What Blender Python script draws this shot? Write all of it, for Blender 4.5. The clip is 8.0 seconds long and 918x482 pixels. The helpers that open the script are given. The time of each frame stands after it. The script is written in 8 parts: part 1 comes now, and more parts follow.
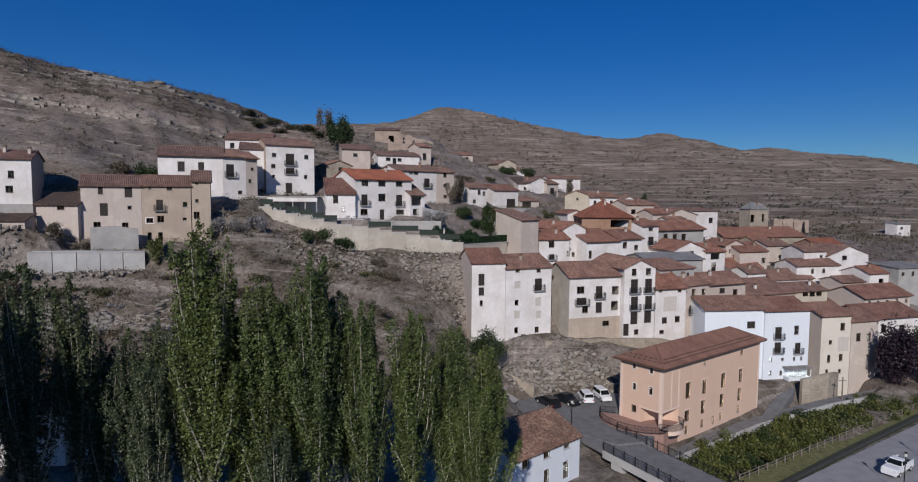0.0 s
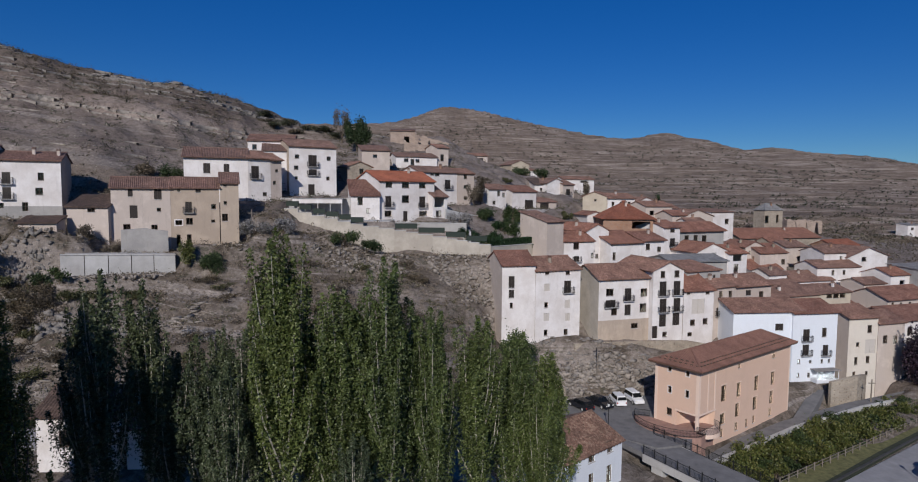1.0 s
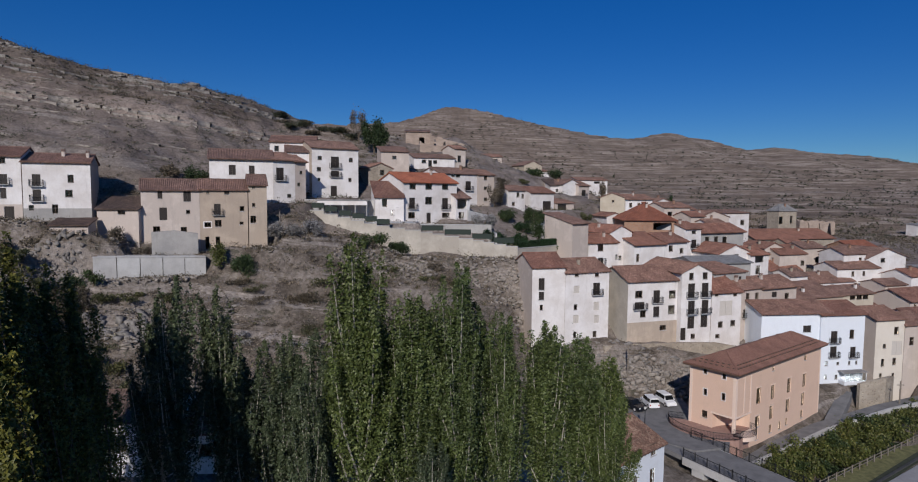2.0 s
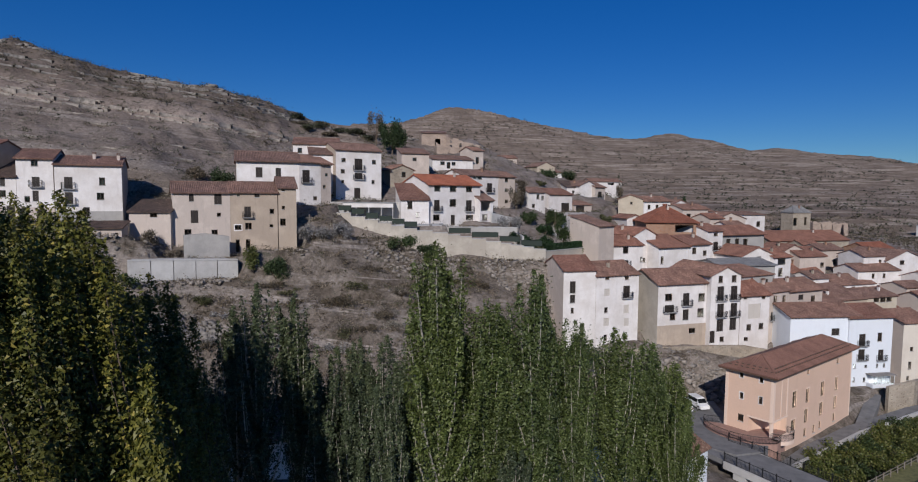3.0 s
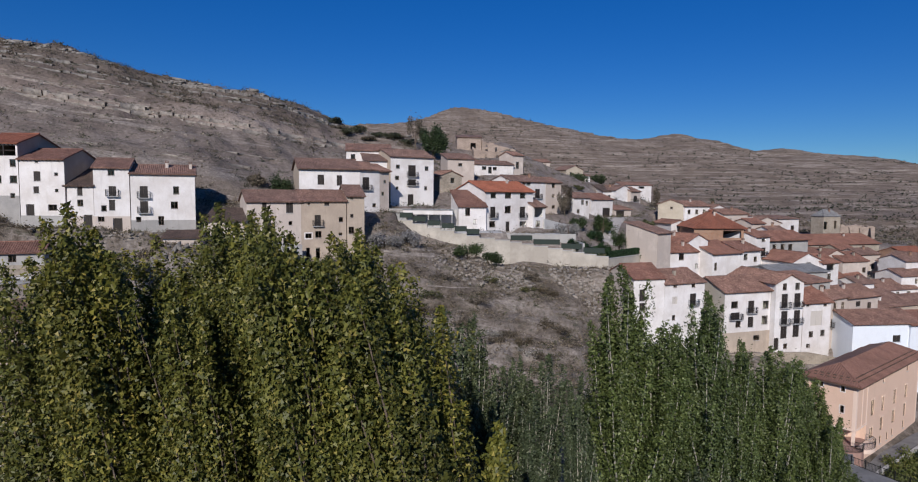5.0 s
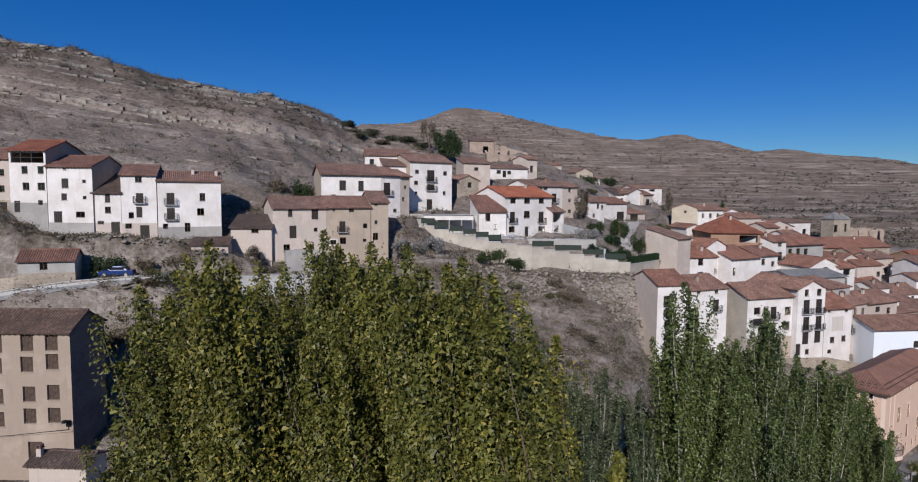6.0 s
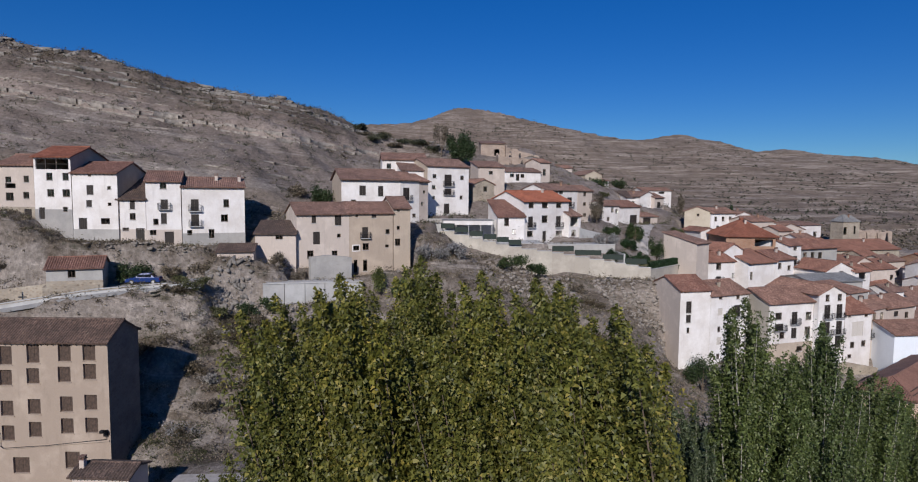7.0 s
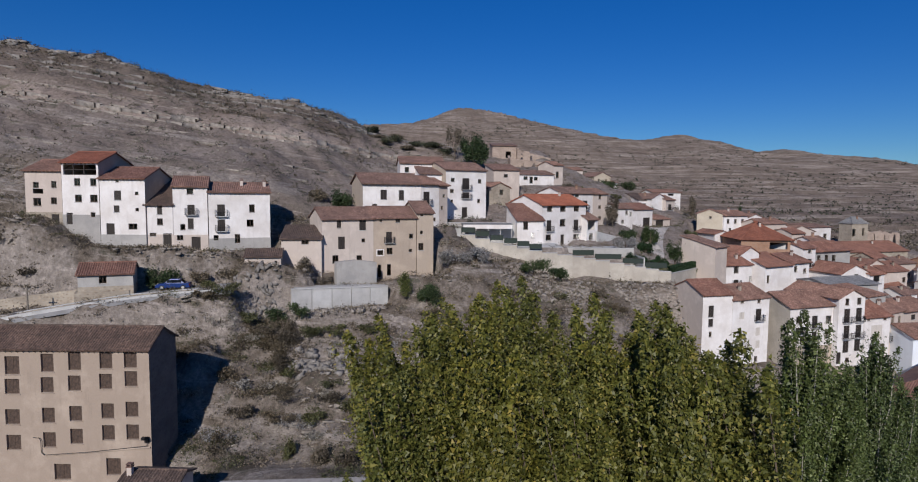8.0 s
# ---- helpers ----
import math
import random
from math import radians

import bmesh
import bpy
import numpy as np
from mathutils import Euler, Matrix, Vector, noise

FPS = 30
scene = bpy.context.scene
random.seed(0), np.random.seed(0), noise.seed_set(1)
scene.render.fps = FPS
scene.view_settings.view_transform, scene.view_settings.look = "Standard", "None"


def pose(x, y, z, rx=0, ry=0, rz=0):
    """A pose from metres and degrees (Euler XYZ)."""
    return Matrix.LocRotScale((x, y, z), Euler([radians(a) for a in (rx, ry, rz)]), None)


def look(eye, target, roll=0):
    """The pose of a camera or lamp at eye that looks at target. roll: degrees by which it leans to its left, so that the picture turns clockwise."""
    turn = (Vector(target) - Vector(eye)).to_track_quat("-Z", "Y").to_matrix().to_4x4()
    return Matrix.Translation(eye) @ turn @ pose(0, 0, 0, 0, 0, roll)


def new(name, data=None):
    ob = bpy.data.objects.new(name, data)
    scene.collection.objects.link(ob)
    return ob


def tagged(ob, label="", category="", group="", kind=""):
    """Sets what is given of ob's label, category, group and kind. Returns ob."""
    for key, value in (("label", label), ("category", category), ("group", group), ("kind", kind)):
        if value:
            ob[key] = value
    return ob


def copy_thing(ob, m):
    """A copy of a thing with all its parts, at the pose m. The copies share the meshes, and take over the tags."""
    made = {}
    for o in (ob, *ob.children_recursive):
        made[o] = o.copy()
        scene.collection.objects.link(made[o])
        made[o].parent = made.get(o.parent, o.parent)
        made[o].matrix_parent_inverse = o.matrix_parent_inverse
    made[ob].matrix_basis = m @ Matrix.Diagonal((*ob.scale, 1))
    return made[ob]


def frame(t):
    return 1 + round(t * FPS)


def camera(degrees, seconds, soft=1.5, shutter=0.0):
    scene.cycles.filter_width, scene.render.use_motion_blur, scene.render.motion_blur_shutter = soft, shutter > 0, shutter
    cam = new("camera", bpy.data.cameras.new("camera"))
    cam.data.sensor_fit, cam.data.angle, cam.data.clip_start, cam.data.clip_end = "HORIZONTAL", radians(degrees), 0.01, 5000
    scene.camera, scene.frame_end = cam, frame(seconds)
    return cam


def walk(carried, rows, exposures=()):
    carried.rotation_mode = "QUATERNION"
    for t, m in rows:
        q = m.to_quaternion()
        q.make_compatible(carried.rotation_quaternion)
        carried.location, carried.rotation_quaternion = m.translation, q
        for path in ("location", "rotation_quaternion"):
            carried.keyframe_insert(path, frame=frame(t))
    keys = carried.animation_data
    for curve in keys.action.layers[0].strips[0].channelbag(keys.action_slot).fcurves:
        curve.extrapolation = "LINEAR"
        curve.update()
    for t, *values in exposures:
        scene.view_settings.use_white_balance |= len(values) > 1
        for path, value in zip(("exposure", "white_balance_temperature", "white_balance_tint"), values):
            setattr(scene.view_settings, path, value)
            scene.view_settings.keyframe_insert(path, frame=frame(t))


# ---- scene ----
# ---- camera and walk ----
cam = camera(73.2, 8.0, 1.1)
METRES, EYE, TILT, LEAN, TURN = 40.0, 33.0, 0.0, 0.0, 0.0
ROWS = [
    (0.0, 0.0, 0.0, 0.0, 0.03, -4.25, -0.42),
    (0.5, -0.0616, 0.0027, 0.0048, 0.0, -4.28, -0.42),
    (1.0, -0.1233, 0.0052, 0.0101, -0.03, -4.3, -0.44),
    (1.5, -0.1861, 0.0074, 0.0138, -0.08, -4.31, -0.43),
    (3.0, -0.3757, 0.0119, 0.0294, -0.22, -4.33, -0.47),
    (3.5, -0.4506, 0.0107, 0.0363, -0.3, -4.37, -0.49),
    (4.0, -0.53, 0.0085, 0.0429, -0.4, -4.39, -0.48),
    (4.5, -0.6078, 0.0057, 0.0535, -0.49, -4.41, -0.48),
    (6.0, -0.7794, -0.001, 0.094, -0.68, -4.48, -0.53),
    (6.5, -0.8293, -0.0007, 0.1074, -0.78, -4.5, -0.52),
    (7.0, -0.8804, 0.0006, 0.119, -0.86, -4.53, -0.51),
    (7.5, -0.9342, 0.0009, 0.1302, -0.98, -4.57, -0.5),
    (8.0, -0.9862, -0.0081, 0.141, -1.06, -4.6, -0.51),
]
walk(cam, [(t, pose(0, 0, EYE, TILT, LEAN, TURN) @ pose(METRES * x, METRES * y, METRES * z, 90 + pitch, roll, yaw)) for t, x, y, z, yaw, pitch, roll in ROWS],
     exposures=[(0.0, -0.04), (1.5, -0.02), (3.0, 0.04), (3.5, 0.1), (4.5, 0.21), (6.5, 0.26), (8.0, 0.19)])

# ---- sky and sun ----
SUN_ELEVATION = radians(29)
SUN_AZIMUTH = radians(190)
world = bpy.data.worlds.new("clear_sky")
scene.world = world
world.use_nodes = True
sky = world.node_tree.nodes.new("ShaderNodeTexSky")
sky.sky_type = "NISHITA"
sky.sun_disc = False
sky.sun_elevation = SUN_ELEVATION
sky.sun_rotation = SUN_AZIMUTH
sky.altitude = 1200
sky.air_density = 1.0
sky.dust_density = 0.2
sky.ozone_density = 4.0
deep = world.node_tree.nodes.new("ShaderNodeHueSaturation")
deep.inputs["Saturation"].default_value = 1.38
deep.inputs["Hue"].default_value = 0.515
world.node_tree.nodes["Background"].inputs["Strength"].default_value = 0.052
tint = world.node_tree.nodes.new("ShaderNodeMix")
tint.data_type, tint.blend_type = "RGBA", "MULTIPLY"
tint.inputs[0].default_value = 1.0
tint.inputs[7].default_value = (0.66, 0.93, 1.12, 1)
world.node_tree.links.new(sky.outputs["Color"], deep.inputs["Color"])
world.node_tree.links.new(deep.outputs["Color"], tint.inputs[6])
even = world.node_tree.nodes.new("ShaderNodeMix")
even.data_type = "RGBA"
even.inputs[0].default_value = 0.2
even.inputs[7].default_value = (0.39, 3.1, 8.9, 1)
world.node_tree.links.new(tint.outputs[2], even.inputs[6])
world.node_tree.links.new(even.outputs[2], world.node_tree.nodes["Background"].inputs["Color"])
sun = new("sun", bpy.data.lights.new("sun", "SUN"))
sun.data.energy = 3.55
sun.data.angle = radians(0.5)
sun.data.color = (1.0, 0.955, 0.915)
to_sun = Vector((math.sin(SUN_AZIMUTH) * math.cos(SUN_ELEVATION), math.cos(SUN_AZIMUTH) * math.cos(SUN_ELEVATION), math.sin(SUN_ELEVATION)))
sun.matrix_world = look(to_sun * 200, (0, 0, 0))


# ---- materials ----
def nodes_of(name):
    mat = bpy.data.materials.new(name)
    mat.use_nodes = True
    nt = mat.node_tree
    bsdf = nt.nodes["Principled BSDF"]
    return mat, nt, bsdf


def noise_node(nt, scale, detail=4.0, rough=0.55, vec=None, distortion=0.0):
    n = nt.nodes.new("ShaderNodeTexNoise")
    n.inputs["Scale"].default_value = scale
    n.inputs["Detail"].default_value = detail
    n.inputs["Roughness"].default_value = rough
    n.inputs["Distortion"].default_value = distortion
    if vec is not None:
        nt.links.new(vec, n.inputs["Vector"])
    return n.outputs["Fac"]


def ramp(nt, fac, stops):
    r = nt.nodes.new("ShaderNodeValToRGB")
    e = r.color_ramp.elements
    while len(e) < len(stops):
        e.new(0.5)
    for el, (p, c) in zip(e, stops):
        el.position = p
        el.color = (*c, 1)
    nt.links.new(fac, r.inputs["Fac"])
    return r.outputs["Color"]


def mix(nt, fac, a, b, mode="MIX"):
    m = nt.nodes.new("ShaderNodeMix")
    m.data_type, m.blend_type = "RGBA", mode
    for value, socket in ((fac, m.inputs[0]), (a, m.inputs[6]), (b, m.inputs[7])):
        if isinstance(value, bpy.types.NodeSocket):
            nt.links.new(value, socket)
        else:
            socket.default_value = (*value, 1) if isinstance(value, tuple) else value
    return m.outputs[2]


def bump(nt, bsdf, fac, strength, distance):
    b = nt.nodes.new("ShaderNodeBump")
    b.inputs["Strength"].default_value = strength
    b.inputs["Distance"].default_value = distance
    nt.links.new(fac, b.inputs["Height"])
    nt.links.new(b.outputs["Normal"], bsdf.inputs["Normal"])


def coords(nt, kind="Object", scale=(1, 1, 1)):
    c = nt.nodes.new("ShaderNodeTexCoord")
    m = nt.nodes.new("ShaderNodeMapping")
    m.inputs["Scale"].default_value = scale
    nt.links.new(c.outputs[kind], m.inputs["Vector"])
    return m.outputs["Vector"]


def world_coords(nt, scale=(1, 1, 1)):
    g = nt.nodes.new("ShaderNodeNewGeometry")
    m = nt.nodes.new("ShaderNodeMapping")
    m.inputs["Scale"].default_value = scale
    nt.links.new(g.outputs["Position"], m.inputs["Vector"])
    return m.outputs["Vector"]


def plaster(name, base, stain, dirt=0.5):
    """Limewashed or rendered wall: broad patches, rain streaks, fine grain."""
    mat, nt, bsdf = nodes_of(name)
    w = world_coords(nt)
    streak = world_coords(nt, (1.6, 1.6, 0.22))
    lo = max(0.0, 0.62 - 0.4 * dirt)
    a = mix(nt, ramp(nt, noise_node(nt, 0.35, 5, 0.65, w), [(lo, (0, 0, 0)), (lo + 0.25, (1, 1, 1))]), base, stain)
    dark = tuple(c * 0.72 for c in stain)
    b = mix(nt, ramp(nt, noise_node(nt, 1.0, 5, 0.7, streak), [(0.55, (0, 0, 0)), (0.8, (dirt,) * 3)]), a, dark)
    g = noise_node(nt, 9, 3, 0.7, w)
    patch = ramp(nt, noise_node(nt, 1.7, 6, 0.8, w), [(0.6, (0, 0, 0)), (0.66, (dirt * 0.7,) * 3)])
    b = mix(nt, patch, b, tuple(v * 0.82 for v in stain))
    c = mix(nt, 0.25, b, ramp(nt, g, [(0.3, tuple(v * 0.6 for v in base)), (0.7, base)]))
    info = nt.nodes.new("ShaderNodeObjectInfo")
    tone = ramp(nt, info.outputs["Random"], [(0.0, (0.9, 0.885, 0.88)), (0.4, (0.97, 0.965, 0.96)), (1.0, (1.03, 1.03, 1.03))])
    c = mix(nt, 1.0, c, tone, "MULTIPLY")
    nt.links.new(c, bsdf.inputs["Base Color"])
    bsdf.inputs["Roughness"].default_value = 0.9
    bump(nt, bsdf, noise_node(nt, 6, 5, 0.7, w), 0.35, 0.04)
    return mat


def tiles(name, a, b, c, wear=1.0):
    """Weathered clay roof tiles, every few tiles another shade."""
    mat, nt, bsdf = nodes_of(name)
    w = world_coords(nt)
    small = noise_node(nt, 3.2, 2, 0.5, w)
    col = ramp(nt, small, [(0.3, a), (0.5, b), (0.68, c)])
    big = ramp(nt, noise_node(nt, 0.45, 4, 0.6, w), [(0.4, (0, 0, 0)), (0.65, (1, 1, 1))])
    col = mix(nt, big, col, mix(nt, 0.6, col, tuple(v * 0.6 for v in a)))
    fine = ramp(nt, noise_node(nt, 7, 3, 0.75, w), [(0.32, (1 - 0.5 * wear,) * 3), (0.5, (0.95, 0.95, 0.95)), (0.68, (1 + 0.35 * wear,) * 3)])
    col = mix(nt, 1.0, col, fine, "MULTIPLY")
    lichen = ramp(nt, noise_node(nt, 2.2, 6, 0.8, w), [(0.6, (0, 0, 0)), (0.68, (0.4 * wear,) * 3)])
    col = mix(nt, lichen, col, (0.33, 0.28, 0.22))
    info = nt.nodes.new("ShaderNodeObjectInfo")
    tone = ramp(nt, info.outputs["Random"], [(0.0, (0.78, 0.8, 0.83)), (0.5, (0.92, 0.91, 0.91)), (1.0, (1.12, 1.04, 0.99))])
    col = mix(nt, 1.0, col, tone, "MULTIPLY")
    nt.links.new(col, bsdf.inputs["Base Color"])
    bsdf.inputs["Roughness"].default_value = 0.88
    bump(nt, bsdf, noise_node(nt, 7, 3, 0.6, w), 0.5, 0.05)
    return mat


def plain(name, base, rough=0.7, metal=0.0, grain=6.0, depth=0.35):
    mat, nt, bsdf = nodes_of(name)
    w = coords(nt)
    g = noise_node(nt, grain, 4, 0.65, w)
    nt.links.new(ramp(nt, g, [(0.3, tuple(v * (1 - depth) for v in base)), (0.7, tuple(min(1, v * (1 + depth * 0.5)) for v in base))]), bsdf.inputs["Base Color"])
    bsdf.inputs["Roughness"].default_value = rough
    bsdf.inputs["Metallic"].default_value = metal
    return mat


def masonry(name, a, b, mortar, size=2.2):
    """Rubble stone walling."""
    mat, nt, bsdf = nodes_of(name)
    w = world_coords(nt, (1, 1, 1.6))
    v = nt.nodes.new("ShaderNodeTexVoronoi")
    v.inputs["Scale"].default_value = size
    nt.links.new(w, v.inputs["Vector"])
    sep = nt.nodes.new("ShaderNodeSeparateColor")
    nt.links.new(v.outputs["Color"], sep.inputs["Color"])
    col = ramp(nt, sep.outputs["Red"], [(0.1, a), (0.9, b)])
    col = mix(nt, ramp(nt, v.outputs["Distance"], [(0.3, (0, 0, 0)), (0.5, (1, 1, 1))]), col, mortar)
    col = mix(nt, ramp(nt, noise_node(nt, 0.4, 4, 0.6, w), [(0.4, (0, 0, 0)), (0.7, (0.5, 0.5, 0.5))]), col, tuple(x * 0.6 for x in a))
    nt.links.new(col, bsdf.inputs["Base Color"])
    bsdf.inputs["Roughness"].default_value = 0.95
    bump(nt, bsdf, v.outputs["Distance"], 0.6, -0.08)
    return mat


def leafy(name, stops, through_light=0.16):
    """Leaves: each leaf its own shade, light passes through a little."""
    mat, nt, bsdf = nodes_of(name)
    g = nt.nodes.new("ShaderNodeNewGeometry")
    leaf = ramp(nt, g.outputs["Random Per Island"], stops)
    w = world_coords(nt)
    patch = ramp(nt, noise_node(nt, 0.35, 3, 0.6, w), [(0.35, (0.72, 0.72, 0.72)), (0.65, (1.15, 1.15, 1.15))])
    col = mix(nt, 1.0, leaf, patch, "MULTIPLY")
    info = nt.nodes.new("ShaderNodeObjectInfo")
    tone = ramp(nt, info.outputs["Random"], [(0.0, (0.85, 0.88, 0.95)), (0.5, (1.0, 1.0, 1.0)), (1.0, (1.1, 1.06, 0.95))])
    col = mix(nt, 1.0, col, tone, "MULTIPLY")
    nt.links.new(col, bsdf.inputs["Base Color"])
    bsdf.inputs["Roughness"].default_value = 0.5
    bsdf.inputs["Specular IOR Level"].default_value = 0.28
    t = nt.nodes.new("ShaderNodeBsdfTranslucent")
    nt.links.new(col, t.inputs["Color"])
    m = nt.nodes.new("ShaderNodeMixShader")
    m.inputs[0].default_value = through_light
    nt.links.new(bsdf.outputs["BSDF"], m.inputs[1])
    nt.links.new(t.outputs["BSDF"], m.inputs[2])
    nt.links.new(m.outputs["Shader"], nt.nodes["Material Output"].inputs["Surface"])
    return mat


def glass_pane(name):
    mat, nt, bsdf = nodes_of(name)
    bsdf.inputs["Base Color"].default_value = (0.75, 0.8, 0.8, 1)
    bsdf.inputs["Roughness"].default_value = 0.04
    bsdf.inputs["Transmission Weight"].default_value = 1.0
    bsdf.inputs["IOR"].default_value = 1.38
    return mat


def terrain_material():
    """Dry hillside: grey limestone beds, brown grass, thorn scrub, scree."""
    mat, nt, bsdf = nodes_of("dry_hillside")
    w = world_coords(nt)

    def calc(op, a, b):
        n = nt.nodes.new("ShaderNodeMath")
        n.operation = op
        for v, s in ((a, n.inputs[0]), (b, n.inputs[1])):
            if isinstance(v, bpy.types.NodeSocket):
                nt.links.new(v, s)
            else:
                s.default_value = v
        return n.outputs[0]

    g = nt.nodes.new("ShaderNodeNewGeometry")
    pos = nt.nodes.new("ShaderNodeSeparateXYZ")
    nt.links.new(g.outputs["Position"], pos.inputs["Vector"])
    nor = nt.nodes.new("ShaderNodeSeparateXYZ")
    nt.links.new(g.outputs["Normal"], nor.inputs["Vector"])
    # limestone beds dip towards the village
    dip = calc("MULTIPLY", calc("MINIMUM", pos.outputs["X"], 0.0), 0.145)
    level = calc("ADD", calc("ADD", pos.outputs["Z"], dip), calc("MULTIPLY", noise_node(nt, 0.012, 4, 0.5, w), 5.0))
    flat = nt.nodes.new("ShaderNodeCombineXYZ")
    near = calc("MINIMUM", calc("MAXIMUM", calc("MULTIPLY", calc("SUBTRACT", 235.0, pos.outputs["Y"]), 0.05), 0.0), 1.0)
    nt.links.new(calc("MULTIPLY", level, calc("SUBTRACT", 1.15, calc("MULTIPLY", near, 0.23))), flat.inputs["Z"])
    nt.links.new(calc("MULTIPLY", pos.outputs["X"], 0.015), flat.inputs["X"])
    nt.links.new(calc("MULTIPLY", pos.outputs["Y"], 0.004), flat.inputs["Y"])
    bed = ramp(nt, calc("SUBTRACT", noise_node(nt, 1.0, 6, 0.72, flat.outputs["Vector"]), calc("MULTIPLY", near, 0.02)), [(0.505, (0, 0, 0)), (0.54, (1, 1, 1))])
    # the open hill above the houses is smoother than the broken bank below them
    bank = calc("SUBTRACT", 1.0, calc("MINIMUM", calc("MAXIMUM", calc("MULTIPLY", calc("SUBTRACT", pos.outputs["Y"], 106.0), 0.08), 0.0), 1.0))
    soil = ramp(nt, noise_node(nt, 0.07, 8, 0.7, w), [(0.3, (0.145, 0.114, 0.1)), (0.5, (0.212, 0.175, 0.155)), (0.7, (0.3, 0.255, 0.23))])
    rough = ramp(nt, noise_node(nt, 0.16, 8, 0.78, w), [(0.34, (0.075, 0.06, 0.045)), (0.45, (0.145, 0.118, 0.096)), (0.55, (0.225, 0.19, 0.163)), (0.68, (0.35, 0.31, 0.275))])
    soil = mix(nt, near, mix(nt, 1.0, soil, (0.88, 0.82, 0.74), "MULTIPLY"), soil)
    col = mix(nt, bank, soil, rough)
    scrub = ramp(nt, noise_node(nt, 0.42, 4, 0.8, w), [(0.57, (0, 0, 0)), (0.63, (0.85, 0.85, 0.85))])
    col = mix(nt, scrub, col, (0.10, 0.092, 0.068))
    stone = ramp(nt, noise_node(nt, 0.7, 5, 0.8, w), [(0.3, (0.15, 0.133, 0.118)), (0.55, (0.26, 0.235, 0.213)), (0.75, (0.42, 0.385, 0.355))])
    stone = mix(nt, near, mix(nt, 1.0, stone, (1.5, 1.38, 1.28), "MULTIPLY"), mix(nt, 1.0, stone, (1.25, 1.2, 1.18), "MULTIPLY"))
    steep = ramp(nt, nor.outputs["Z"], [(0.42, (1, 1, 1)), (0.64, (0.0, 0.0, 0.0))])
    patchy = ramp(nt, noise_node(nt, 0.03, 5, 0.7, w), [(0.4, (0.25, 0.25, 0.25)), (0.56, (1, 1, 1))])
    rock = mix(nt, 0.75, mix(nt, 1.0, mix(nt, 1.0, bed, patchy, "MULTIPLY"), ramp(nt, near, [(0.0, (1, 1, 1)), (1.0, (0.95, 0.95, 0.95))]), "MULTIPLY"), steep, "SCREEN")
    col = mix(nt, rock, col, stone)
    # a pale marl bed under the crest, darker stony ground above it
    strata = calc("MULTIPLY", calc("SUBTRACT", calc("ADD", calc("ADD", pos.outputs["Z"], dip), calc("MULTIPLY", noise_node(nt, 0.05, 5, 0.65, w), 3.0)), 36.0), 0.05)
    marl = ramp(nt, strata, [(0.1, (0.92, 0.91, 0.9)), (0.2, (0.96, 0.95, 0.94)), (0.225, (1.3, 1.26, 1.2)), (0.37, (1.24, 1.2, 1.15)), (0.45, (0.86, 0.83, 0.8)), (0.8, (0.68, 0.66, 0.63))])
    hill = calc("MULTIPLY", near, calc("MINIMUM", calc("MAXIMUM", calc("MULTIPLY", calc("SUBTRACT", -30.0, pos.outputs["X"]), 0.06), 0.0), 1.0))
    hill = calc("MULTIPLY", hill, calc("SUBTRACT", 1.0, bank))
    col = mix(nt, hill, col, mix(nt, 1.0, col, marl, "MULTIPLY"))
    tuft = ramp(nt, noise_node(nt, 1.6, 5, 0.8, w), [(0.4, (0.7, 0.7, 0.7)), (0.62, (1.15, 1.15, 1.15))])
    col = mix(nt, 1.0, col, tuft, "MULTIPLY")
    nt.links.new(col, bsdf.inputs["Base Color"])
    bsdf.inputs["Roughness"].default_value = 0.97
    bsdf.inputs["Specular IOR Level"].default_value = 0.1
    bump(nt, bsdf, noise_node(nt, 0.9, 7, 0.75, w), 0.6, 0.7)
    return mat


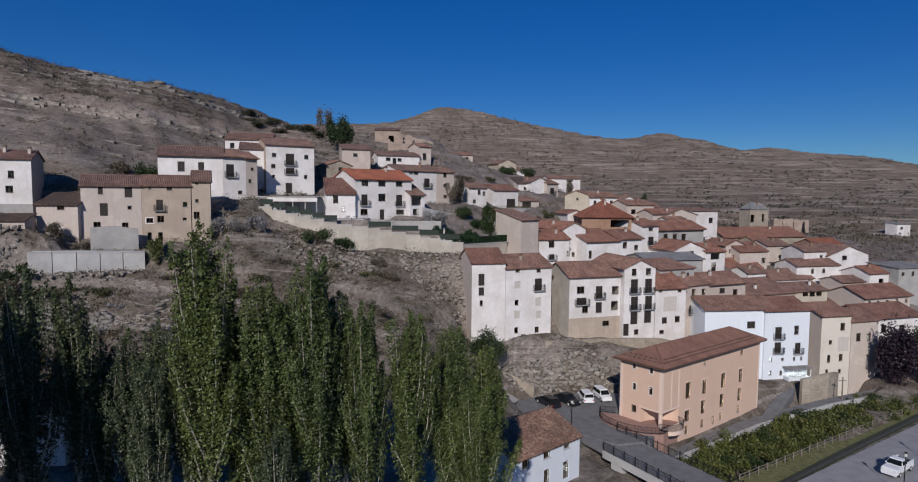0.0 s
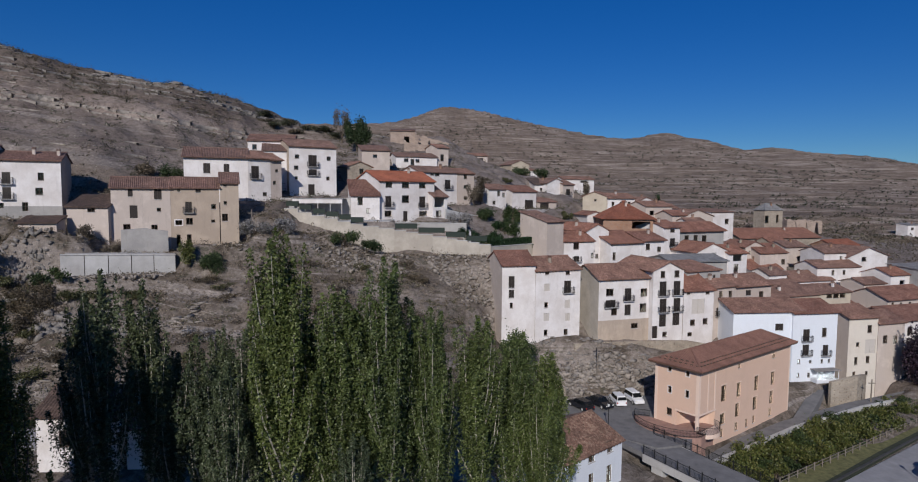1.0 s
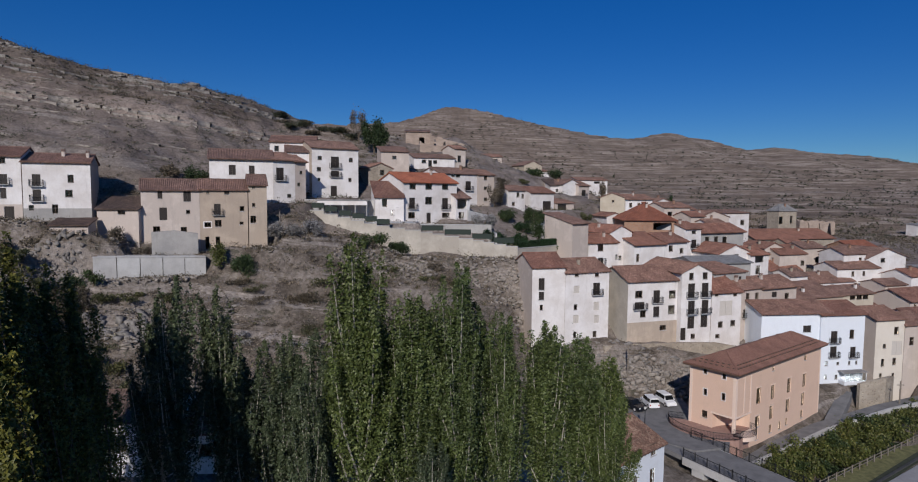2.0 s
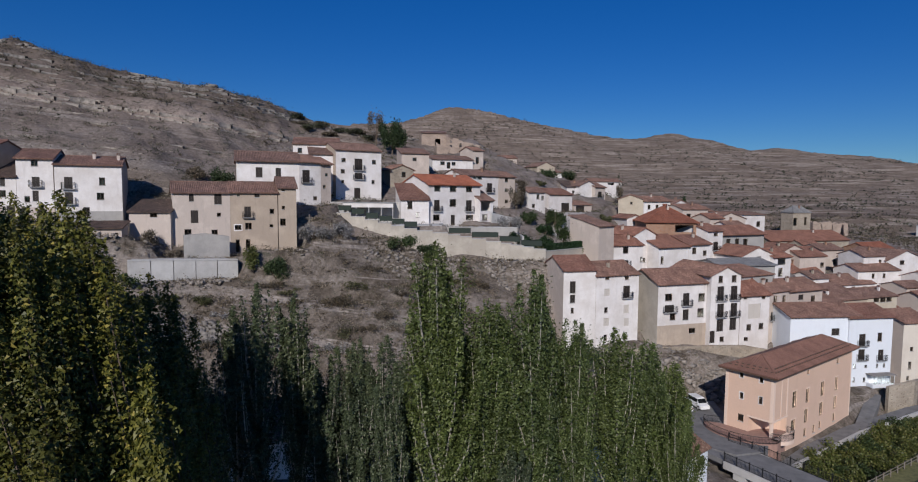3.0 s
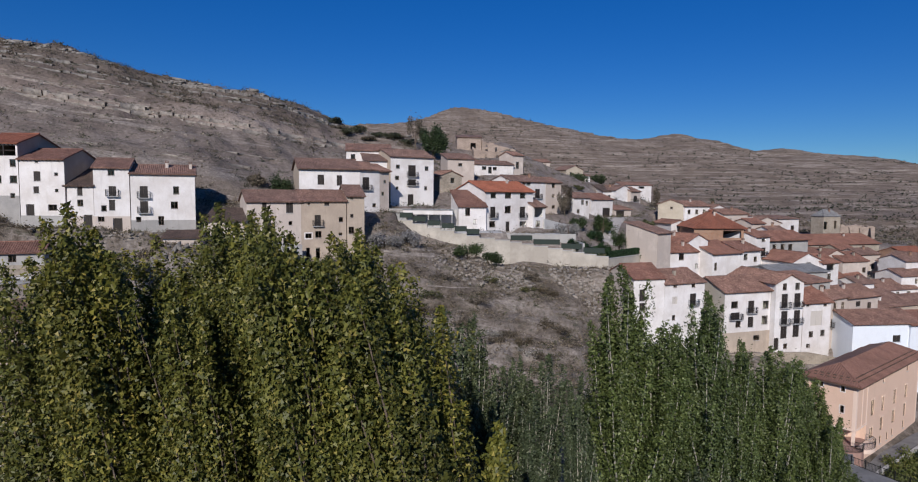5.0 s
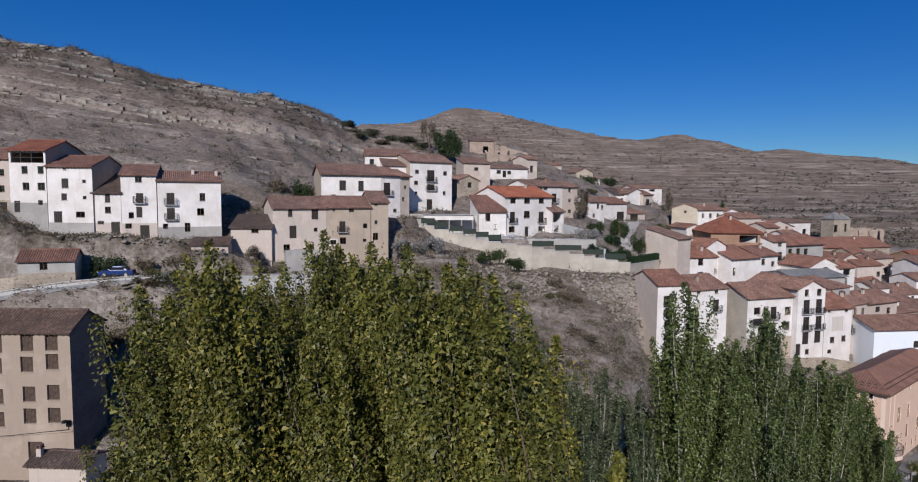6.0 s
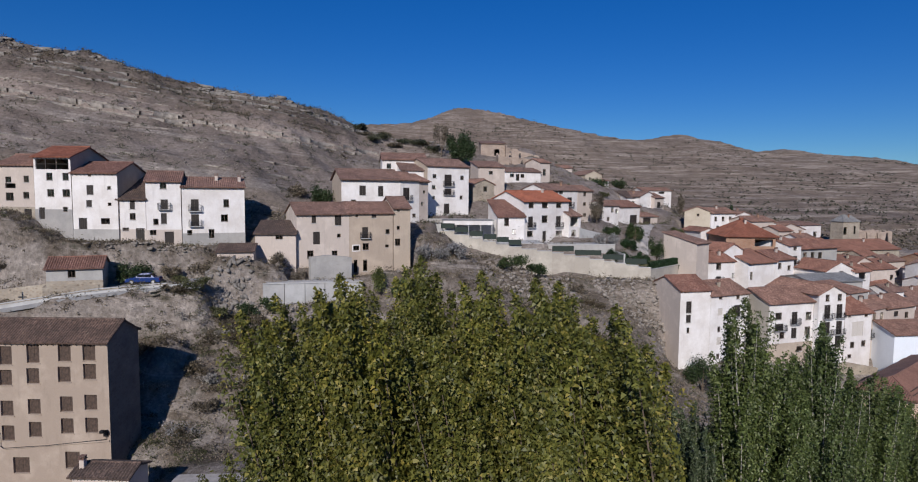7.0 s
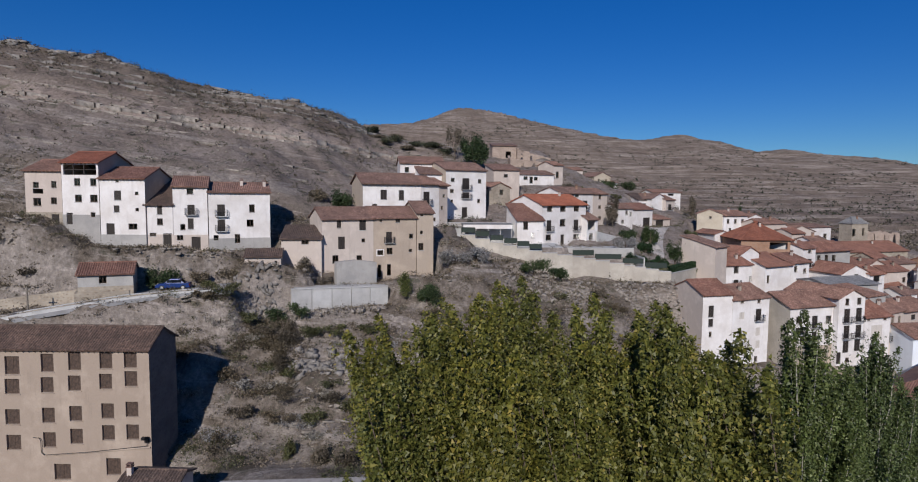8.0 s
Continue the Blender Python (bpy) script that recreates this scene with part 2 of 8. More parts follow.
MAT = {
    "white": plaster("white_limewash", (0.79, 0.755, 0.74), (0.62, 0.57, 0.535), 0.62),
    "bluewhite": plaster("cool_white_paint", (0.75, 0.79, 0.845), (0.68, 0.71, 0.755), 0.25),
    "cream": plaster("cream_render", (0.66, 0.57, 0.505), (0.48, 0.405, 0.355), 0.95),
    "palecream": plaster("pale_cream_render", (0.70, 0.635, 0.55), (0.60, 0.53, 0.45), 0.3),
    "tan": plaster("tan_render", (0.54, 0.44, 0.35), (0.4, 0.325, 0.26), 0.85),
    "beige": plaster("beige_render", (0.485, 0.395, 0.32), (0.34, 0.268, 0.212), 0.9),
    "ochre": plaster("ochre_render", (0.54, 0.47, 0.37), (0.43, 0.36, 0.28), 0.5),
    "grey": plaster("grey_cement_render", (0.42, 0.40, 0.38), (0.30, 0.29, 0.28), 0.6),
    "pink": plaster("salmon_render", (0.68, 0.475, 0.36), (0.62, 0.43, 0.32), 0.25),
    "pinktrim": plaster("pale_salmon_trim", (0.78, 0.6, 0.49), (0.72, 0.54, 0.43), 0.1),
    "concrete": plaster("pale_concrete", (0.52, 0.51, 0.50), (0.38, 0.37, 0.36), 0.6),
    "gardenwall": plaster("weathered_cream_wall", (0.55, 0.50, 0.43), (0.38, 0.34, 0.29), 0.8),
    "stone": masonry("rubble_stone", (0.24, 0.19, 0.145), (0.44, 0.37, 0.29), (0.36, 0.31, 0.25)),
    "ruinstone": masonry("pinkish_ruin_stone", (0.24, 0.175, 0.138), (0.44, 0.335, 0.275), (0.36, 0.285, 0.235), 3.0),
    "brick": masonry("orange_brick", (0.3, 0.15, 0.09), (0.4, 0.22, 0.135), (0.32, 0.21, 0.15), 4.0),
    "brown_tiles": tiles("weathered_brown_tiles", (0.15, 0.087, 0.068), (0.235, 0.135, 0.104), (0.34, 0.22, 0.176)),
    "red_tiles": tiles("newer_red_tiles", (0.25, 0.085, 0.05), (0.32, 0.112, 0.064), (0.36, 0.145, 0.09), 0.6),
    "orange_tiles": tiles("orange_tiles", (0.172, 0.08, 0.057), (0.25, 0.12, 0.086), (0.33, 0.19, 0.145)),
    "dark_tiles": tiles("dark_old_tiles", (0.075, 0.052, 0.043), (0.125, 0.082, 0.064), (0.19, 0.13, 0.104)),
    "pink_tiles": tiles("terracotta_tiles", (0.21, 0.104, 0.076), (0.238, 0.12, 0.088), (0.265, 0.138, 0.102), 0.3),
    "slate": tiles("grey_sheet_roof", (0.20, 0.20, 0.20), (0.25, 0.25, 0.25), (0.30, 0.29, 0.28)),
    "redwood": plain("weathered_red_wood", (0.082, 0.052, 0.038), 0.8, 0, 5, 0.7),
    "wood": plain("brown_wood", (0.03, 0.022, 0.018), 0.7, 0, 14, 0.5),
    "palewood": plain("pale_blind", (0.55, 0.5, 0.45), 0.7, 0, 14, 0.2),
    "greywood": plain("grey_weathered_wood", (0.22, 0.19, 0.16), 0.8, 0, 14, 0.5),
    "frame": plain("dark_window_frame", (0.10, 0.065, 0.045), 0.6, 0, 14, 0.3),
    "iron": plain("black_iron", (0.025, 0.025, 0.027), 0.5, 0.6),
    "glass": glass_pane("window_glass"),
    "bark": plain("pale_poplar_bark", (0.4, 0.37, 0.31), 0.9, 0, 3.0, 0.5),
    "darkbark": plain("dark_bark", (0.12, 0.09, 0.065), 0.9, 0, 3.0, 0.5),
    "green_leaf": leafy("poplar_leaf_green", [(0.0, (0.034, 0.05, 0.013)), (0.45, (0.066, 0.09, 0.024)), (0.85, (0.105, 0.132, 0.039)), (1.0, (0.22, 0.25, 0.115))], 0.1),
    "yellow_leaf": leafy("poplar_leaf_turning", [(0.0, (0.052, 0.058, 0.012)), (0.45, (0.102, 0.106, 0.021)), (0.88, (0.168, 0.158, 0.032)), (1.0, (0.29, 0.235, 0.06))], 0.1),
    # Green poplar leaf again, darker and duller: shade put into the colour.
    "shade_leaf": leafy("poplar_leaf_shaded", [(0.0, (0.034, 0.046, 0.022)), (0.5, (0.058, 0.077, 0.038)), (0.9, (0.092, 0.114, 0.058)), (1.0, (0.22, 0.24, 0.15))], 0.1),
    "bush_leaf": leafy("bush_leaf", [(0.0, (0.022, 0.038, 0.014)), (0.6, (0.045, 0.07, 0.026)), (1.0, (0.085, 0.11, 0.045))], 0.2),
    "bank_leaf": leafy("riverbank_leaf", [(0.0, (0.045, 0.058, 0.014)), (0.6, (0.1, 0.118, 0.03)), (1.0, (0.19, 0.18, 0.065))], 0.2),
    "dry_leaf": leafy("dry_scrub", [(0.0, (0.09, 0.072, 0.05)), (0.6, (0.15, 0.122, 0.09)), (1.0, (0.24, 0.2, 0.15))], 0.15),
    "straw_leaf": leafy("bleached_grass", [(0.0, (0.2, 0.17, 0.12)), (0.6, (0.32, 0.28, 0.2)), (1.0, (0.46, 0.41, 0.3))], 0.2),
    "grass_leaf": leafy("dry_purple_grass", [(0.0, (0.15, 0.122, 0.098)), (0.6, (0.235, 0.195, 0.16)), (1.0, (0.34, 0.29, 0.24))], 0.15),
    "grey_twig": leafy("grey_twigs", [(0.0, (0.14, 0.13, 0.12)), (0.6, (0.26, 0.245, 0.23)), (1.0, (0.38, 0.36, 0.34))], 0.1),
    "brown_leaf": leafy("brown_thorn_leaf", [(0.0, (0.06, 0.048, 0.031)), (0.6, (0.108, 0.086, 0.057)), (1.0, (0.18, 0.146, 0.105))], 0.15),
    "olive_leaf": leafy("dull_olive_leaf", [(0.0, (0.045, 0.05, 0.02)), (0.6, (0.085, 0.088, 0.035)), (1.0, (0.15, 0.14, 0.07))], 0.2),
    "juniper_leaf": leafy("dark_juniper_leaf", [(0.0, (0.025, 0.03, 0.016)), (0.6, (0.048, 0.052, 0.028)), (1.0, (0.08, 0.08, 0.045))], 0.1),
    "ledge": plain("pale_limestone", (0.285, 0.25, 0.218), 0.95, 0, 1.1, 0.55),
    # Mill side wall: rubble pattern, with that side's shade put into the colours.
    "shaded_stone": masonry("stone_with_shade", (0.13, 0.10, 0.085), (0.22, 0.18, 0.15), (0.18, 0.15, 0.13)),
    "terrain": terrain_material(),
    "asphalt": plain("worn_asphalt", (0.17, 0.165, 0.165), 0.92, 0, 0.8, 0.3),
    "paving": plain("pale_paving", (0.36, 0.33, 0.31), 0.9, 0, 1.5, 0.25),
    "lawn": plain("dry_lawn", (0.15, 0.145, 0.055), 0.95, 0, 1.2, 0.5),
    "rock": plain("grey_rock", (0.22, 0.2, 0.183), 0.95, 0, 1.4, 0.5),
    "plum_leaf": leafy("purple_plum_leaf", [(0.0, (0.02, 0.014, 0.022)), (1.0, (0.06, 0.035, 0.05))], 0.15),
    "dark_asphalt": plain("dark_tarmac", (0.05, 0.05, 0.05), 0.9, 0, 0.8, 0.3),
    "car_white": plain("white_car_paint", (0.75, 0.75, 0.76), 0.25, 0, 3, 0.05),
    "car_dark": plain("dark_car_paint", (0.02, 0.022, 0.028), 0.2, 0.2, 3, 0.1),
    "car_blue": plain("blue_car_paint", (0.012, 0.035, 0.15), 0.25, 0.1, 3, 0.1),
    "tyre": plain("black_rubber", (0.02, 0.02, 0.02), 0.85, 0, 5, 0.2),
    "lamp_glass": plain("pale_lens", (0.7, 0.7, 0.66), 0.2, 0, 3, 0.1),
    "red_lens": plain("red_lens", (0.35, 0.02, 0.015), 0.25, 0, 3, 0.1),
    "car_glass": plain("tinted_car_glass", (0.02, 0.024, 0.028), 0.05, 0, 3, 0.1),
    "post": plain("grey_wooden_post", (0.2, 0.17, 0.14), 0.9, 0, 8, 0.4),
    "mottled_tiles": tiles("mottled_old_tiles", (0.13, 0.07, 0.05), (0.24, 0.13, 0.09), (0.36, 0.25, 0.18)),
    "pale_asphalt": plain("pale_asphalt", (0.27, 0.265, 0.27), 0.92, 0, 0.6, 0.2),
    "terracotta_paving": plain("terracotta_paving", (0.33, 0.2, 0.16), 0.9, 0, 2.0, 0.25),
    "dark_lawn": plain("dark_grass", (0.035, 0.042, 0.022), 0.95, 0, 1.2, 0.5),
    "screen": plain("dark_green_screen", (0.022, 0.034, 0.026), 0.8, 0, 9, 0.4),
    "hedge": leafy("clipped_hedge_leaf", [(0.0, (0.012, 0.03, 0.012)), (1.0, (0.03, 0.06, 0.022))], 0.1),
}


# ---- ground ----
# Cross-sections of the valley side: x, then five (y, z) steps from the valley floor upwards.
SECTIONS = [
    (-140, 72, 14, 84, 26, 95, 36, 158, 74.5, 260, 72),
    (-85, 71, 10, 84.5, 24.4, 93, 30.5, 112, 41.5, 168, 61.5),
    (-48, 66, 8.5, 92, 20.5, 97.5, 26.5, 116, 32.5, 185, 53),
    (-15, 62, 6, 96, 18.5, 109.5, 23.5, 126, 28.5, 200, 51),
    (18, 82, 0.4, 95.0, 2.0, 100, 8.8, 122, 17.5, 190, 38),
    (48, 85, -1.5, 101, 0.5, 107, 7, 140, 19, 200, 29),
    (85, 90, -2, 109, 0, 118, 5, 150, 13, 215, 22),
    (220, 110, -4, 190, 9, 260, 16, 330, 24, 430, 30),
]
# Level places: centre, yaw, half length, half width, height, softness.
LEVELS = [
    (17, 89, 15, 8, 4.5, 1.9, 2.0),
    (-55.8, 93.6, 29, 7.2, 2.4, 23.9, 1.0),
    (-54.4, 90.5, 29, 8, 2.2, 21.0, 0.6),
    (-99, 90.6, -4, 6, 3, 34.3, 2),
    (-90.5, 90.2, 0, 4.5, 2.6, 31.6, 2),
    (-81.5, 91.2, 6, 4, 2.2, 30.0, 2),
    (-72, 94, 21, 5, 2.5, 29.2, 2),
    (9, 68, 41, 9, 7, 0.6, 2),
    (-102, 78.0, 13, 6, 3.4, 20.5, 2.0),
    (-92, 80.4, 14, 5, 3.4, 22.4, 2.0),
    (-82, 83.2, 14, 5, 3.4, 23.9, 2.0),
    (-74, 85.3, 13, 4.5, 3.4, 24.6, 1.6),
    (-65.5, 92, 20, 4, 2.5, 28.0, 2),
    (-28, 109.2, -12, 6, 1.2, 26.2, 2),
    (-11, 108.6, -6, 12, 1.6, 22.6, 3),
    (-35, 123.5, 10, 7, 2, 32.3, 1.5),
    (-27, 118.9, 0, 10, 4.9, 28.3, 1.0),
    (-11.6, 122.6, 0, 8.4, 4.6, 27.7, 0.8),
    (-1.6, 117.0, 0, 2.2, 4.2, 24.6, 1.0),
    (3.0, 117.7, 48, 7.0, 3.0, 24.3, 0.8),
    (68, 73, 35, 42, 17, -1.75, 2.5),
    (52, 96.5, 39, 30, 1.6, -1.0, 1.5),
    (-60, 56, 0, 45, 5, 9.3, 5),
    (-86, 52, 0, 20, 11, 6.7, 3),
]


# Yards that the houses cut into the slope: centre, yaw, half length, half width, height.
YARDS = []


def lattice(ix, iy, seed):
    h = np.sin(ix * 127.1 + iy * 311.7 + seed * 74.7) * 43758.5453
    return h - np.floor(h)


def value_noise(x, y, seed=0):
    ix, iy = np.floor(x), np.floor(y)
    fx, fy = x - ix, y - iy
    fx, fy = fx * fx * (3 - 2 * fx), fy * fy * (3 - 2 * fy)
    a, b = lattice(ix, iy, seed), lattice(ix + 1, iy, seed)
    c, d = lattice(ix, iy + 1, seed), lattice(ix + 1, iy + 1, seed)
    return (a * (1 - fx) + b * fx) * (1 - fy) + (c * (1 - fx) + d * fx) * fy - 0.5


def fbm(x, y, octaves=4, seed=0):
    total, amp = 0.0, 1.0
    for k in range(octaves):
        total = total + amp * value_noise(x * 2 ** k + 17 * k, y * 2 ** k - 9 * k, seed + k)
        amp *= 0.5
    return total


def smooth(v, a, b):
    s = np.clip((v - a) / (b - a), 0, 1)
    return s * s * (3 - 2 * s)


def valley_side(x, y):
    """Height of the inhabited valley side, smooth between the cross-sections."""
    rows = []
    for _, *steps in SECTIONS:
        ys, zs = [-400] + steps[0::2] + [1500], [steps[1] - 1.5] + steps[1::2] + [steps[-1] + 60]
        rows.append(np.interp(y, ys, zs))
    xs = [s[0] for s in SECTIONS]
    x = np.clip(x, xs[0], xs[-1] - 1e-6)
    k = np.clip(np.searchsorted(xs, x, side="right") - 1, 0, len(xs) - 2)
    xs, rows = np.array(xs), np.array(rows)
    f = (x - xs[k]) / (xs[k + 1] - xs[k])
    f = f * f * (3 - 2 * f)
    idx = np.arange(x.size)
    return rows[k, idx] * (1 - f) + rows[k + 1, idx] * f


# The far skyline: height of the crest along x.
CREST_X = [-420, -230, -148, -90, -26, 37, 117, 165, 222, 262, 310, 374, 414, 487, 551, 630, 1100]
CREST_Z = [125, 127, 126, 128, 146.5, 141, 124.5, 113, 108, 117, 108, 91, 97, 88, 87, 70, 50]


def far_hills(x, y):
    xx = np.linspace(-420, 1100, 400)
    zz = np.interp(xx, CREST_X, CREST_Z)
    zz = np.convolve(np.pad(zz, 2, mode="edge"), np.ones(5) / 5, mode="valid")
    crest = np.interp(x * 850 / np.maximum(y, 400) * 0.5 + x * 0.5, xx, zz) - 24
    back = np.exp(-((y - 850) / np.where(y < 850, 290, 420)) ** 2)
    return crest * back + 9 * fbm(x / 90, y / 90, 4, 5) * back ** 0.5


def terraced(z, step, sharp=0.72):
    k = np.floor(z / step)
    f = z / step - k
    return (k + smooth(f, sharp, 1.0)) * step


def ground_height(x, y, rough=True):
    x, y = np.atleast_1d(np.asarray(x, float)), np.atleast_1d(np.asarray(y, float))
    near = valley_side(x, y)
    z = near
    fade = smooth(y, 230, 420)
    far = 24 + far_hills(x, y)
    z = z * (1 - fade) + far * fade
    if rough:
        wild = smooth(y, 63, 72) * (1 - 0.8 * smooth(x, 5, 30) * (1 - smooth(y, 190, 240)))
        z = z + wild * (1.6 * fbm(x / 9, y / 9, 4, 1) + 0.9 * fbm(x / 2.4, y / 2.4, 3, 8))
        tilt = np.where(x < 0, 0.145, 0.03) * x
        away = smooth(y, 215, 260)
        warp = (2 + 3 * away) * fbm(x / 45, y / 45, 3, 21) + tilt
        open_hill = smooth(y, 112, 140) * (1 - smooth(x, -40, 0) * (1 - smooth(y, 200, 260)))
        t = terraced(z + warp, 4.5, 0.7) - warp
        t2 = terraced(z + warp, 1.6, 0.6) - warp
        z = z + (0.12 + 0.48 * away) * open_hill * (t - z) + 0.25 * open_hill * (t2 - z) - 0.75 * open_hill * (1 - away)
        lift = np.interp(x, [-160, -150, -136, -125, -110, -95, -80, -66, -50], [1.9, 1.9, -0.9, 0.5, 1.8, 1.8, 2.2, 1.5, 0.6])
        z = z + lift * smooth(y, 125, 152) * (1 - away)
        face = smooth(y, 94.5, 96) * (1 - smooth(y, 101, 103)) * smooth(x, 8, 12) * (1 - smooth(x, 36, 40))
        z = z + face * (1.6 * fbm(x / 3.5, y / 3.5, 4, 31))
        bank = smooth(y, 66, 74) * (1 - smooth(y, 108, 114)) * (1 - smooth(x, -2, 8))
        t3 = terraced(z + 0.5 * warp, 2.2, 0.55) - 0.5 * warp
        z = z + 0.6 * bank * (t3 - z)
        # rocky hump behind the corner of the mill
        z = z + 4.6 * np.exp(-((x + 71.2) / 3.0) ** 2 - ((y - 75.6) / 3.2) ** 2)
    for cx, cy, yaw, hl, hw, h, soft in LEVELS:
        c, s = math.cos(radians(yaw)), math.sin(radians(yaw))
        u, v = (x - cx) * c + (y - cy) * s, -(x - cx) * s + (y - cy) * c
        w = (1 - smooth(np.abs(u), hl, hl + soft)) * (1 - smooth(np.abs(v), hw, hw + soft))
        z = z * (1 - w) + h * w
    for cx, cy, yaw, hl, hw, h in YARDS:
        if x.size == 1 and abs(x[0] - cx) + abs(y[0] - cy) > 30:
            continue
        c, s = math.cos(radians(yaw)), math.sin(radians(yaw))
        u, v = (x - cx) * c + (y - cy) * s, -(x - cx) * s + (y - cy) * c
        w = (1 - smooth(np.abs(u), hl, hl + 2.5)) * (1 - smooth(np.abs(v), hw, hw + 2.0))
        z = z * (1 - w) + np.minimum(z, h) * w
    # river channel beside the lower road
    c, s = math.cos(radians(41)), math.sin(radians(41))
    v = -(x - 40) * s + (y - 82) * c
    u = (x - 40) * c + (y - 82) * s
    z = z - 3.0 * np.exp(-(v / 3.4) ** 2) * smooth(u, -40, -20)
    return z


def ground_at(x, y):
    return float(ground_height(x, y)[0])


def spaced(marks):
    out = []
    for a, b, step in marks:
        out += list(np.arange(a, b, step))
    return np.array(out + [marks[-1][1]])


def grid_mesh(name, xs, ys, height):
    gx, gy = np.meshgrid(xs, ys)
    gz = height(gx.ravel(), gy.ravel())
    co = np.column_stack([gx.ravel(), gy.ravel(), gz])
    nx, ny = len(xs), len(ys)
    i = (np.arange(ny - 1)[:, None] * nx + np.arange(nx - 1)[None, :]).ravel()
    return quads_mesh(name, co, np.column_stack([i, i + 1, i + nx + 1, i + nx]))


def quads_mesh(name, co, faces):
    me = bpy.data.meshes.new(name)
    me.vertices.add(len(co))
    me.vertices.foreach_set("co", np.asarray(co, np.float32).ravel())
    n = faces.shape[1]
    me.loops.add(faces.size)
    me.loops.foreach_set("vertex_index", faces.astype(np.int32).ravel())
    me.polygons.add(len(faces))
    me.polygons.foreach_set("loop_start", np.arange(0, faces.size, n, dtype=np.int32))
    me.update(calc_edges=True)
    return me


# ---- building helpers ----
def part(name, data, material, parent=None, label="", m=None):
    """Links a bmesh or a mesh as one mesh object under a thing or a part."""
    if isinstance(data, bmesh.types.BMesh):
        me = bpy.data.meshes.new(name)
        data.to_mesh(me)
        data.free()
    else:
        me = data
    if not me.materials:
        me.materials.append(MAT[material] if isinstance(material, str) else material)
    ob = new(name, me)
    if parent is not None:
        ob.parent = parent
    if m is not None:
        ob.matrix_local = m
    if label:
        ob["label"] = label
    return ob


def thing(name, m, label, category, group="", kind=""):
    ob = new(name)
    ob.matrix_world = m
    return tagged(ob, label, category, group, kind)


def add_box(bm, x0, y0, z0, x1, y1, z1, bevel=0.0):
    vs = [bm.verts.new(p) for p in ((x0, y0, z0), (x1, y0, z0), (x1, y1, z0), (x0, y1, z0), (x0, y0, z1), (x1, y0, z1), (x1, y1, z1), (x0, y1, z1))]
    fs = [bm.faces.new([vs[i] for i in f]) for f in ((0, 3, 2, 1), (4, 5, 6, 7), (0, 1, 5, 4), (1, 2, 6, 5), (2, 3, 7, 6), (3, 0, 4, 7))]
    if bevel:
        edges = list({e for f in fs for e in f.edges})
        bmesh.ops.bevel(bm, geom=edges, offset=bevel, segments=1, affect="EDGES")


def box(x0, y0, z0, x1, y1, z1, bevel=0.0):
    bm = bmesh.new()
    add_box(bm, x0, y0, z0, x1, y1, z1, bevel)
    return bm


def add_tube(bm, a, b, r0, r1=None, n=6):
    a, b = Vector(a), Vector(b)
    r1 = r0 if r1 is None else r1
    d = (b - a).normalized()
    u = d.orthogonal().normalized()
    v = d.cross(u)
    rings = []
    for p, r in ((a, r0), (b, r1)):
        rings.append([bm.verts.new(p + (u * math.cos(2 * math.pi * k / n) + v * math.sin(2 * math.pi * k / n)) * r) for k in range(n)])
    for k in range(n):
        bm.faces.new((rings[0][k], rings[0][(k + 1) % n], rings[1][(k + 1) % n], rings[1][k]))
    bm.faces.new(rings[0][::-1])
    bm.faces.new(rings[1])


def add_wall(bm, at, along, inward, length, low, high, holes, reveal=0.3):
    """An upright wall face from low to high with rectangular holes (u, v, w, h) that have reveals."""
    at, along, inward = Vector(at), Vector(along), Vector(inward)
    cut_u, cut_v = {0.0, round(length, 3)}, {round(low, 3), round(high, 3)}
    rects = []
    for u, v, w, h in holes:
        r = (max(0.05, u - w / 2), min(length - 0.05, u + w / 2), max(low + 0.02, v - h / 2), min(high - 0.02, v + h / 2))
        r = tuple(round(q, 3) for q in r)
        if r[1] - r[0] > 0.05 and r[3] - r[2] > 0.05:
            rects.append(r)
            cut_u |= {r[0], r[1]}
            cut_v |= {r[2], r[3]}
    us, vs = sorted(cut_u), sorted(cut_v)
    cache = {}

    def vert(u, v, d=0.0):
        key = (round(u, 3), round(v, 3), d)
        if key not in cache:
            cache[key] = bm.verts.new(at + along * u + inward * d + Vector((0, 0, v)))
        return cache[key]

    for a, b in zip(us, us[1:]):
        for c, d in zip(vs, vs[1:]):
            mu, mv = (a + b) / 2, (c + d) / 2
            if any(r[0] < mu < r[1] and r[2] < mv < r[3] for r in rects):
                continue
            bm.faces.new((vert(a, c), vert(b, c), vert(b, d), vert(a, d)))
    for a, b, c, d in rects:
        ring = [(a, c), (b, c), (b, d), (a, d)]
        for (p, q), (r, s) in zip(ring, ring[1:] + ring[:1]):
            bm.faces.new([vert(x, y, t) for x, y, t in ((p, q, 0.0), (p, q, reveal), (r, s, reveal), (r, s, 0.0))])


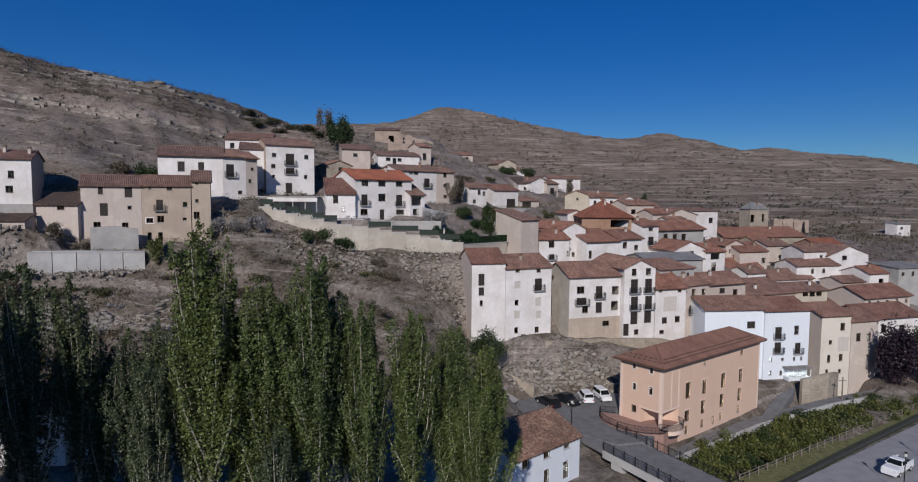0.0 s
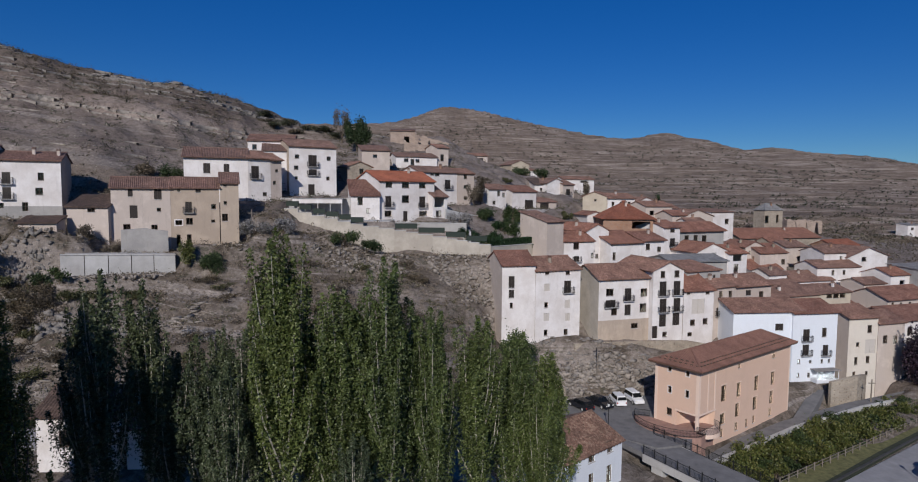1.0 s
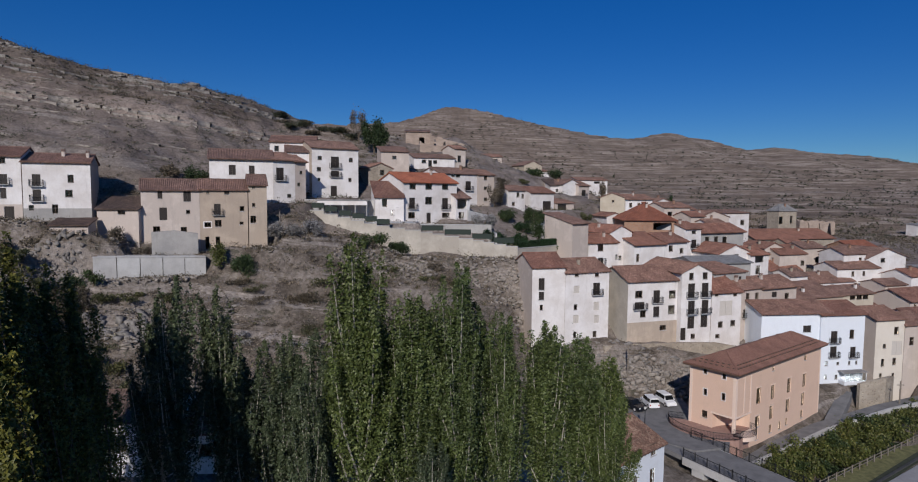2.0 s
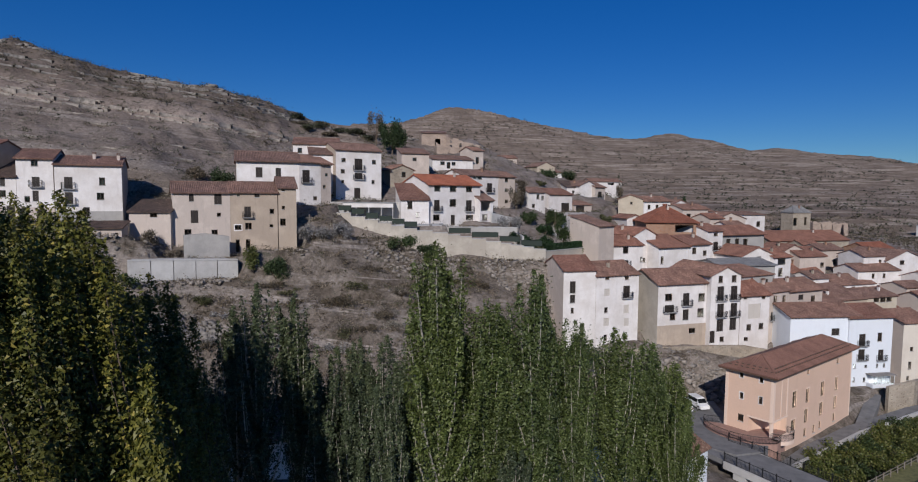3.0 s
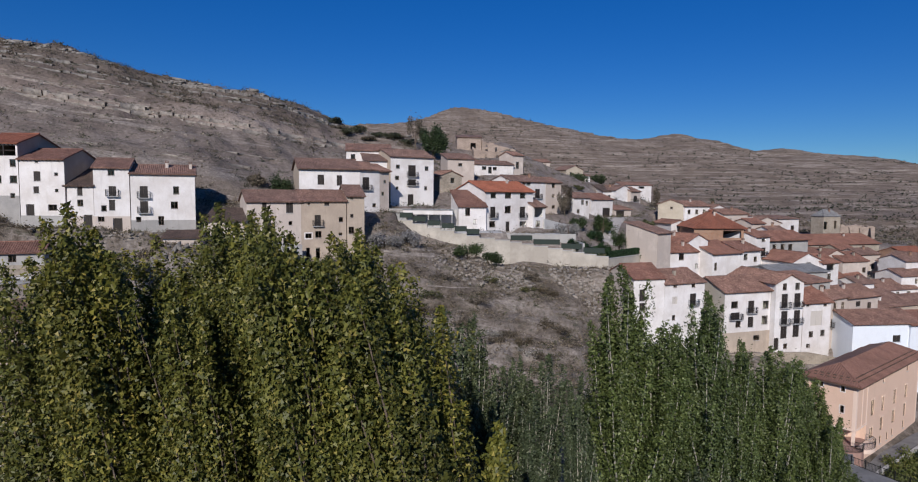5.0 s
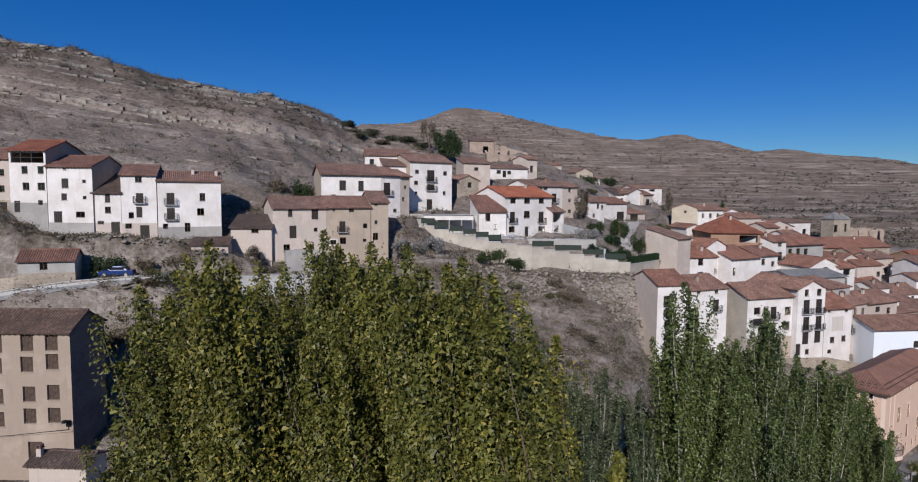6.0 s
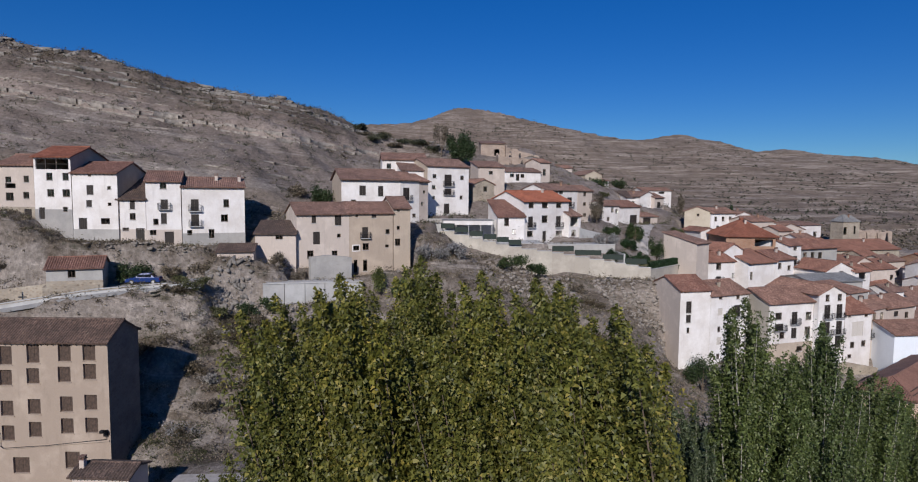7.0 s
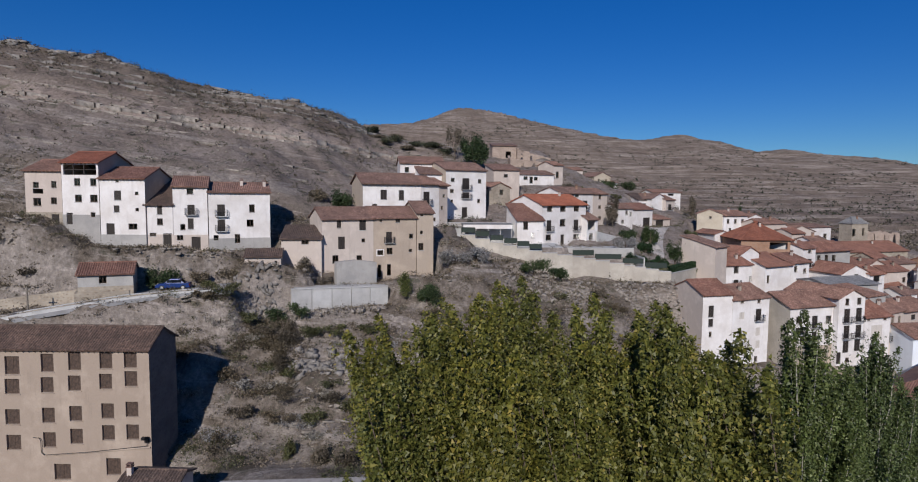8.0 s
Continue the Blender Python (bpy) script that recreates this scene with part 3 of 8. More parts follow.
def slope_mesh(bm, at, along, up, length, run, inset0=0.0, inset1=0.0, rib=0.28, seed=0, thick=0.12):
    """One roof slope of round tiles: ribs run up the slope, clipped by the hips."""
    at, along, up = Vector(at), Vector(along).normalized(), Vector(up)
    n_up = up.normalized()
    normal = along.cross(n_up).normalized()
    if normal.z < 0:
        normal = -normal
    per = 3 if rib < 0.6 else 1
    cols = max(2, int(round(length / rib)) * per)
    rows = max(2, int(run / 1.2))
    top, low = [], []
    for i in range(cols + 1):
        u = length * i / cols
        limit = 1.0
        if inset0 > 0:
            limit = min(limit, u / inset0)
        if inset1 > 0:
            limit = min(limit, (length - u) / inset1)
        crest = 0.0 if i % per == 0 else 0.075
        line, base = [], []
        for j in range(rows + 1):
            s = run * limit * j / rows
            sag = 0.10 * (noise.noise((u * 0.35 + seed, s * 0.5, seed * 1.7))) + 0.03 * noise.noise((u * 2.1, s * 2.1 + seed, 3))
            jag = 0.06 * noise.noise((u * 9 + seed, 0, 0)) if j == 0 else 0
            p = at + along * u + n_up * (s + jag)
            line.append(bm.verts.new(p + normal * (thick + crest + sag)))
        low.append(bm.verts.new(at + along * u - normal * 0.02))
        top.append(line)
    for i in range(cols):
        for j in range(rows):
            try:
                f = bm.faces.new((top[i][j], top[i + 1][j], top[i + 1][j + 1], top[i][j + 1]))
            except ValueError:
                continue
        bm.faces.new((low[i], low[i + 1], top[i + 1][0], top[i][0]))
    # underside
    b0 = bm.verts.new(at + along * min(inset0, length / 2) + n_up * run)
    b1 = bm.verts.new(at + along * (length - min(inset1, length / 2)) + n_up * run)
    bm.faces.new((bm.verts.new(at), b0, b1, bm.verts.new(at + along * length)))
    # side rims
    for col in (top[0], top[-1]):
        foot = [bm.verts.new(v.co - normal * (thick + 0.03)) for v in col]
        for j in range(rows):
            bm.faces.new((col[j], col[j + 1], foot[j + 1], foot[j]))


window_cache = {}


def window_meshes(w, h, kind):
    key = (round(w, 1), round(h, 1), kind)
    if key in window_cache:
        return window_cache[key]
    w, h = key[0], key[1]
    made = {}
    f = 0.07
    if kind in "gdv":
        bm = bmesh.new()
        add_box(bm, -w / 2, 0.10, -h / 2, -w / 2 + f, 0.17, h / 2)
        add_box(bm, w / 2 - f, 0.10, -h / 2, w / 2, 0.17, h / 2)
        add_box(bm, -w / 2 + f, 0.10, h / 2 - f, w / 2 - f, 0.17, h / 2)
        add_box(bm, -w / 2 + f, 0.10, -h / 2, w / 2 - f, 0.17, -h / 2 + f)
        if w > 0.75:
            add_box(bm, -f / 2, 0.11, -h / 2 + f, f / 2, 0.16, h / 2 - f)
        if h > 1.5:
            add_box(bm, -w / 2 + f, 0.115, h * 0.12, -f / 2, 0.155, h * 0.12 + 0.05)
            add_box(bm, f / 2, 0.115, h * 0.12, w / 2 - f, 0.155, h * 0.12 + 0.05)
        made["window_frame"] = (bm, "frame")
        made["pane"] = (box(-w / 2 + 0.02, 0.128, -h / 2 + 0.02, w / 2 - 0.02, 0.14, h / 2 - 0.02), "glass")
    if kind in "sbpm":
        for side in (-1, 1):
            x0, x1 = (-w / 2 + 0.02, -0.01) if side < 0 else (0.01, w / 2 - 0.02)
            bm = bmesh.new()
            n = 3
            cols = [[bm.verts.new((x, 0.25 if kind == "m" else 0.08, -h / 2 + (h - 0.03) * k / n)) for k in range(n + 1)] for x in (x0, x1)]
            fs = [bm.faces.new((cols[0][k], cols[1][k], cols[1][k + 1], cols[0][k + 1])) for k in range(n)]
            bmesh.ops.inset_individual(bm, faces=fs, thickness=min(0.07, w * 0.09), depth=-0.03)
            made["shutter" if side < 0 else "shutter_leaf"] = (bm, {"s": "wood", "b": "wood", "p": "palewood", "m": "redwood"}[kind])
    if kind == "G":
        bm = bmesh.new()
        n = max(3, int(w / 0.3))
        lines = []
        for k in range(n):
            for x in (-w / 2 + w * k / n, -w / 2 + w * (k + 0.9) / n):
                lines.append((x, 0.12))
            for x in (-w / 2 + w * (k + 0.92) / n, -w / 2 + w * (k + 0.98) / n):
                lines.append((x, 0.15))
        lo = [bm.verts.new((x, y, -h / 2)) for x, y in lines]
        hi = [bm.verts.new((x, y, h / 2)) for x, y in lines]
        for k in range(len(lines) - 1):
            bm.faces.new((lo[k], lo[k + 1], hi[k + 1], hi[k]))
        made["door_leaf"] = (bm, "wood")
    out = {}
    for k, (bm, mat) in made.items():
        me = bpy.data.meshes.new(k)
        bm.to_mesh(me)
        bm.free()
        me.materials.append(MAT[mat])
        out[k] = me
    window_cache[key] = out
    return out


def balcony_mesh(w, deep=0.55, rail=0.95):
    bm = bmesh.new()
    add_box(bm, -w / 2, -deep, -0.09, w / 2, 0.0, 0.0, 0.02)
    slab = bm
    bm = bmesh.new()
    for z in (0.08, rail):
        add_box(bm, -w / 2, -deep, z, w / 2, -deep + 0.035, z + 0.035)
        for x in (-w / 2, w / 2 - 0.035):
            add_box(bm, x, -deep + 0.037, z, x + 0.035, -0.005, z + 0.035)
    n = max(4, int(w / 0.13))
    for k in range(n + 1):
        x = -w / 2 + w * k / n
        add_box(bm, x - 0.011, -deep + 0.005, 0.001, x + 0.011, -deep + 0.027, rail)
    for k in range(4):
        y = -deep + deep * (k + 0.5) / 4
        for x in (-w / 2 + 0.005, w / 2 - 0.027):
            add_box(bm, x, y, 0.001, x + 0.022, y + 0.022, rail)
    return slab, bm


def chimney(parent, x, y, z, tall=1.1, wide=0.5, wall="white"):
    bm = box(x - wide / 2, y - wide / 2, z - 0.6, x + wide / 2, y + wide / 2, z + tall, 0.03)
    stack = part("chimney", bm, wall, parent)
    bm = bmesh.new()
    add_box(bm, x - wide / 2 - 0.06, y - wide / 2 - 0.06, z + tall, x + wide / 2 + 0.06, y + wide / 2 + 0.06, z + tall + 0.08, 0.02)
    for dx in (-1, 1):
        for dy in (-1, 1):
            add_box(bm, x + dx * wide * 0.4 - 0.05, y + dy * wide * 0.4 - 0.05, z + tall + 0.081, x + dx * wide * 0.4 + 0.05, y + dy * wide * 0.4 + 0.05, z + tall + 0.28)
    add_box(bm, x - wide / 2 - 0.04, y - wide / 2 - 0.04, z + tall + 0.281, x + wide / 2 + 0.04, y + wide / 2 + 0.04, z + tall + 0.35, 0.02)
    part("chimney_cap", bm, "brown_tiles", stack)
    return stack


house_count = 0


def put_openings(parent, at, along, inward, items, wall):
    """Fills holes (u, v, w, h, kind): g glazed, d dark glazed with a light surround, s shutter, p pale blind, b balcony door, G door, o open."""
    rot = Matrix((along, inward, (0, 0, 1))).transposed().to_4x4()
    for u, v, w, h, kind in items:
        base = Matrix.Translation(Vector(at) + Vector(along) * u + Vector((0, 0, v))) @ rot
        if kind == "d":
            bm = bmesh.new()
            t = min(0.16, 0.2 * w)
            for x0, x1, z0, z1 in ((-w / 2 - t, -w / 2, -h / 2 - t, h / 2 + t), (w / 2, w / 2 + t, -h / 2 - t, h / 2 + t), (-w / 2, w / 2, h / 2, h / 2 + t), (-w / 2, w / 2, -h / 2 - t, -h / 2)):
                add_box(bm, x0, -0.02, z0, x1, 0.06, z1)
            part("window_surround", bm, "white", parent, m=base)
        if kind == "o":
            continue
        first = None
        for name, me in window_meshes(w, h, kind).items():
            if first is None:
                first = part({"window_frame": "window", "shutter": "shutter", "door_leaf": "door"}[name], me, None, parent, m=base)
            elif name == "shutter_leaf":
                part("shutter", me, None, parent, m=base)
            else:
                pane = part(name, me, None, first)
                pane.visible_shadow = False
        if kind in "gsm" and h < 2.0:
            part("window_sill", box(-w / 2 - 0.08, -0.07, -h / 2 - 0.07, w / 2 + 0.08, 0.10, -h / 2 - 0.005), "beige" if kind == "m" else "concrete", first)
        if kind == "b":
            slab, rail = balcony_mesh(w + 0.7)
            slab = part("balcony", slab, "concrete", parent, m=base @ Matrix.Translation((0, 0, -h / 2)))
            part("railing", rail, "iron", slab, "black iron railing")


def house(label, x, y, z, yaw, w, d, h, roof="gable", pitch=22, wall="white", tile="brown_tiles", front=(), left=(), right=(), over=0.4, base="", base_h=1.5, chimneys=(), rib=0.28, name="house", group="village houses", foot=2.5, category="house", side_wall=""):
    """A house: front wall from its left foot (x, y, z) along yaw, w wide, d deep, h to the eaves."""
    global house_count
    house_count += 1
    seed = house_count * 3.1
    m = pose(x, y, z, 0, 0, yaw)
    ob = thing(name, m, label, category, group)
    if y > 90:
        at = m @ Vector((w / 2, -0.5, 0))
        YARDS.append((at.x, at.y, yaw, w / 2 + 0.3, 3.2, z + 0.12))
    corners = [m @ Vector((u, v, 0)) for u in (0, w) for v in (0, d)]
    foot = max(foot, z + 1.5 - min(ground_at(p.x, p.y) for p in corners))
    t = math.tan(radians(pitch))
    X, Y = Vector((1, 0, 0)), Vector((0, 1, 0))
    bm = bmesh.new()
    cut = [(u, v, a, b) for u, v, a, b, _ in front]
    add_wall(bm, (0, 0, 0), X, Y, w, -foot, h, cut)
    back_h = h + d * t if roof == "shed" else h
    sides = bm if not side_wall else bmesh.new()
    add_wall(sides, (w, 0, 0), Y, -X, d, -foot, h, [(u, v, a, b) for u, v, a, b, _ in right])
    add_wall(sides, (0, d, 0), -Y, X, d, -foot, h, [(d - u, v, a, b) for u, v, a, b, _ in left])
    add_wall(sides, (w, d, 0), -X, -Y, w, -foot, back_h, [])
    for gx in (0, w):
        if roof == "gable":
            sides.faces.new([sides.verts.new(p) for p in ((gx, 0, h), (gx, d, h), (gx, d / 2, h + d / 2 * t))])
        if roof == "shed":
            sides.faces.new([sides.verts.new(p) for p in ((gx, 0, h), (gx, d, h), (gx, d, back_h))])
    if roof == "cross":
        for gy, mesh in ((0, bm), (d, sides)):
            mesh.faces.new([mesh.verts.new(p) for p in ((0, gy, h), (w, gy, h), (w / 2, gy, h + w / 2 * t))])
    bmesh.ops.remove_doubles(bm, verts=bm.verts[:], dist=0.002)
    part("wall", bm, wall, ob)
    if side_wall:
        bmesh.ops.remove_doubles(sides, verts=sides.verts[:], dist=0.002)
        part("side_wall", sides, side_wall, ob)
    if base:
        bm = bmesh.new()
        add_wall(bm, (-0.03, -0.03, 0), X, Y, w + 0.06, -foot, base_h, [q for q in cut if q[1] - q[3] / 2 < base_h], 0.05)
        add_wall(bm, (w + 0.03, -0.03, 0), Y, -X, d, -foot, base_h, [], 0.05)
        for p, q, r, s in (((-0.03, -0.03), (w + 0.03, -0.03), (w + 0.03, 0.02), (-0.03, 0.02)),):
            bm.faces.new([bm.verts.new((a, b, base_h)) for a, b in (p, q, r, s)])
        part("plinth", bm, base, ob)
    # roof
    bm = bmesh.new()
    o = over
    ridges = []
    if roof == "gable":
        run = math.hypot(d / 2 + o, (d / 2 + o) * t)
        e = h - o * t
        slope_mesh(bm, (-o * 0.6, -o, e), X, Vector((0, 1, t)), w + o * 1.2, run, rib=rib, seed=seed)
        slope_mesh(bm, (w + o * 0.6, d + o, e), -X, Vector((0, -1, t)), w + o * 1.2, run, rib=0.9, seed=seed + 1)
        ridges.append(((-o * 0.6, d / 2, h + d / 2 * t + 0.14), (w + o * 0.6, d / 2, h + d / 2 * t + 0.14)))
    elif roof == "cross":
        run = math.hypot(w / 2 + o, (w / 2 + o) * t)
        e = h - o * t
        slope_mesh(bm, (-o, d + o * 0.6, e), -Y, Vector((1, 0, t)), d + o * 1.2, run, rib=rib, seed=seed)
        slope_mesh(bm, (w + o, -o * 0.6, e), Y, Vector((-1, 0, t)), d + o * 1.2, run, rib=rib, seed=seed + 1)
        ridges.append(((w / 2, -o * 0.6, h + w / 2 * t + 0.14), (w / 2, d + o * 0.6, h + w / 2 * t + 0.14)))
    elif roof == "shed":
        run = math.hypot(d + 2 * o, (d + 2 * o) * t)
        slope_mesh(bm, (-o * 0.6, -o, h - o * t), X, Vector((0, 1, t)), w + o * 1.2, run, rib=rib, seed=seed)
    elif roof == "hip":
        half = d / 2 + o
        run = math.hypot(half, half * t)
        e = h - o * t
        slope_mesh(bm, (-o, -o, e), X, Vector((0, 1, t)), w + 2 * o, run, half, half, rib=rib, seed=seed)
        slope_mesh(bm, (w + o, d + o, e), -X, Vector((0, -1, t)), w + 2 * o, run, half, half, rib=0.9, seed=seed + 1)
        slope_mesh(bm, (w + o, -o, e), Y, Vector((-1, 0, t)), d + 2 * o, run, half, half, rib=rib, seed=seed + 2)
        slope_mesh(bm, (-o, d + o, e), -Y, Vector((1, 0, t)), d + 2 * o, run, half, half, rib=rib, seed=seed + 3)
        top = h + d / 2 * t + 0.12
        ridges += [((d / 2, d / 2, top), (w - d / 2, d / 2, top)), ((-o, -o, e + 0.1), (d / 2, d / 2, top)), ((w + o, -o, e + 0.1), (w - d / 2, d / 2, top)), ((-o, d + o, e + 0.1), (d / 2, d / 2, top))]
    covering = part("roof", bm, tile, ob)
    for a, b in ridges:
        bm = bmesh.new()
        add_tube(bm, a, b, 0.13, n=7)
        part("ridge_cap", bm, tile, covering)
    if roof in ("gable", "shed", "hip") and h > 3:
        bm = bmesh.new()
        n = int(w / 0.6)
        for k in range(n + 1):
            u = 0.06 + (w - 0.2) * k / n
            add_box(bm, u, -o + 0.05, h - o * t - 0.13, u + 0.09, 0.02, h - o * t - 0.02)
        tagged(part("eave", bm, "frame", ob), kind="stuff")
    put_openings(ob, (0, 0, 0), X, Y, front, wall)
    put_openings(ob, (w, 0, 0), Y, -X, right, wall)
    put_openings(ob, (0, d, 0), -Y, X, [(d - u, v, a, b, k) for u, v, a, b, k in left], wall)
    for cx, cy in chimneys:
        if roof == "gable":
            cz = h + min(cy, d - cy) * t
        elif roof == "cross":
            cz = h + min(cx, w - cx) * t
        else:
            cz = h + min(cy, d - cy, cx, w - cx) * t
        chimney(ob, cx, cy, cz, 0.9, 0.45, ("white", "cream", "cream", "brick", "stone")[len(label) % 5])
    return ob


# ---- upper row on the hillside ----
# Tan gable sides: unpainted brown, and a colour that offsets the blue shade.
house("weathered grey-white house with a broken balcony", -102.2, 93.0, 34.5, -5, 5.7, 8, 6.7, roof="gable", wall="cream", side_wall="tan", tile="brown_tiles", base="stone", base_h=0.5, front=[(1.7, 4.5, 0.9, 0.9, "g"), (4.5, 4.6, 0.8, 1.0, "g"), (4.4, 2.2, 0.9, 1.0, "g"), (2.0, 3.6, 1.6, 0.7, "o"), (1.8, 2.0, 1.2, 1.2, "g"), (4.6, -0.5, 1.2, 1.4, "G")])
house("tall white house with a red roof and open top gallery", -96.3, 92.2, 33.1, -2, 5.5, 9, 9.3, roof="gable", pitch=20, wall="white", side_wall="tan", tile="red_tiles", base="grey", base_h=1.6, front=[(2.75, 8.2, 4.9, 1.5, "o"), (2.3, 6.4, 0.9, 1.1, "g"), (4.7, 6.4, 0.9, 1.1, "g"), (2.4, 4.0, 1.0, 1.1, "g"), (4.7, 4.0, 1.1, 1.1, "g"), (1.0, 1.0, 0.9, 1.7, "G"), (4.5, 1.6, 0.7, 0.7, "d")])
house("white house with a red-brown roof and wooden door", -90.7, 92.0, 29.8, 0, 6.6, 9, 10.3, roof="gable", pitch=20, wall="white", side_wall="tan", tile="orange_tiles", base="grey", base_h=2.0, front=[(2.6, 7.8, 1.0, 1.4, "s"), (5.4, 8.1, 0.5, 0.5, "d"), (2.4, 5.8, 0.8, 1.0, "s"), (5.4, 5.7, 0.5, 0.5, "d"), (2.6, 9.9, 0.5, 0.3, "g"), (1.4, 2.8, 1.2, 1.7, "G"), (4.7, 3.2, 1.3, 0.9, "d")])
house("low white wing with a brown roof", -84.3, 92.3, 30.0, 11, 3.8, 8, 6.3, roof="shed", pitch=24, wall="white", tile="dark_tiles", base="cream", base_h=1.8, front=[(2.0, 5.5, 0.7, 1.4, "s"), (2.0, 3.7, 0.8, 1.0, "g"), (1.0, 1.8, 0.9, 0.5, "g"), (3.0, 0.9, 1.2, 2.1, "G")])
house("white house with stacked wooden balcony doors", -80.5, 93.0, 29.9, 18, 4.8, 8, 9.1, roof="gable", pitch=20, wall="white", tile="brown_tiles", base="cream", base_h=1.8, front=[(2.4, 8.4, 0.9, 0.9, "g"), (2.5, 5.6, 1.0, 1.5, "b"), (2.4, 3.5, 0.8, 1.6, "s"), (1.3, 3.0, 0.7, 0.9, "g"), (0.9, 1.4, 0.9, 0.8, "g"), (3.1, 0.5, 1.3, 2.0, "G")])
house("bright white house with ribbed tile roof and two chimneys", -75.8, 94.5, 29.2, 22, 9.0, 8, 9.0, roof="gable", pitch=19, wall="white", side_wall="tan", tile="brown_tiles", base="grey", base_h=1.9, chimneys=[(5.0, 2.6), (8.4, 2.2)], front=[(1.8, 6.2, 1.1, 1.8, "b"), (1.8, 3.9, 1.1, 1.8, "b"), (6.3, 6.5, 0.8, 1.2, "g"), (6.0, 4.2, 1.0, 1.1, "g"), (1.0, 2.0, 0.7, 0.8, "d"), (4.1, 1.8, 0.8, 1.4, "g")])

host = next(o for o in bpy.data.objects if "open top gallery" in o.get("label", ""))
for u in (1.7, 3.3):
    part("post", box(u, 0.02, 7.46, u + 0.14, 0.16, 8.94), "wood", host)
part("gallery_rail", box(0.32, 0.06, 8.2, 5.18, 0.12, 8.28), "wood", host)
part("gallery_floor", box(0.2, 0.32, 7.2, 5.3, 3.0, 7.4), "greywood", host)

# ---- roadside shed and the old mill ----
house("small stone shed with a red tile roof", -87.9, 81.0, 24.9, 20, 6.5, 5, 2.4, roof="gable", pitch=24, wall="grey", tile="orange_tiles", base="stone", base_h=0.7, name="shed", category="shed", group="sheds", front=[(2.9, 1.6, 0.9, 1.0, "g")])
# The mill's side wall uses the stone that has shade in its colour.
house("tall beige render mill with rows of closed wooden shutters", -94.2, 62.6, 7.0, -1, 24.4, 6, 15.3, roof="gable", pitch=28, wall="beige", side_wall="shaded_stone", tile="dark_tiles", over=0.35, name="old_mill", category="mill", group="", chimneys=[], front=[(10.4, 13.5, 1.5, 1.9, "m"), (10.3, 11.3, 1.5, 1.6, "m"), (10.2, 8.1, 1.5, 1.6, "m"), (10.2, 5.4, 1.5, 1.6, "m"), (14.0, 13.8, 1.3, 1.9, "m"), (13.9, 11.5, 1.3, 1.6, "m"), (13.9, 8.3, 1.3, 1.6, "m"), (13.9, 5.7, 1.3, 1.6, "m"), (16.8, 14.0, 1.3, 1.9, "m"), (16.7, 11.7, 1.3, 1.6, "m"), (16.7, 8.5, 1.3, 1.6, "m"), (16.7, 6.1, 1.3, 1.6, "m"), (20.0, 14.2, 1.3, 1.9, "m"), (19.9, 11.9, 1.3, 1.6, "m"), (20.0, 8.8, 1.3, 1.6, "m"), (20.0, 6.5, 1.3, 1.6, "m"), (22.5, 14.3, 1.3, 1.9, "m"), (22.5, 12.2, 1.3, 1.6, "m"), (22.5, 9.0, 1.3, 1.6, "m"), (22.5, 6.6, 1.3, 1.6, "m"), (15.1, 2.3, 1.7, 1.7, "m"), (20.4, 2.9, 1.5, 1.8, "m"), (7.1, 13.4, 1.3, 1.6, "m"), (6.9, 11.1, 1.4, 1.6, "m"), (6.8, 7.9, 1.4, 1.6, "m"), (6.6, 5.3, 1.4, 1.6, "m"), (4.2, 13.3, 1.3, 1.6, "m"), (4.1, 11.1, 1.3, 1.6, "m"), (3.9, 7.9, 1.4, 1.6, "m"), (3.8, 5.3, 1.4, 1.6, "m"), (1.4, 13.3, 1.3, 1.6, "m"), (1.3, 11.1, 1.3, 1.6, "m"), (1.1, 7.9, 1.3, 1.6, "m"), (1.0, 5.2, 1.4, 1.6, "m")])

# ---- houses above the concrete wall ----
house("small rendered outhouse with a weedy tile roof", -65.0, 95.0, 26.3, 5, 6.1, 5, 4.8, roof="shed", pitch=18, wall="cream", tile="dark_tiles", front=[(3.6, 4.3, 1.1, 0.7, "g")])
house("low whitewashed hut with a mossy roof", -69.0, 90.0, 26.2, 11, 5.1, 3, 2.6, roof="shed", pitch=14, wall="cream", tile="dark_tiles", name="hut", category="hut", group="sheds", front=[(4.4, 1.7, 0.4, 0.5, "g")])
house("peeling cream house with wooden shutters", -59.0, 96.5, 25.5, 26, 8.4, 8, 8.6, roof="gable", pitch=22, wall="cream", tile="brown_tiles", front=[(2.7, 7.8, 0.7, 1.2, "s"), (6.6, 7.6, 1.1, 1.7, "s"), (3.1, 4.8, 1.1, 2.0, "s"), (6.7, 5.1, 0.6, 0.6, "g"), (2.1, 2.2, 1.0, 1.3, "g"), (6.0, 2.2, 0.9, 1.0, "g")])
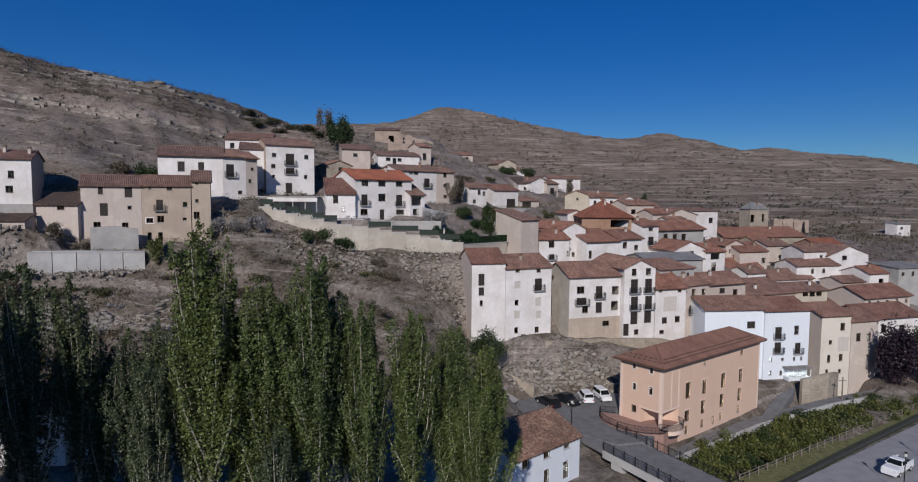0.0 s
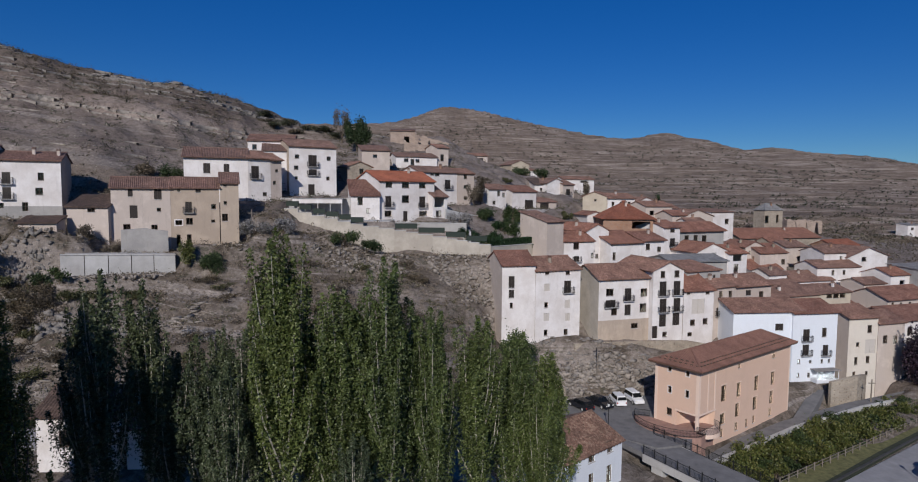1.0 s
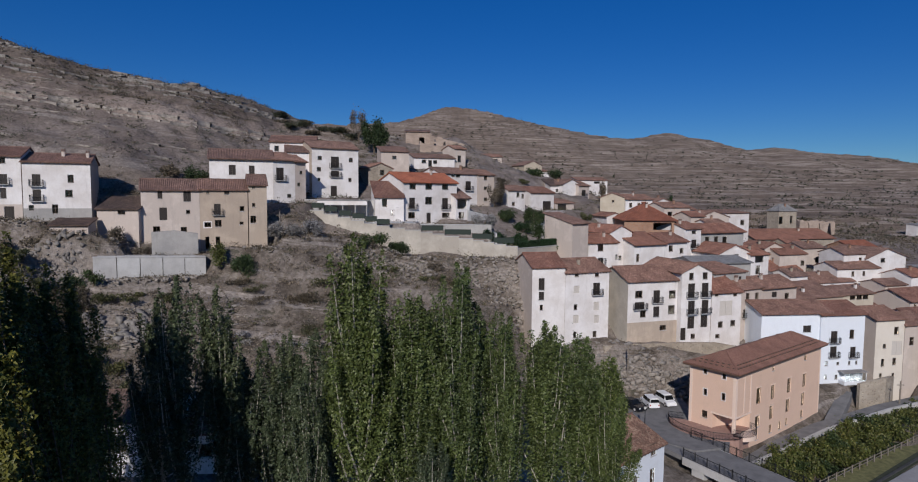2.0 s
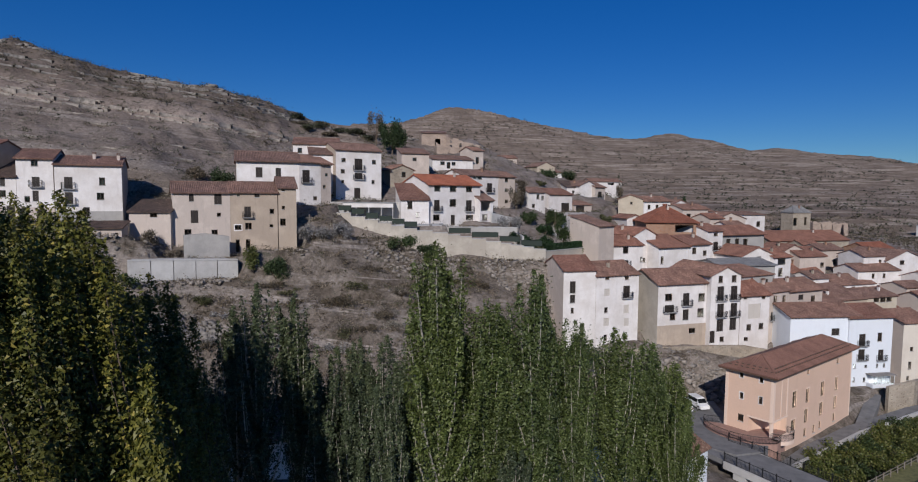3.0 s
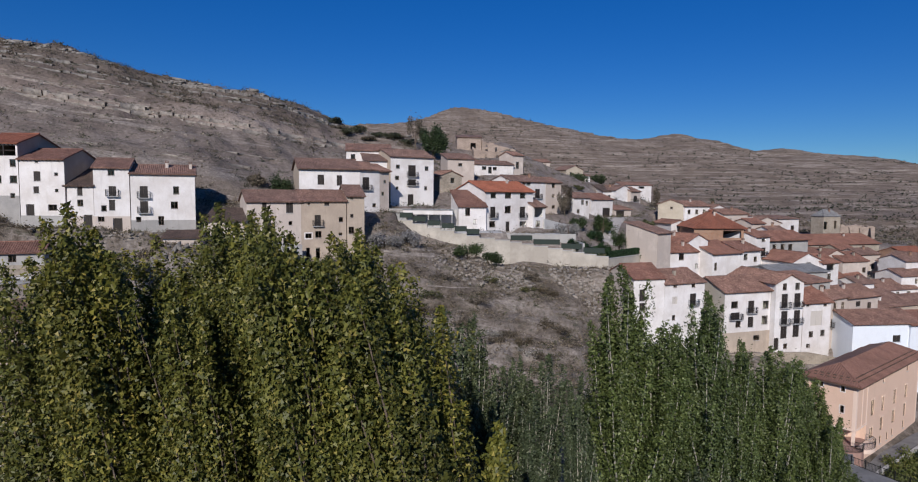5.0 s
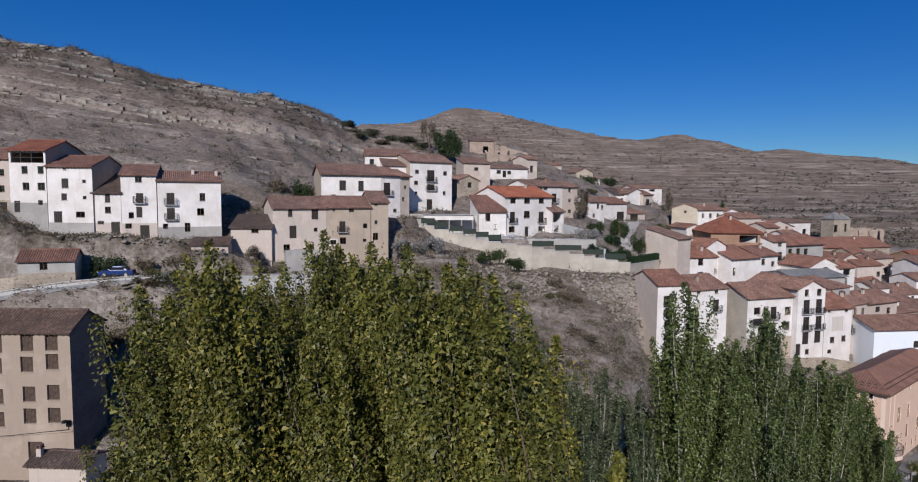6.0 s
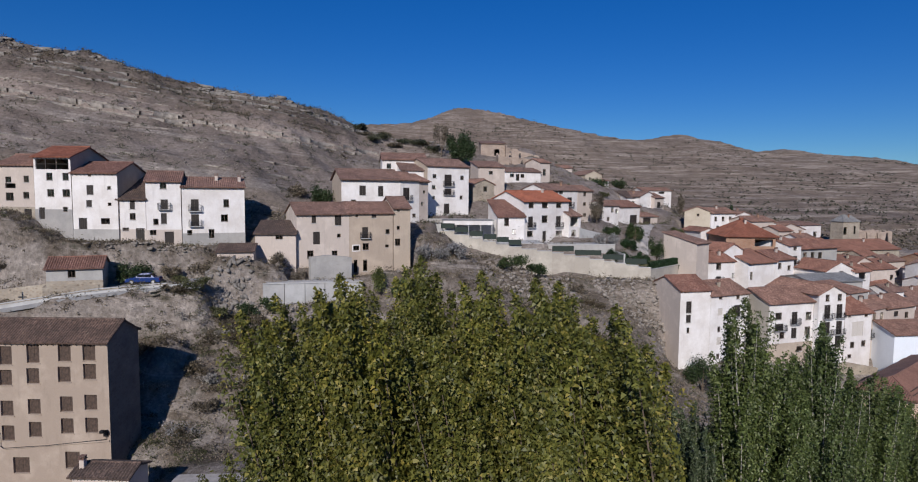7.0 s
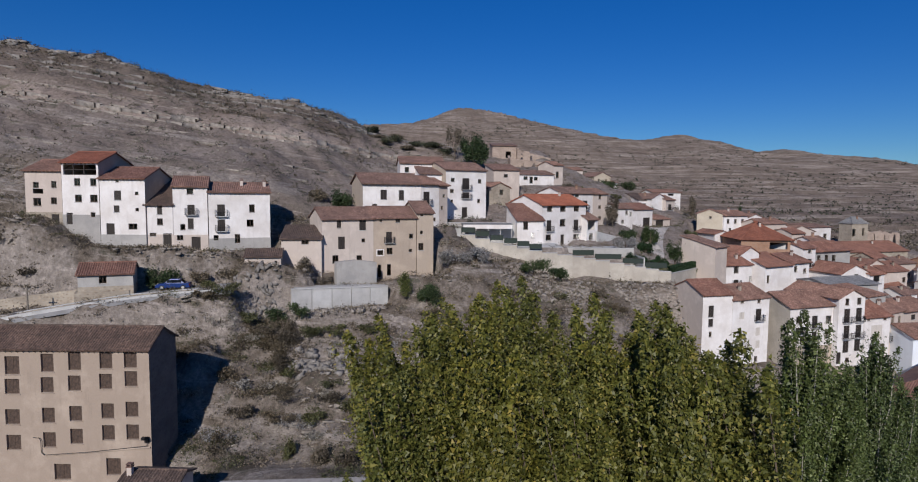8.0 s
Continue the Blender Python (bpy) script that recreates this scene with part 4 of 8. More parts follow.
house("tan rendered house with a small balcony", -51.5, 100.2, 23.9, 22, 7.4, 8, 10.3, roof="gable", pitch=22, wall="tan", tile="brown_tiles", front=[(2.7, 7.1, 1.0, 1.8, "b"), (2.8, 4.8, 1.0, 1.1, "g"), (6.5, 7.2, 0.7, 0.8, "g"), (1.3, 9.8, 0.4, 0.4, "g"), (4.2, 9.8, 0.8, 0.6, "s"), (6.4, 4.8, 0.6, 0.5, "g"), (1.2, 4.6, 1.0, 0.8, "d"), (1.1, 1.6, 0.6, 2.1, "o"), (2.7, 1.7, 0.7, 1.9, "g")])
house("narrow tan tower end with tile roof", -44.5, 103.0, 23.6, 21, 2.9, 8.5, 11.4, roof="gable", pitch=22, wall="tan", tile="brown_tiles", front=[(0.8, 8.1, 0.5, 0.6, "g"), (0.7, 5.7, 0.9, 1.2, "g"), (0.8, 11.0, 0.5, 0.4, "g")])
# Tan sides here too warm the shaded gable by colour.
house("white house with brown shutters and a hipped roof", -54.9, 113.1, 32.4, 20, 11.0, 10, 7.6, roof="gable", pitch=20, wall="white", side_wall="tan", tile="brown_tiles", over=0.6, front=[(3.9, 5.5, 1.2, 1.8, "s"), (7.3, 5.4, 1.0, 1.9, "s"), (2.2, 3.5, 0.9, 0.6, "g")])
house("white corner house with a balcony", -44.5, 116.8, 31.8, 39, 4.4, 9, 8.2, roof="gable", pitch=18, wall="white", tile="brown_tiles", over=0.6, front=[(1.4, 5.5, 1.5, 2.4, "b"), (3.2, 1.4, 0.8, 0.7, "g")])
house("bare stone house end with small windows", -41.1, 119.6, 31.7, 44, 2.3, 8, 8.1, roof="gable", pitch=18, wall="cream", tile="brown_tiles", over=0.6, front=[(0.8, 3.7, 0.6, 0.7, "g"), (1.3, 6.0, 0.6, 0.6, "g")])
house("white village house behind with broken roof line", -49.5, 131.6, 38.1, 9, 9.4, 8, 6.4, roof="gable", pitch=20, wall="white", tile="brown_tiles", front=[(1.4, 5.0, 0.9, 1.1, "g"), (4.8, 5.0, 0.7, 0.9, "g"), (1.6, 2.2, 0.7, 0.9, "g"), (4.5, 2.2, 0.9, 1.2, "g"), (8.0, 2.2, 0.8, 1.2, "g")])
house("lower white lean-to with tile roof", -45.2, 128.0, 38.1, 16, 5.6, 5, 4.1, roof="shed", pitch=20, wall="white", tile="brown_tiles", front=[(1.4, 2.8, 0.9, 1.1, "s")])
# Tan side colour again takes the blue out of the shaded gable.
house("tall white house with iron balconies", -39.8, 127.9, 32.7, 32, 10.2, 9, 10.4, roof="gable", pitch=20, wall="white", side_wall="tan", tile="brown_tiles", front=[(1.7, 8.3, 0.9, 0.8, "g"), (8.5, 8.1, 0.9, 0.9, "g"), (1.5, 6.0, 0.9, 0.8, "g"), (5.0, 7.5, 1.8, 2.4, "b"), (5.0, 5.1, 1.8, 1.3, "b"), (8.3, 3.9, 0.7, 0.8, "g"), (1.5, 3.9, 0.6, 0.6, "g"), (4.7, 1.5, 1.4, 2.2, "G")])
house("small bare stone house with tile roof", -30.0, 140.0, 36.2, 31, 5.9, 6, 3.3, roof="cross", pitch=22, wall="stone", tile="brown_tiles", front=[(3.4, 2.3, 1.0, 1.2, "g")])

# ---- white house in the walled garden and neighbours ----
house("white three-storey house with a bright red roof", -20.6, 122.5, 28.6, 37, 13.2, 10, 7.5, roof="gable", pitch=21, wall="white", tile="red_tiles", over=0.5, chimneys=[(9.5, 4.2)], left=[(5, 5, 0.8, 1, 'g')], front=[(2.2, 6.7, 1.5, 1.2, "g"), (6.1, 6.7, 1.7, 1.3, "g"), (10.2, 6.6, 1.6, 1.1, "g"), (2.1, 3.3, 1.4, 2.2, "b"), (6.1, 3.8, 1.7, 1.5, "g"), (10.2, 3.2, 1.5, 2.3, "b"), (2.0, 0.9, 1.6, 1.2, "g"), (6.1, 0.3, 1.1, 2.1, "G"), (10.4, 0.8, 1.9, 1.0, "g")])
house("white annex with a red lean-to roof", -25.8, 120.0, 28.7, 15, 5.6, 6, 4.4, roof="shed", pitch=26, wall="white", tile="orange_tiles", front=[(1.8, 3.3, 1.0, 1.5, "g"), (3.4, 1.4, 0.8, 1.0, "g")])
house("covered porch with dark openings", -10.2, 128.5, 28.5, 41, 3.8, 5, 4.5, roof="shed", pitch=26, wall="white", tile="brown_tiles", front=[(1.7, 3.2, 2.7, 1.9, "o"), (1.5, 0.9, 1.5, 1.3, "g")])
house("white house with bare stone gable", -13.6, 138.0, 30.8, 38, 10.5, 8, 7.6, chimneys=[(7.6, 2.6)], roof="gable", pitch=18, wall="white", tile="brown_tiles", front=[(4.8, 7.1, 1.3, 0.7, "g"), (7.8, 4.9, 1.6, 2.1, "b"), (3.4, 7.1, 1.0, 0.5, "g")])
house("bare rendered house end with small windows", -5.2, 144.4, 30.8, 34, 4.7, 7, 7.5, roof="gable", pitch=18, wall="cream", tile="brown_tiles", front=[(2.2, 6.8, 0.9, 1.1, "g"), (2.2, 4.4, 0.9, 0.8, "g"), (2.3, 1.8, 1.0, 0.8, "g")])
house("small cream rendered house by the trees", -28.3, 150.0, 40.7, 17, 6.8, 6, 3.2, roof="shed", pitch=14, wall="cream", tile="brown_tiles", front=[(3.2, 1.8, 1.0, 0.8, "g")])
house("low white house below a ruin", -21.4, 163.0, 40.3, 21, 11.4, 7, 3.0, roof="gable", pitch=16, wall="white", tile="brown_tiles", front=[(2.8, 2.0, 1.2, 0.9, "g"), (5.9, 1.9, 1.1, 0.9, "g"), (4.5, 1.5, 1.0, 1.7, "g")])
house("roofed stone house beside the ruin", -10.8, 168.0, 40.5, 34, 3.6, 6, 5.5, roof="gable", pitch=18, wall="cream", tile="brown_tiles", front=[(1.6, 2.8, 1.1, 1.8, "g")])
house("small stone barn with an open front", -3.3, 198.0, 43.4, 15, 7.8, 6, 2.4, roof="gable", pitch=16, wall="cream", tile="brown_tiles", name="barn", category="barn", front=[(2.7, 1.3, 1.4, 0.8, "o"), (5.7, 1.3, 1.4, 0.8, "o")])
house("plain cream gabled store on the open hill", 14.2, 226.0, 40.1, 24, 7.4, 9, 4.4, roof="cross", pitch=22, wall="ochre", tile="brown_tiles", front=[(2.0, 3.0, 0.8, 1.1, "g"), (5.4, 3.0, 0.8, 0.9, "g")])
house("low cream outbuilding beside the store", 20.6, 230.0, 40.2, 16, 3.6, 6, 2.2, roof="shed", pitch=10, wall="white", tile="brown_tiles")
house("white cottage with brown tile roof", 2.3, 150.0, 30.6, 34, 5.4, 6, 4.2, roof="gable", pitch=20, wall="white", tile="brown_tiles", front=[(3.1, 3.1, 0.9, 1.2, "g"), (4.6, 2.8, 0.8, 1.1, "g"), (1.7, 0.9, 0.9, 0.9, "g")])
house("white garage with a wide dark door", 8.9, 160.0, 29.6, 36, 8.4, 8, 4.7, roof="gable", pitch=20, wall="white", tile="orange_tiles", front=[(5.9, 1.3, 3.0, 2.4, "G")])
house("white gabled house with dark roof", 21.0, 182.0, 30.3, 34, 7.1, 8, 6.6, chimneys=[(1.8, 4.0)], roof="cross", pitch=22, wall="white", tile="brown_tiles", front=[(6.1, 4.2, 1.5, 1.7, "g"), (5.2, 1.1, 1.5, 1.1, "g")])
house("white lean-to with dark roof", 17.4, 183.0, 33.6, 14, 4.0, 7, 2.9, roof="shed", pitch=15, wall="white", tile="dark_tiles", front=[(2.1, 1.5, 0.8, 0.9, "s")])
house("old rendered house with gallery", 26.0, 184.0, 30.6, 39, 4.8, 7, 6.0, roof="gable", pitch=20, wall="cream", tile="brown_tiles", front=[(2.3, 3.8, 1.8, 1.8, "b"), (2.3, 1.2, 1.6, 1.2, "g")])
house("low brown garage shed", 16.1, 165.0, 29.5, 29, 6.3, 5, 2.1, roof="shed", pitch=12, wall="cream", tile="brown_tiles", front=[(2.3, 0.9, 2.9, 1.7, "G")])
house("long low roof of a hilltop barn", 30.3, 210.0, 36.9, 19, 12.0, 6, 2.0, roof="gable", pitch=16, wall="white", tile="brown_tiles", front=[(7.9, 1.2, 2.4, 0.7, "o")])

# ---- dense village ----
house("ochre rendered gable house", 28.3, 166.2, 27.0, -24, 6.4, 8, 6.2, roof="cross", pitch=20, wall="ochre", tile="brown_tiles", front=[(3.4, 5.2, 0.6, 0.6, "g")])
house("white house with a row of windows beside the ochre gable", 34.5, 163.6, 27.2, 22, 8.6, 7, 5.6, roof="gable", pitch=18, wall="white", tile="brown_tiles", over=0.5, chimneys=[(4.2, 2.6)], front=[(1.6, 4.0, 0.9, 1.2, "g"), (4.2, 4.0, 0.9, 1.2, "g"), (6.8, 4.0, 0.9, 1.2, "g"), (2.4, 1.6, 0.9, 1.2, "s"), (6.0, 1.6, 0.9, 1.2, "g")])
house("orange brick house under a broad hipped orange roof", 27.6, 139.0, 25.6, -4, 11.0, 12, 2.9, roof="hip", pitch=31, wall="brick", tile="red_tiles", over=0.6, chimneys=[(5.7, 4.1)], front=[(8.4, 1.3, 4.0, 1.6, "o")])
house("whitewashed house with brown eaves", 26.3, 150.0, 25.8, 13, 4.5, 8, 2.9, roof="cross", pitch=18, wall="white", tile="orange_tiles")
house("tan stone house with a sagging roof", 11.7, 116.0, 22.4, 40, 4.7, 7, 6.0, roof="shed", pitch=14, wall="cream", tile="brown_tiles")
house("white house with a brown lean-to roof", 15.6, 120.0, 19.4, 18, 6.6, 8, 5.1, chimneys=[(4.8, 2.4)], roof="gable", pitch=20, wall="white", tile="orange_tiles", front=[(2.7, 4.1, 1.2, 1.3, "g"), (2.8, 1.6, 1.2, 1.1, "b"), (6.4, 2.2, 0.7, 1.0, "g")])
house("white gabled house with red roof", 20.9, 125.0, 19.3, 29, 6.1, 12, 6.9, chimneys=[(1.6, 5.0)], roof="cross", pitch=24, wall="white", tile="orange_tiles", front=[(1.8, 4.3, 0.7, 1.0, "g"), (3.0, 1.7, 0.8, 0.9, "g"), (1.7, 1.8, 0.8, 0.9, "g")])
house("broad white house under a red roof", 25.7, 124.0, 19.4, 28, 8.4, 12, 4.5, roof="gable", pitch=18, wall="white", tile="pink_tiles", over=0.6, front=[(1.0, 1.8, 0.8, 1.6, "g")])
house("white house with dark loggia and red roof", 33.2, 128.0, 19.3, 28, 6.4, 9, 4.9, chimneys=[(4.6, 3.0)], roof="gable", pitch=18, wall="white", tile="orange_tiles", over=0.6, front=[(-1.3, 3.6, 2.1, 2.2, "o"), (1.7, 3.5, 1.2, 1.3, "g"), (4.9, 2.9, 1.1, 1.1, "g")])
house("narrow white house with balcony", 40.3, 136.0, 20.5, 33, 5.5, 8, 6.0, chimneys=[(1.4, 2.6)], roof="gable", pitch=18, wall="white", tile="orange_tiles", front=[(3.1, 2.6, 1.8, 1.9, "b"), (3.0, 5.2, 1.6, 0.7, "g")])
house("long house with a wide red roof", 45.5, 141.0, 20.6, 25, 14.0, 9, 4.9, roof="gable", pitch=20, wall="grey", tile="orange_tiles", over=0.7, front=[(2.3, 3.1, 1.3, 1.5, "g"), (5.1, 3.1, 1.3, 1.5, "g"), (7.8, 3.0, 1.4, 1.5, "g")])
house("low building with a grey sheet roof", 37.2, 121.0, 18.3, 14, 12.4, 9, 2.2, roof="gable", pitch=11, wall="grey", tile="slate", rib=0.9, over=0.5)
house("white house with orange roof and dark loggia", 45.3, 130.0, 16.7, 20, 8.8, 9, 4.9, roof="cross", pitch=22, wall="white", tile="orange_tiles", front=[(4.7, 4.0, 1.3, 1.5, "g")])
house("white wing with shaded loggia", 53.0, 132.0, 16.5, 29, 6.1, 8, 4.7, roof="gable", pitch=20, wall="white", tile="orange_tiles", chimneys=[(2.5, 2.2)], front=[(3.0, 3.8, 3.0, 1.7, "o"), (2.6, 1.4, 1.6, 1.9, "g")])
house("stepped roof house with cream wall", 65.0, 150.0, 16.9, 20, 6.0, 8, 4.3, chimneys=[(1.6, 3.4)], roof="cross", pitch=22, wall="cream", tile="orange_tiles", front=[(1.4, 2.9, 0.9, 0.9, "g"), (4.6, 2.9, 0.7, 0.9, "g")])
house("house with stacked tile roofs", 67.6, 148.0, 14.6, 20, 8.6, 9, 5.3, chimneys=[(6.6, 2.4)], roof="gable", pitch=22, wall="cream", tile="orange_tiles", front=[(7.4, 3.0, 1.2, 1.3, "g")])
house("brown roofed house with timber gallery", 63.2, 146.0, 13.7, 12, 9.7, 8, 2.6, roof="gable", pitch=26, wall="cream", tile="orange_tiles", over=0.7, chimneys=[(4.6, 3.0)], front=[(2.4, 1.9, 3.0, 0.9, "o"), (7.0, 1.8, 2.1, 0.9, "o")])
house("stone parish church nave with a broad tile roof", 81.8, 190.0, 11.6, 15, 30.2, 14, 9.1, roof="gable", pitch=20, wall="stone", side_wall="stone", tile="pink_tiles", over=0.6, name="church", category="church", group="", chimneys=[(21.1, 5.2)], front=[(11.7, 2.5, 1.0, 1.5, "g"), (24.3, 4.3, 1.7, 2.2, "g"), (25.4, 1.8, 1.7, 1.8, "g")])
house("square stone bell tower with a pyramid roof", 95.5, 203.0, 23.3, 22, 8.1, 4.5, 5.8, roof="hip", pitch=42, wall="stone", tile="slate", rib=0.9, over=0.2, name="bell_tower", category="tower", group="", foot=6, chimneys=[(4.3, 1.4)], front=[(1.1, 2.7, 1.7, 2.5, "o"), (5.8, 2.9, 1.1, 2.6, "o")])
house("large white house with a wide gable", 89.8, 150.0, 11.8, 23, 15.2, 12, 7.1, roof="cross", pitch=16, wall="white", tile="brown_tiles", over=0.6, chimneys=[(10.2, 3.3)], front=[(6.3, 6.4, 1.8, 1.1, "g"), (11.7, 2.4, 1.5, 1.1, "g")])
house("white house with long brown roof", 79.2, 144.0, 10.9, 14, 12.2, 7, 6.1, roof="gable", pitch=20, wall="white", tile="brown_tiles", front=[(4.5, 4.8, 0.8, 1.2, "g"), (7.7, 4.8, 0.8, 1.1, "g")])
house("pink-washed house with brown roof", 83.0, 148.0, 15.4, 17, 6.9, 7, 4.7, roof="gable", pitch=20, wall="white", tile="brown_tiles", chimneys=[(4.8, 2.7)], front=[(5.3, 3.3, 0.9, 0.9, "g")])
house("white house with brown roof", 71.7, 140.0, 12.0, 19, 12.2, 8, 2.2, roof="gable", pitch=24, wall="white", tile="brown_tiles", chimneys=[(4.1, 2.7)], front=[(5.5, 1.2, 1.0, 0.9, "g"), (9.1, 1.1, 1.2, 0.9, "g")])
house("ochre house with a row of three attic windows", 68.1, 124.0, 8.6, 20, 8.9, 8, 5.4, roof="gable", pitch=16, wall="ochre", tile="brown_tiles", chimneys=[(6.5, 2.3)], front=[(2.9, 4.8, 1.6, 1.0, "g"), (4.8, 4.7, 1.6, 1.0, "g"), (6.6, 4.7, 1.6, 1.0, "g")])
house("long ochre wall with tile roof", 53.2, 118.0, 9.4, 22, 16.0, 7, 4.5, roof="shed", pitch=16, wall="tan", tile="brown_tiles", chimneys=[(7.7, 2.3)], front=[(7.7, 3.4, 0.9, 1.2, "g"), (13.1, 3.0, 1.9, 0.9, "g")])
house("brown roofed house on the corner", 45.8, 112.0, 12.7, 25, 9.3, 8, 4.4, roof="gable", pitch=20, wall="cream", tile="brown_tiles", over=0.6, chimneys=[(2.9, 2.7)], front=[(3.3, 3.0, 1.4, 1.0, "s"), (6.7, 2.5, 1.2, 1.2, "g")])
house("grey-cream house with balconies", 40.3, 108.5, 8.6, 32, 6.6, 8, 8.7, roof="gable", pitch=18, wall="cream", tile="brown_tiles", chimneys=[(2.4, 2.6)], front=[(2.1, 7.2, 1.1, 1.5, "g"), (4.9, 7.1, 1.1, 1.4, "g"), (4.7, 5.4, 1.1, 1.2, "g"), (2.4, 4.3, 2.9, 1.5, "b")])
house("small house with a roof terrace", 36.1, 110.0, 16.8, 28, 8.6, 7, 3.1, roof="shed", pitch=8, wall="grey", tile="brown_tiles", front=[(1.5, 1.7, 0.8, 0.9, "g"), (7.0, 1.7, 0.7, 1.1, "s")])
house("red roofed house at the village edge", 84.9, 128.0, 8.9, 21, 14.2, 9, 3.3, roof="gable", pitch=22, wall="cream", tile="orange_tiles", over=0.6, front=[(1.6, 2.0, 0.8, 1.2, "g"), (4.2, 2.0, 0.8, 0.9, "s"), (7.0, 2.0, 0.9, 0.9, "s"), (10.0, 2.0, 0.8, 1.2, "g"), (13.0, 2.0, 0.8, 0.9, "g")])
house("low house with red roof", 75.1, 132.0, 7.0, 18, 12.6, 8, 3.1, roof="gable", pitch=22, wall="white", tile="orange_tiles", front=[(1.7, 1.8, 0.9, 1.2, "s"), (4.7, 1.8, 0.9, 1.1, "g"), (10.9, 1.8, 0.9, 1.1, "g")])
house("flat grey rendered building", 100.3, 140.0, 12.9, 16, 10.9, 8, 4.2, roof="shed", pitch=3, wall="grey", tile="slate", rib=0.9, front=[(1.3, 2.8, 0.9, 0.9, "g"), (4.3, 2.8, 0.8, 1.1, "g"), (9.5, 2.8, 0.9, 1.2, "g")])
house("house with orange roof by the river trees", 75.2, 112.0, 5.2, 18, 13.1, 9, 5.8, roof="gable", pitch=20, wall="white", tile="orange_tiles", over=0.6, front=[(4.0, 3.6, 1.4, 1.5, "g"), (8.6, 3.3, 1.4, 1.6, "g")])
house("brown house by the river trees", 70.9, 110.0, 3.9, 18, 6.5, 8, 6.9, roof="gable", pitch=20, wall="cream", tile="brown_tiles", front=[(1.8, 3.9, 1.1, 1.5, "g"), (4.3, 3.7, 1.1, 1.5, "g")])
house("tiny white transformer tower", 187.2, 264.0, 16.6, 21, 8.5, 5, 5.3, roof="shed", pitch=6, wall="white", tile="slate", rib=0.9, name="transformer_tower", category="tower", group="", chimneys=[(4.7, 1.6)], front=[(3.0, 3.6, 1.7, 1.1, "g")])
house("white hillside house with two chimneys", 43.4, 170.0, 29.2, 23, 7.7, 7, 2.5, roof="cross", pitch=18, wall="white", tile="brown_tiles", chimneys=[(4.8, 3.1)])
house("row house with brown roof above the village", 43.4, 160.0, 27.8, 26, 9.1, 7, 3.0, roof="gable", pitch=18, wall="cream", tile="brown_tiles", chimneys=[(5.4, 2.1)], front=[(2.2, 1.2, 1.6, 1.2, "o"), (5.2, 0.9, 1.6, 1.2, "o")])
house("cream gabled house above the village", 58.8, 176.0, 24.4, 21, 11.0, 8, 3.3, roof="cross", pitch=18, wall="cream", tile="brown_tiles", chimneys=[(2.9, 3.1)], front=[(1.3, 2.0, 0.8, 1.2, "g"), (7.0, 2.0, 0.7, 1.2, "s")])
house("white house with roof terrace", 69.2, 182.0, 24.1, 25, 9.4, 7, 4.7, roof="shed", pitch=6, wall="white", tile="brown_tiles", front=[(6.7, 1.9, 1.6, 1.6, "g")])
house("red roofed outhouse by the church", 98.8, 170.0, 17.1, 23, 10.4, 7, 2.9, roof="gable", pitch=22, wall="brick", tile="red_tiles", front=[(1.9, 1.5, 0.8, 0.9, "s"), (5.1, 1.5, 0.9, 0.9, "s")])
house("small white house with a low brown roof", 49.8, 168.0, 27.6, 20, 5.9, 6, 2.5, roof="gable", pitch=18, wall="white", tile="brown_tiles", front=[(2.6, 1.1, 1.0, 1.1, "g")])
house("narrow cream house with red roof", 48.9, 156.0, 24.7, 25, 4.7, 6, 3.9, roof="gable", pitch=20, wall="cream", tile="orange_tiles", front=[(2.2, 2.0, 1.1, 1.2, "g")])
house("whitewashed house with a stepped brown roof", 52.1, 152.0, 23.7, 21, 5.5, 6, 3.1, roof="gable", pitch=20, wall="white", tile="brown_tiles", chimneys=[(2.9, 2.6)], front=[(2.6, 1.4, 1.2, 1.2, "g")])
house("small stone house near the church", 84.7, 176.0, 15.0, 19, 6.1, 7, 5.2, roof="gable", pitch=22, wall="stone", tile="orange_tiles", front=[(2.9, 2.6, 1.2, 1.2, "g")])
house("cream house with brick-red roof below the church", 81.1, 162.0, 15.0, 22, 7.9, 7, 5.3, roof="gable", pitch=20, wall="cream", tile="brown_tiles", chimneys=[(4.5, 2.4)], front=[(5.2, 2.0, 1.4, 1.4, "g")])
house("low cream shed with tile roof", 86.4, 138.0, 10.8, 18, 6.5, 6, 3.2, roof="gable", pitch=18, wall="cream", tile="brown_tiles", front=[(1.7, 1.9, 0.7, 1.2, "g"), (5.1, 1.9, 0.7, 1.1, "g")])
house("white house with shaded gallery at the edge", 93.7, 140.0, 12.2, 21, 8.2, 7, 3.6, roof="gable", pitch=20, wall="white", tile="orange_tiles", chimneys=[(3.4, 2.6)], front=[(4.0, 1.8, 1.8, 1.0, "o")])
house("small brown roofed store above the lane", 65.0, 138.0, 13.0, 22, 5.4, 6, 2.9, roof="gable", pitch=22, wall="white", tile="brown_tiles", chimneys=[(2.3, 1.8)], front=[(2.4, 1.3, 1.0, 0.9, "g")])

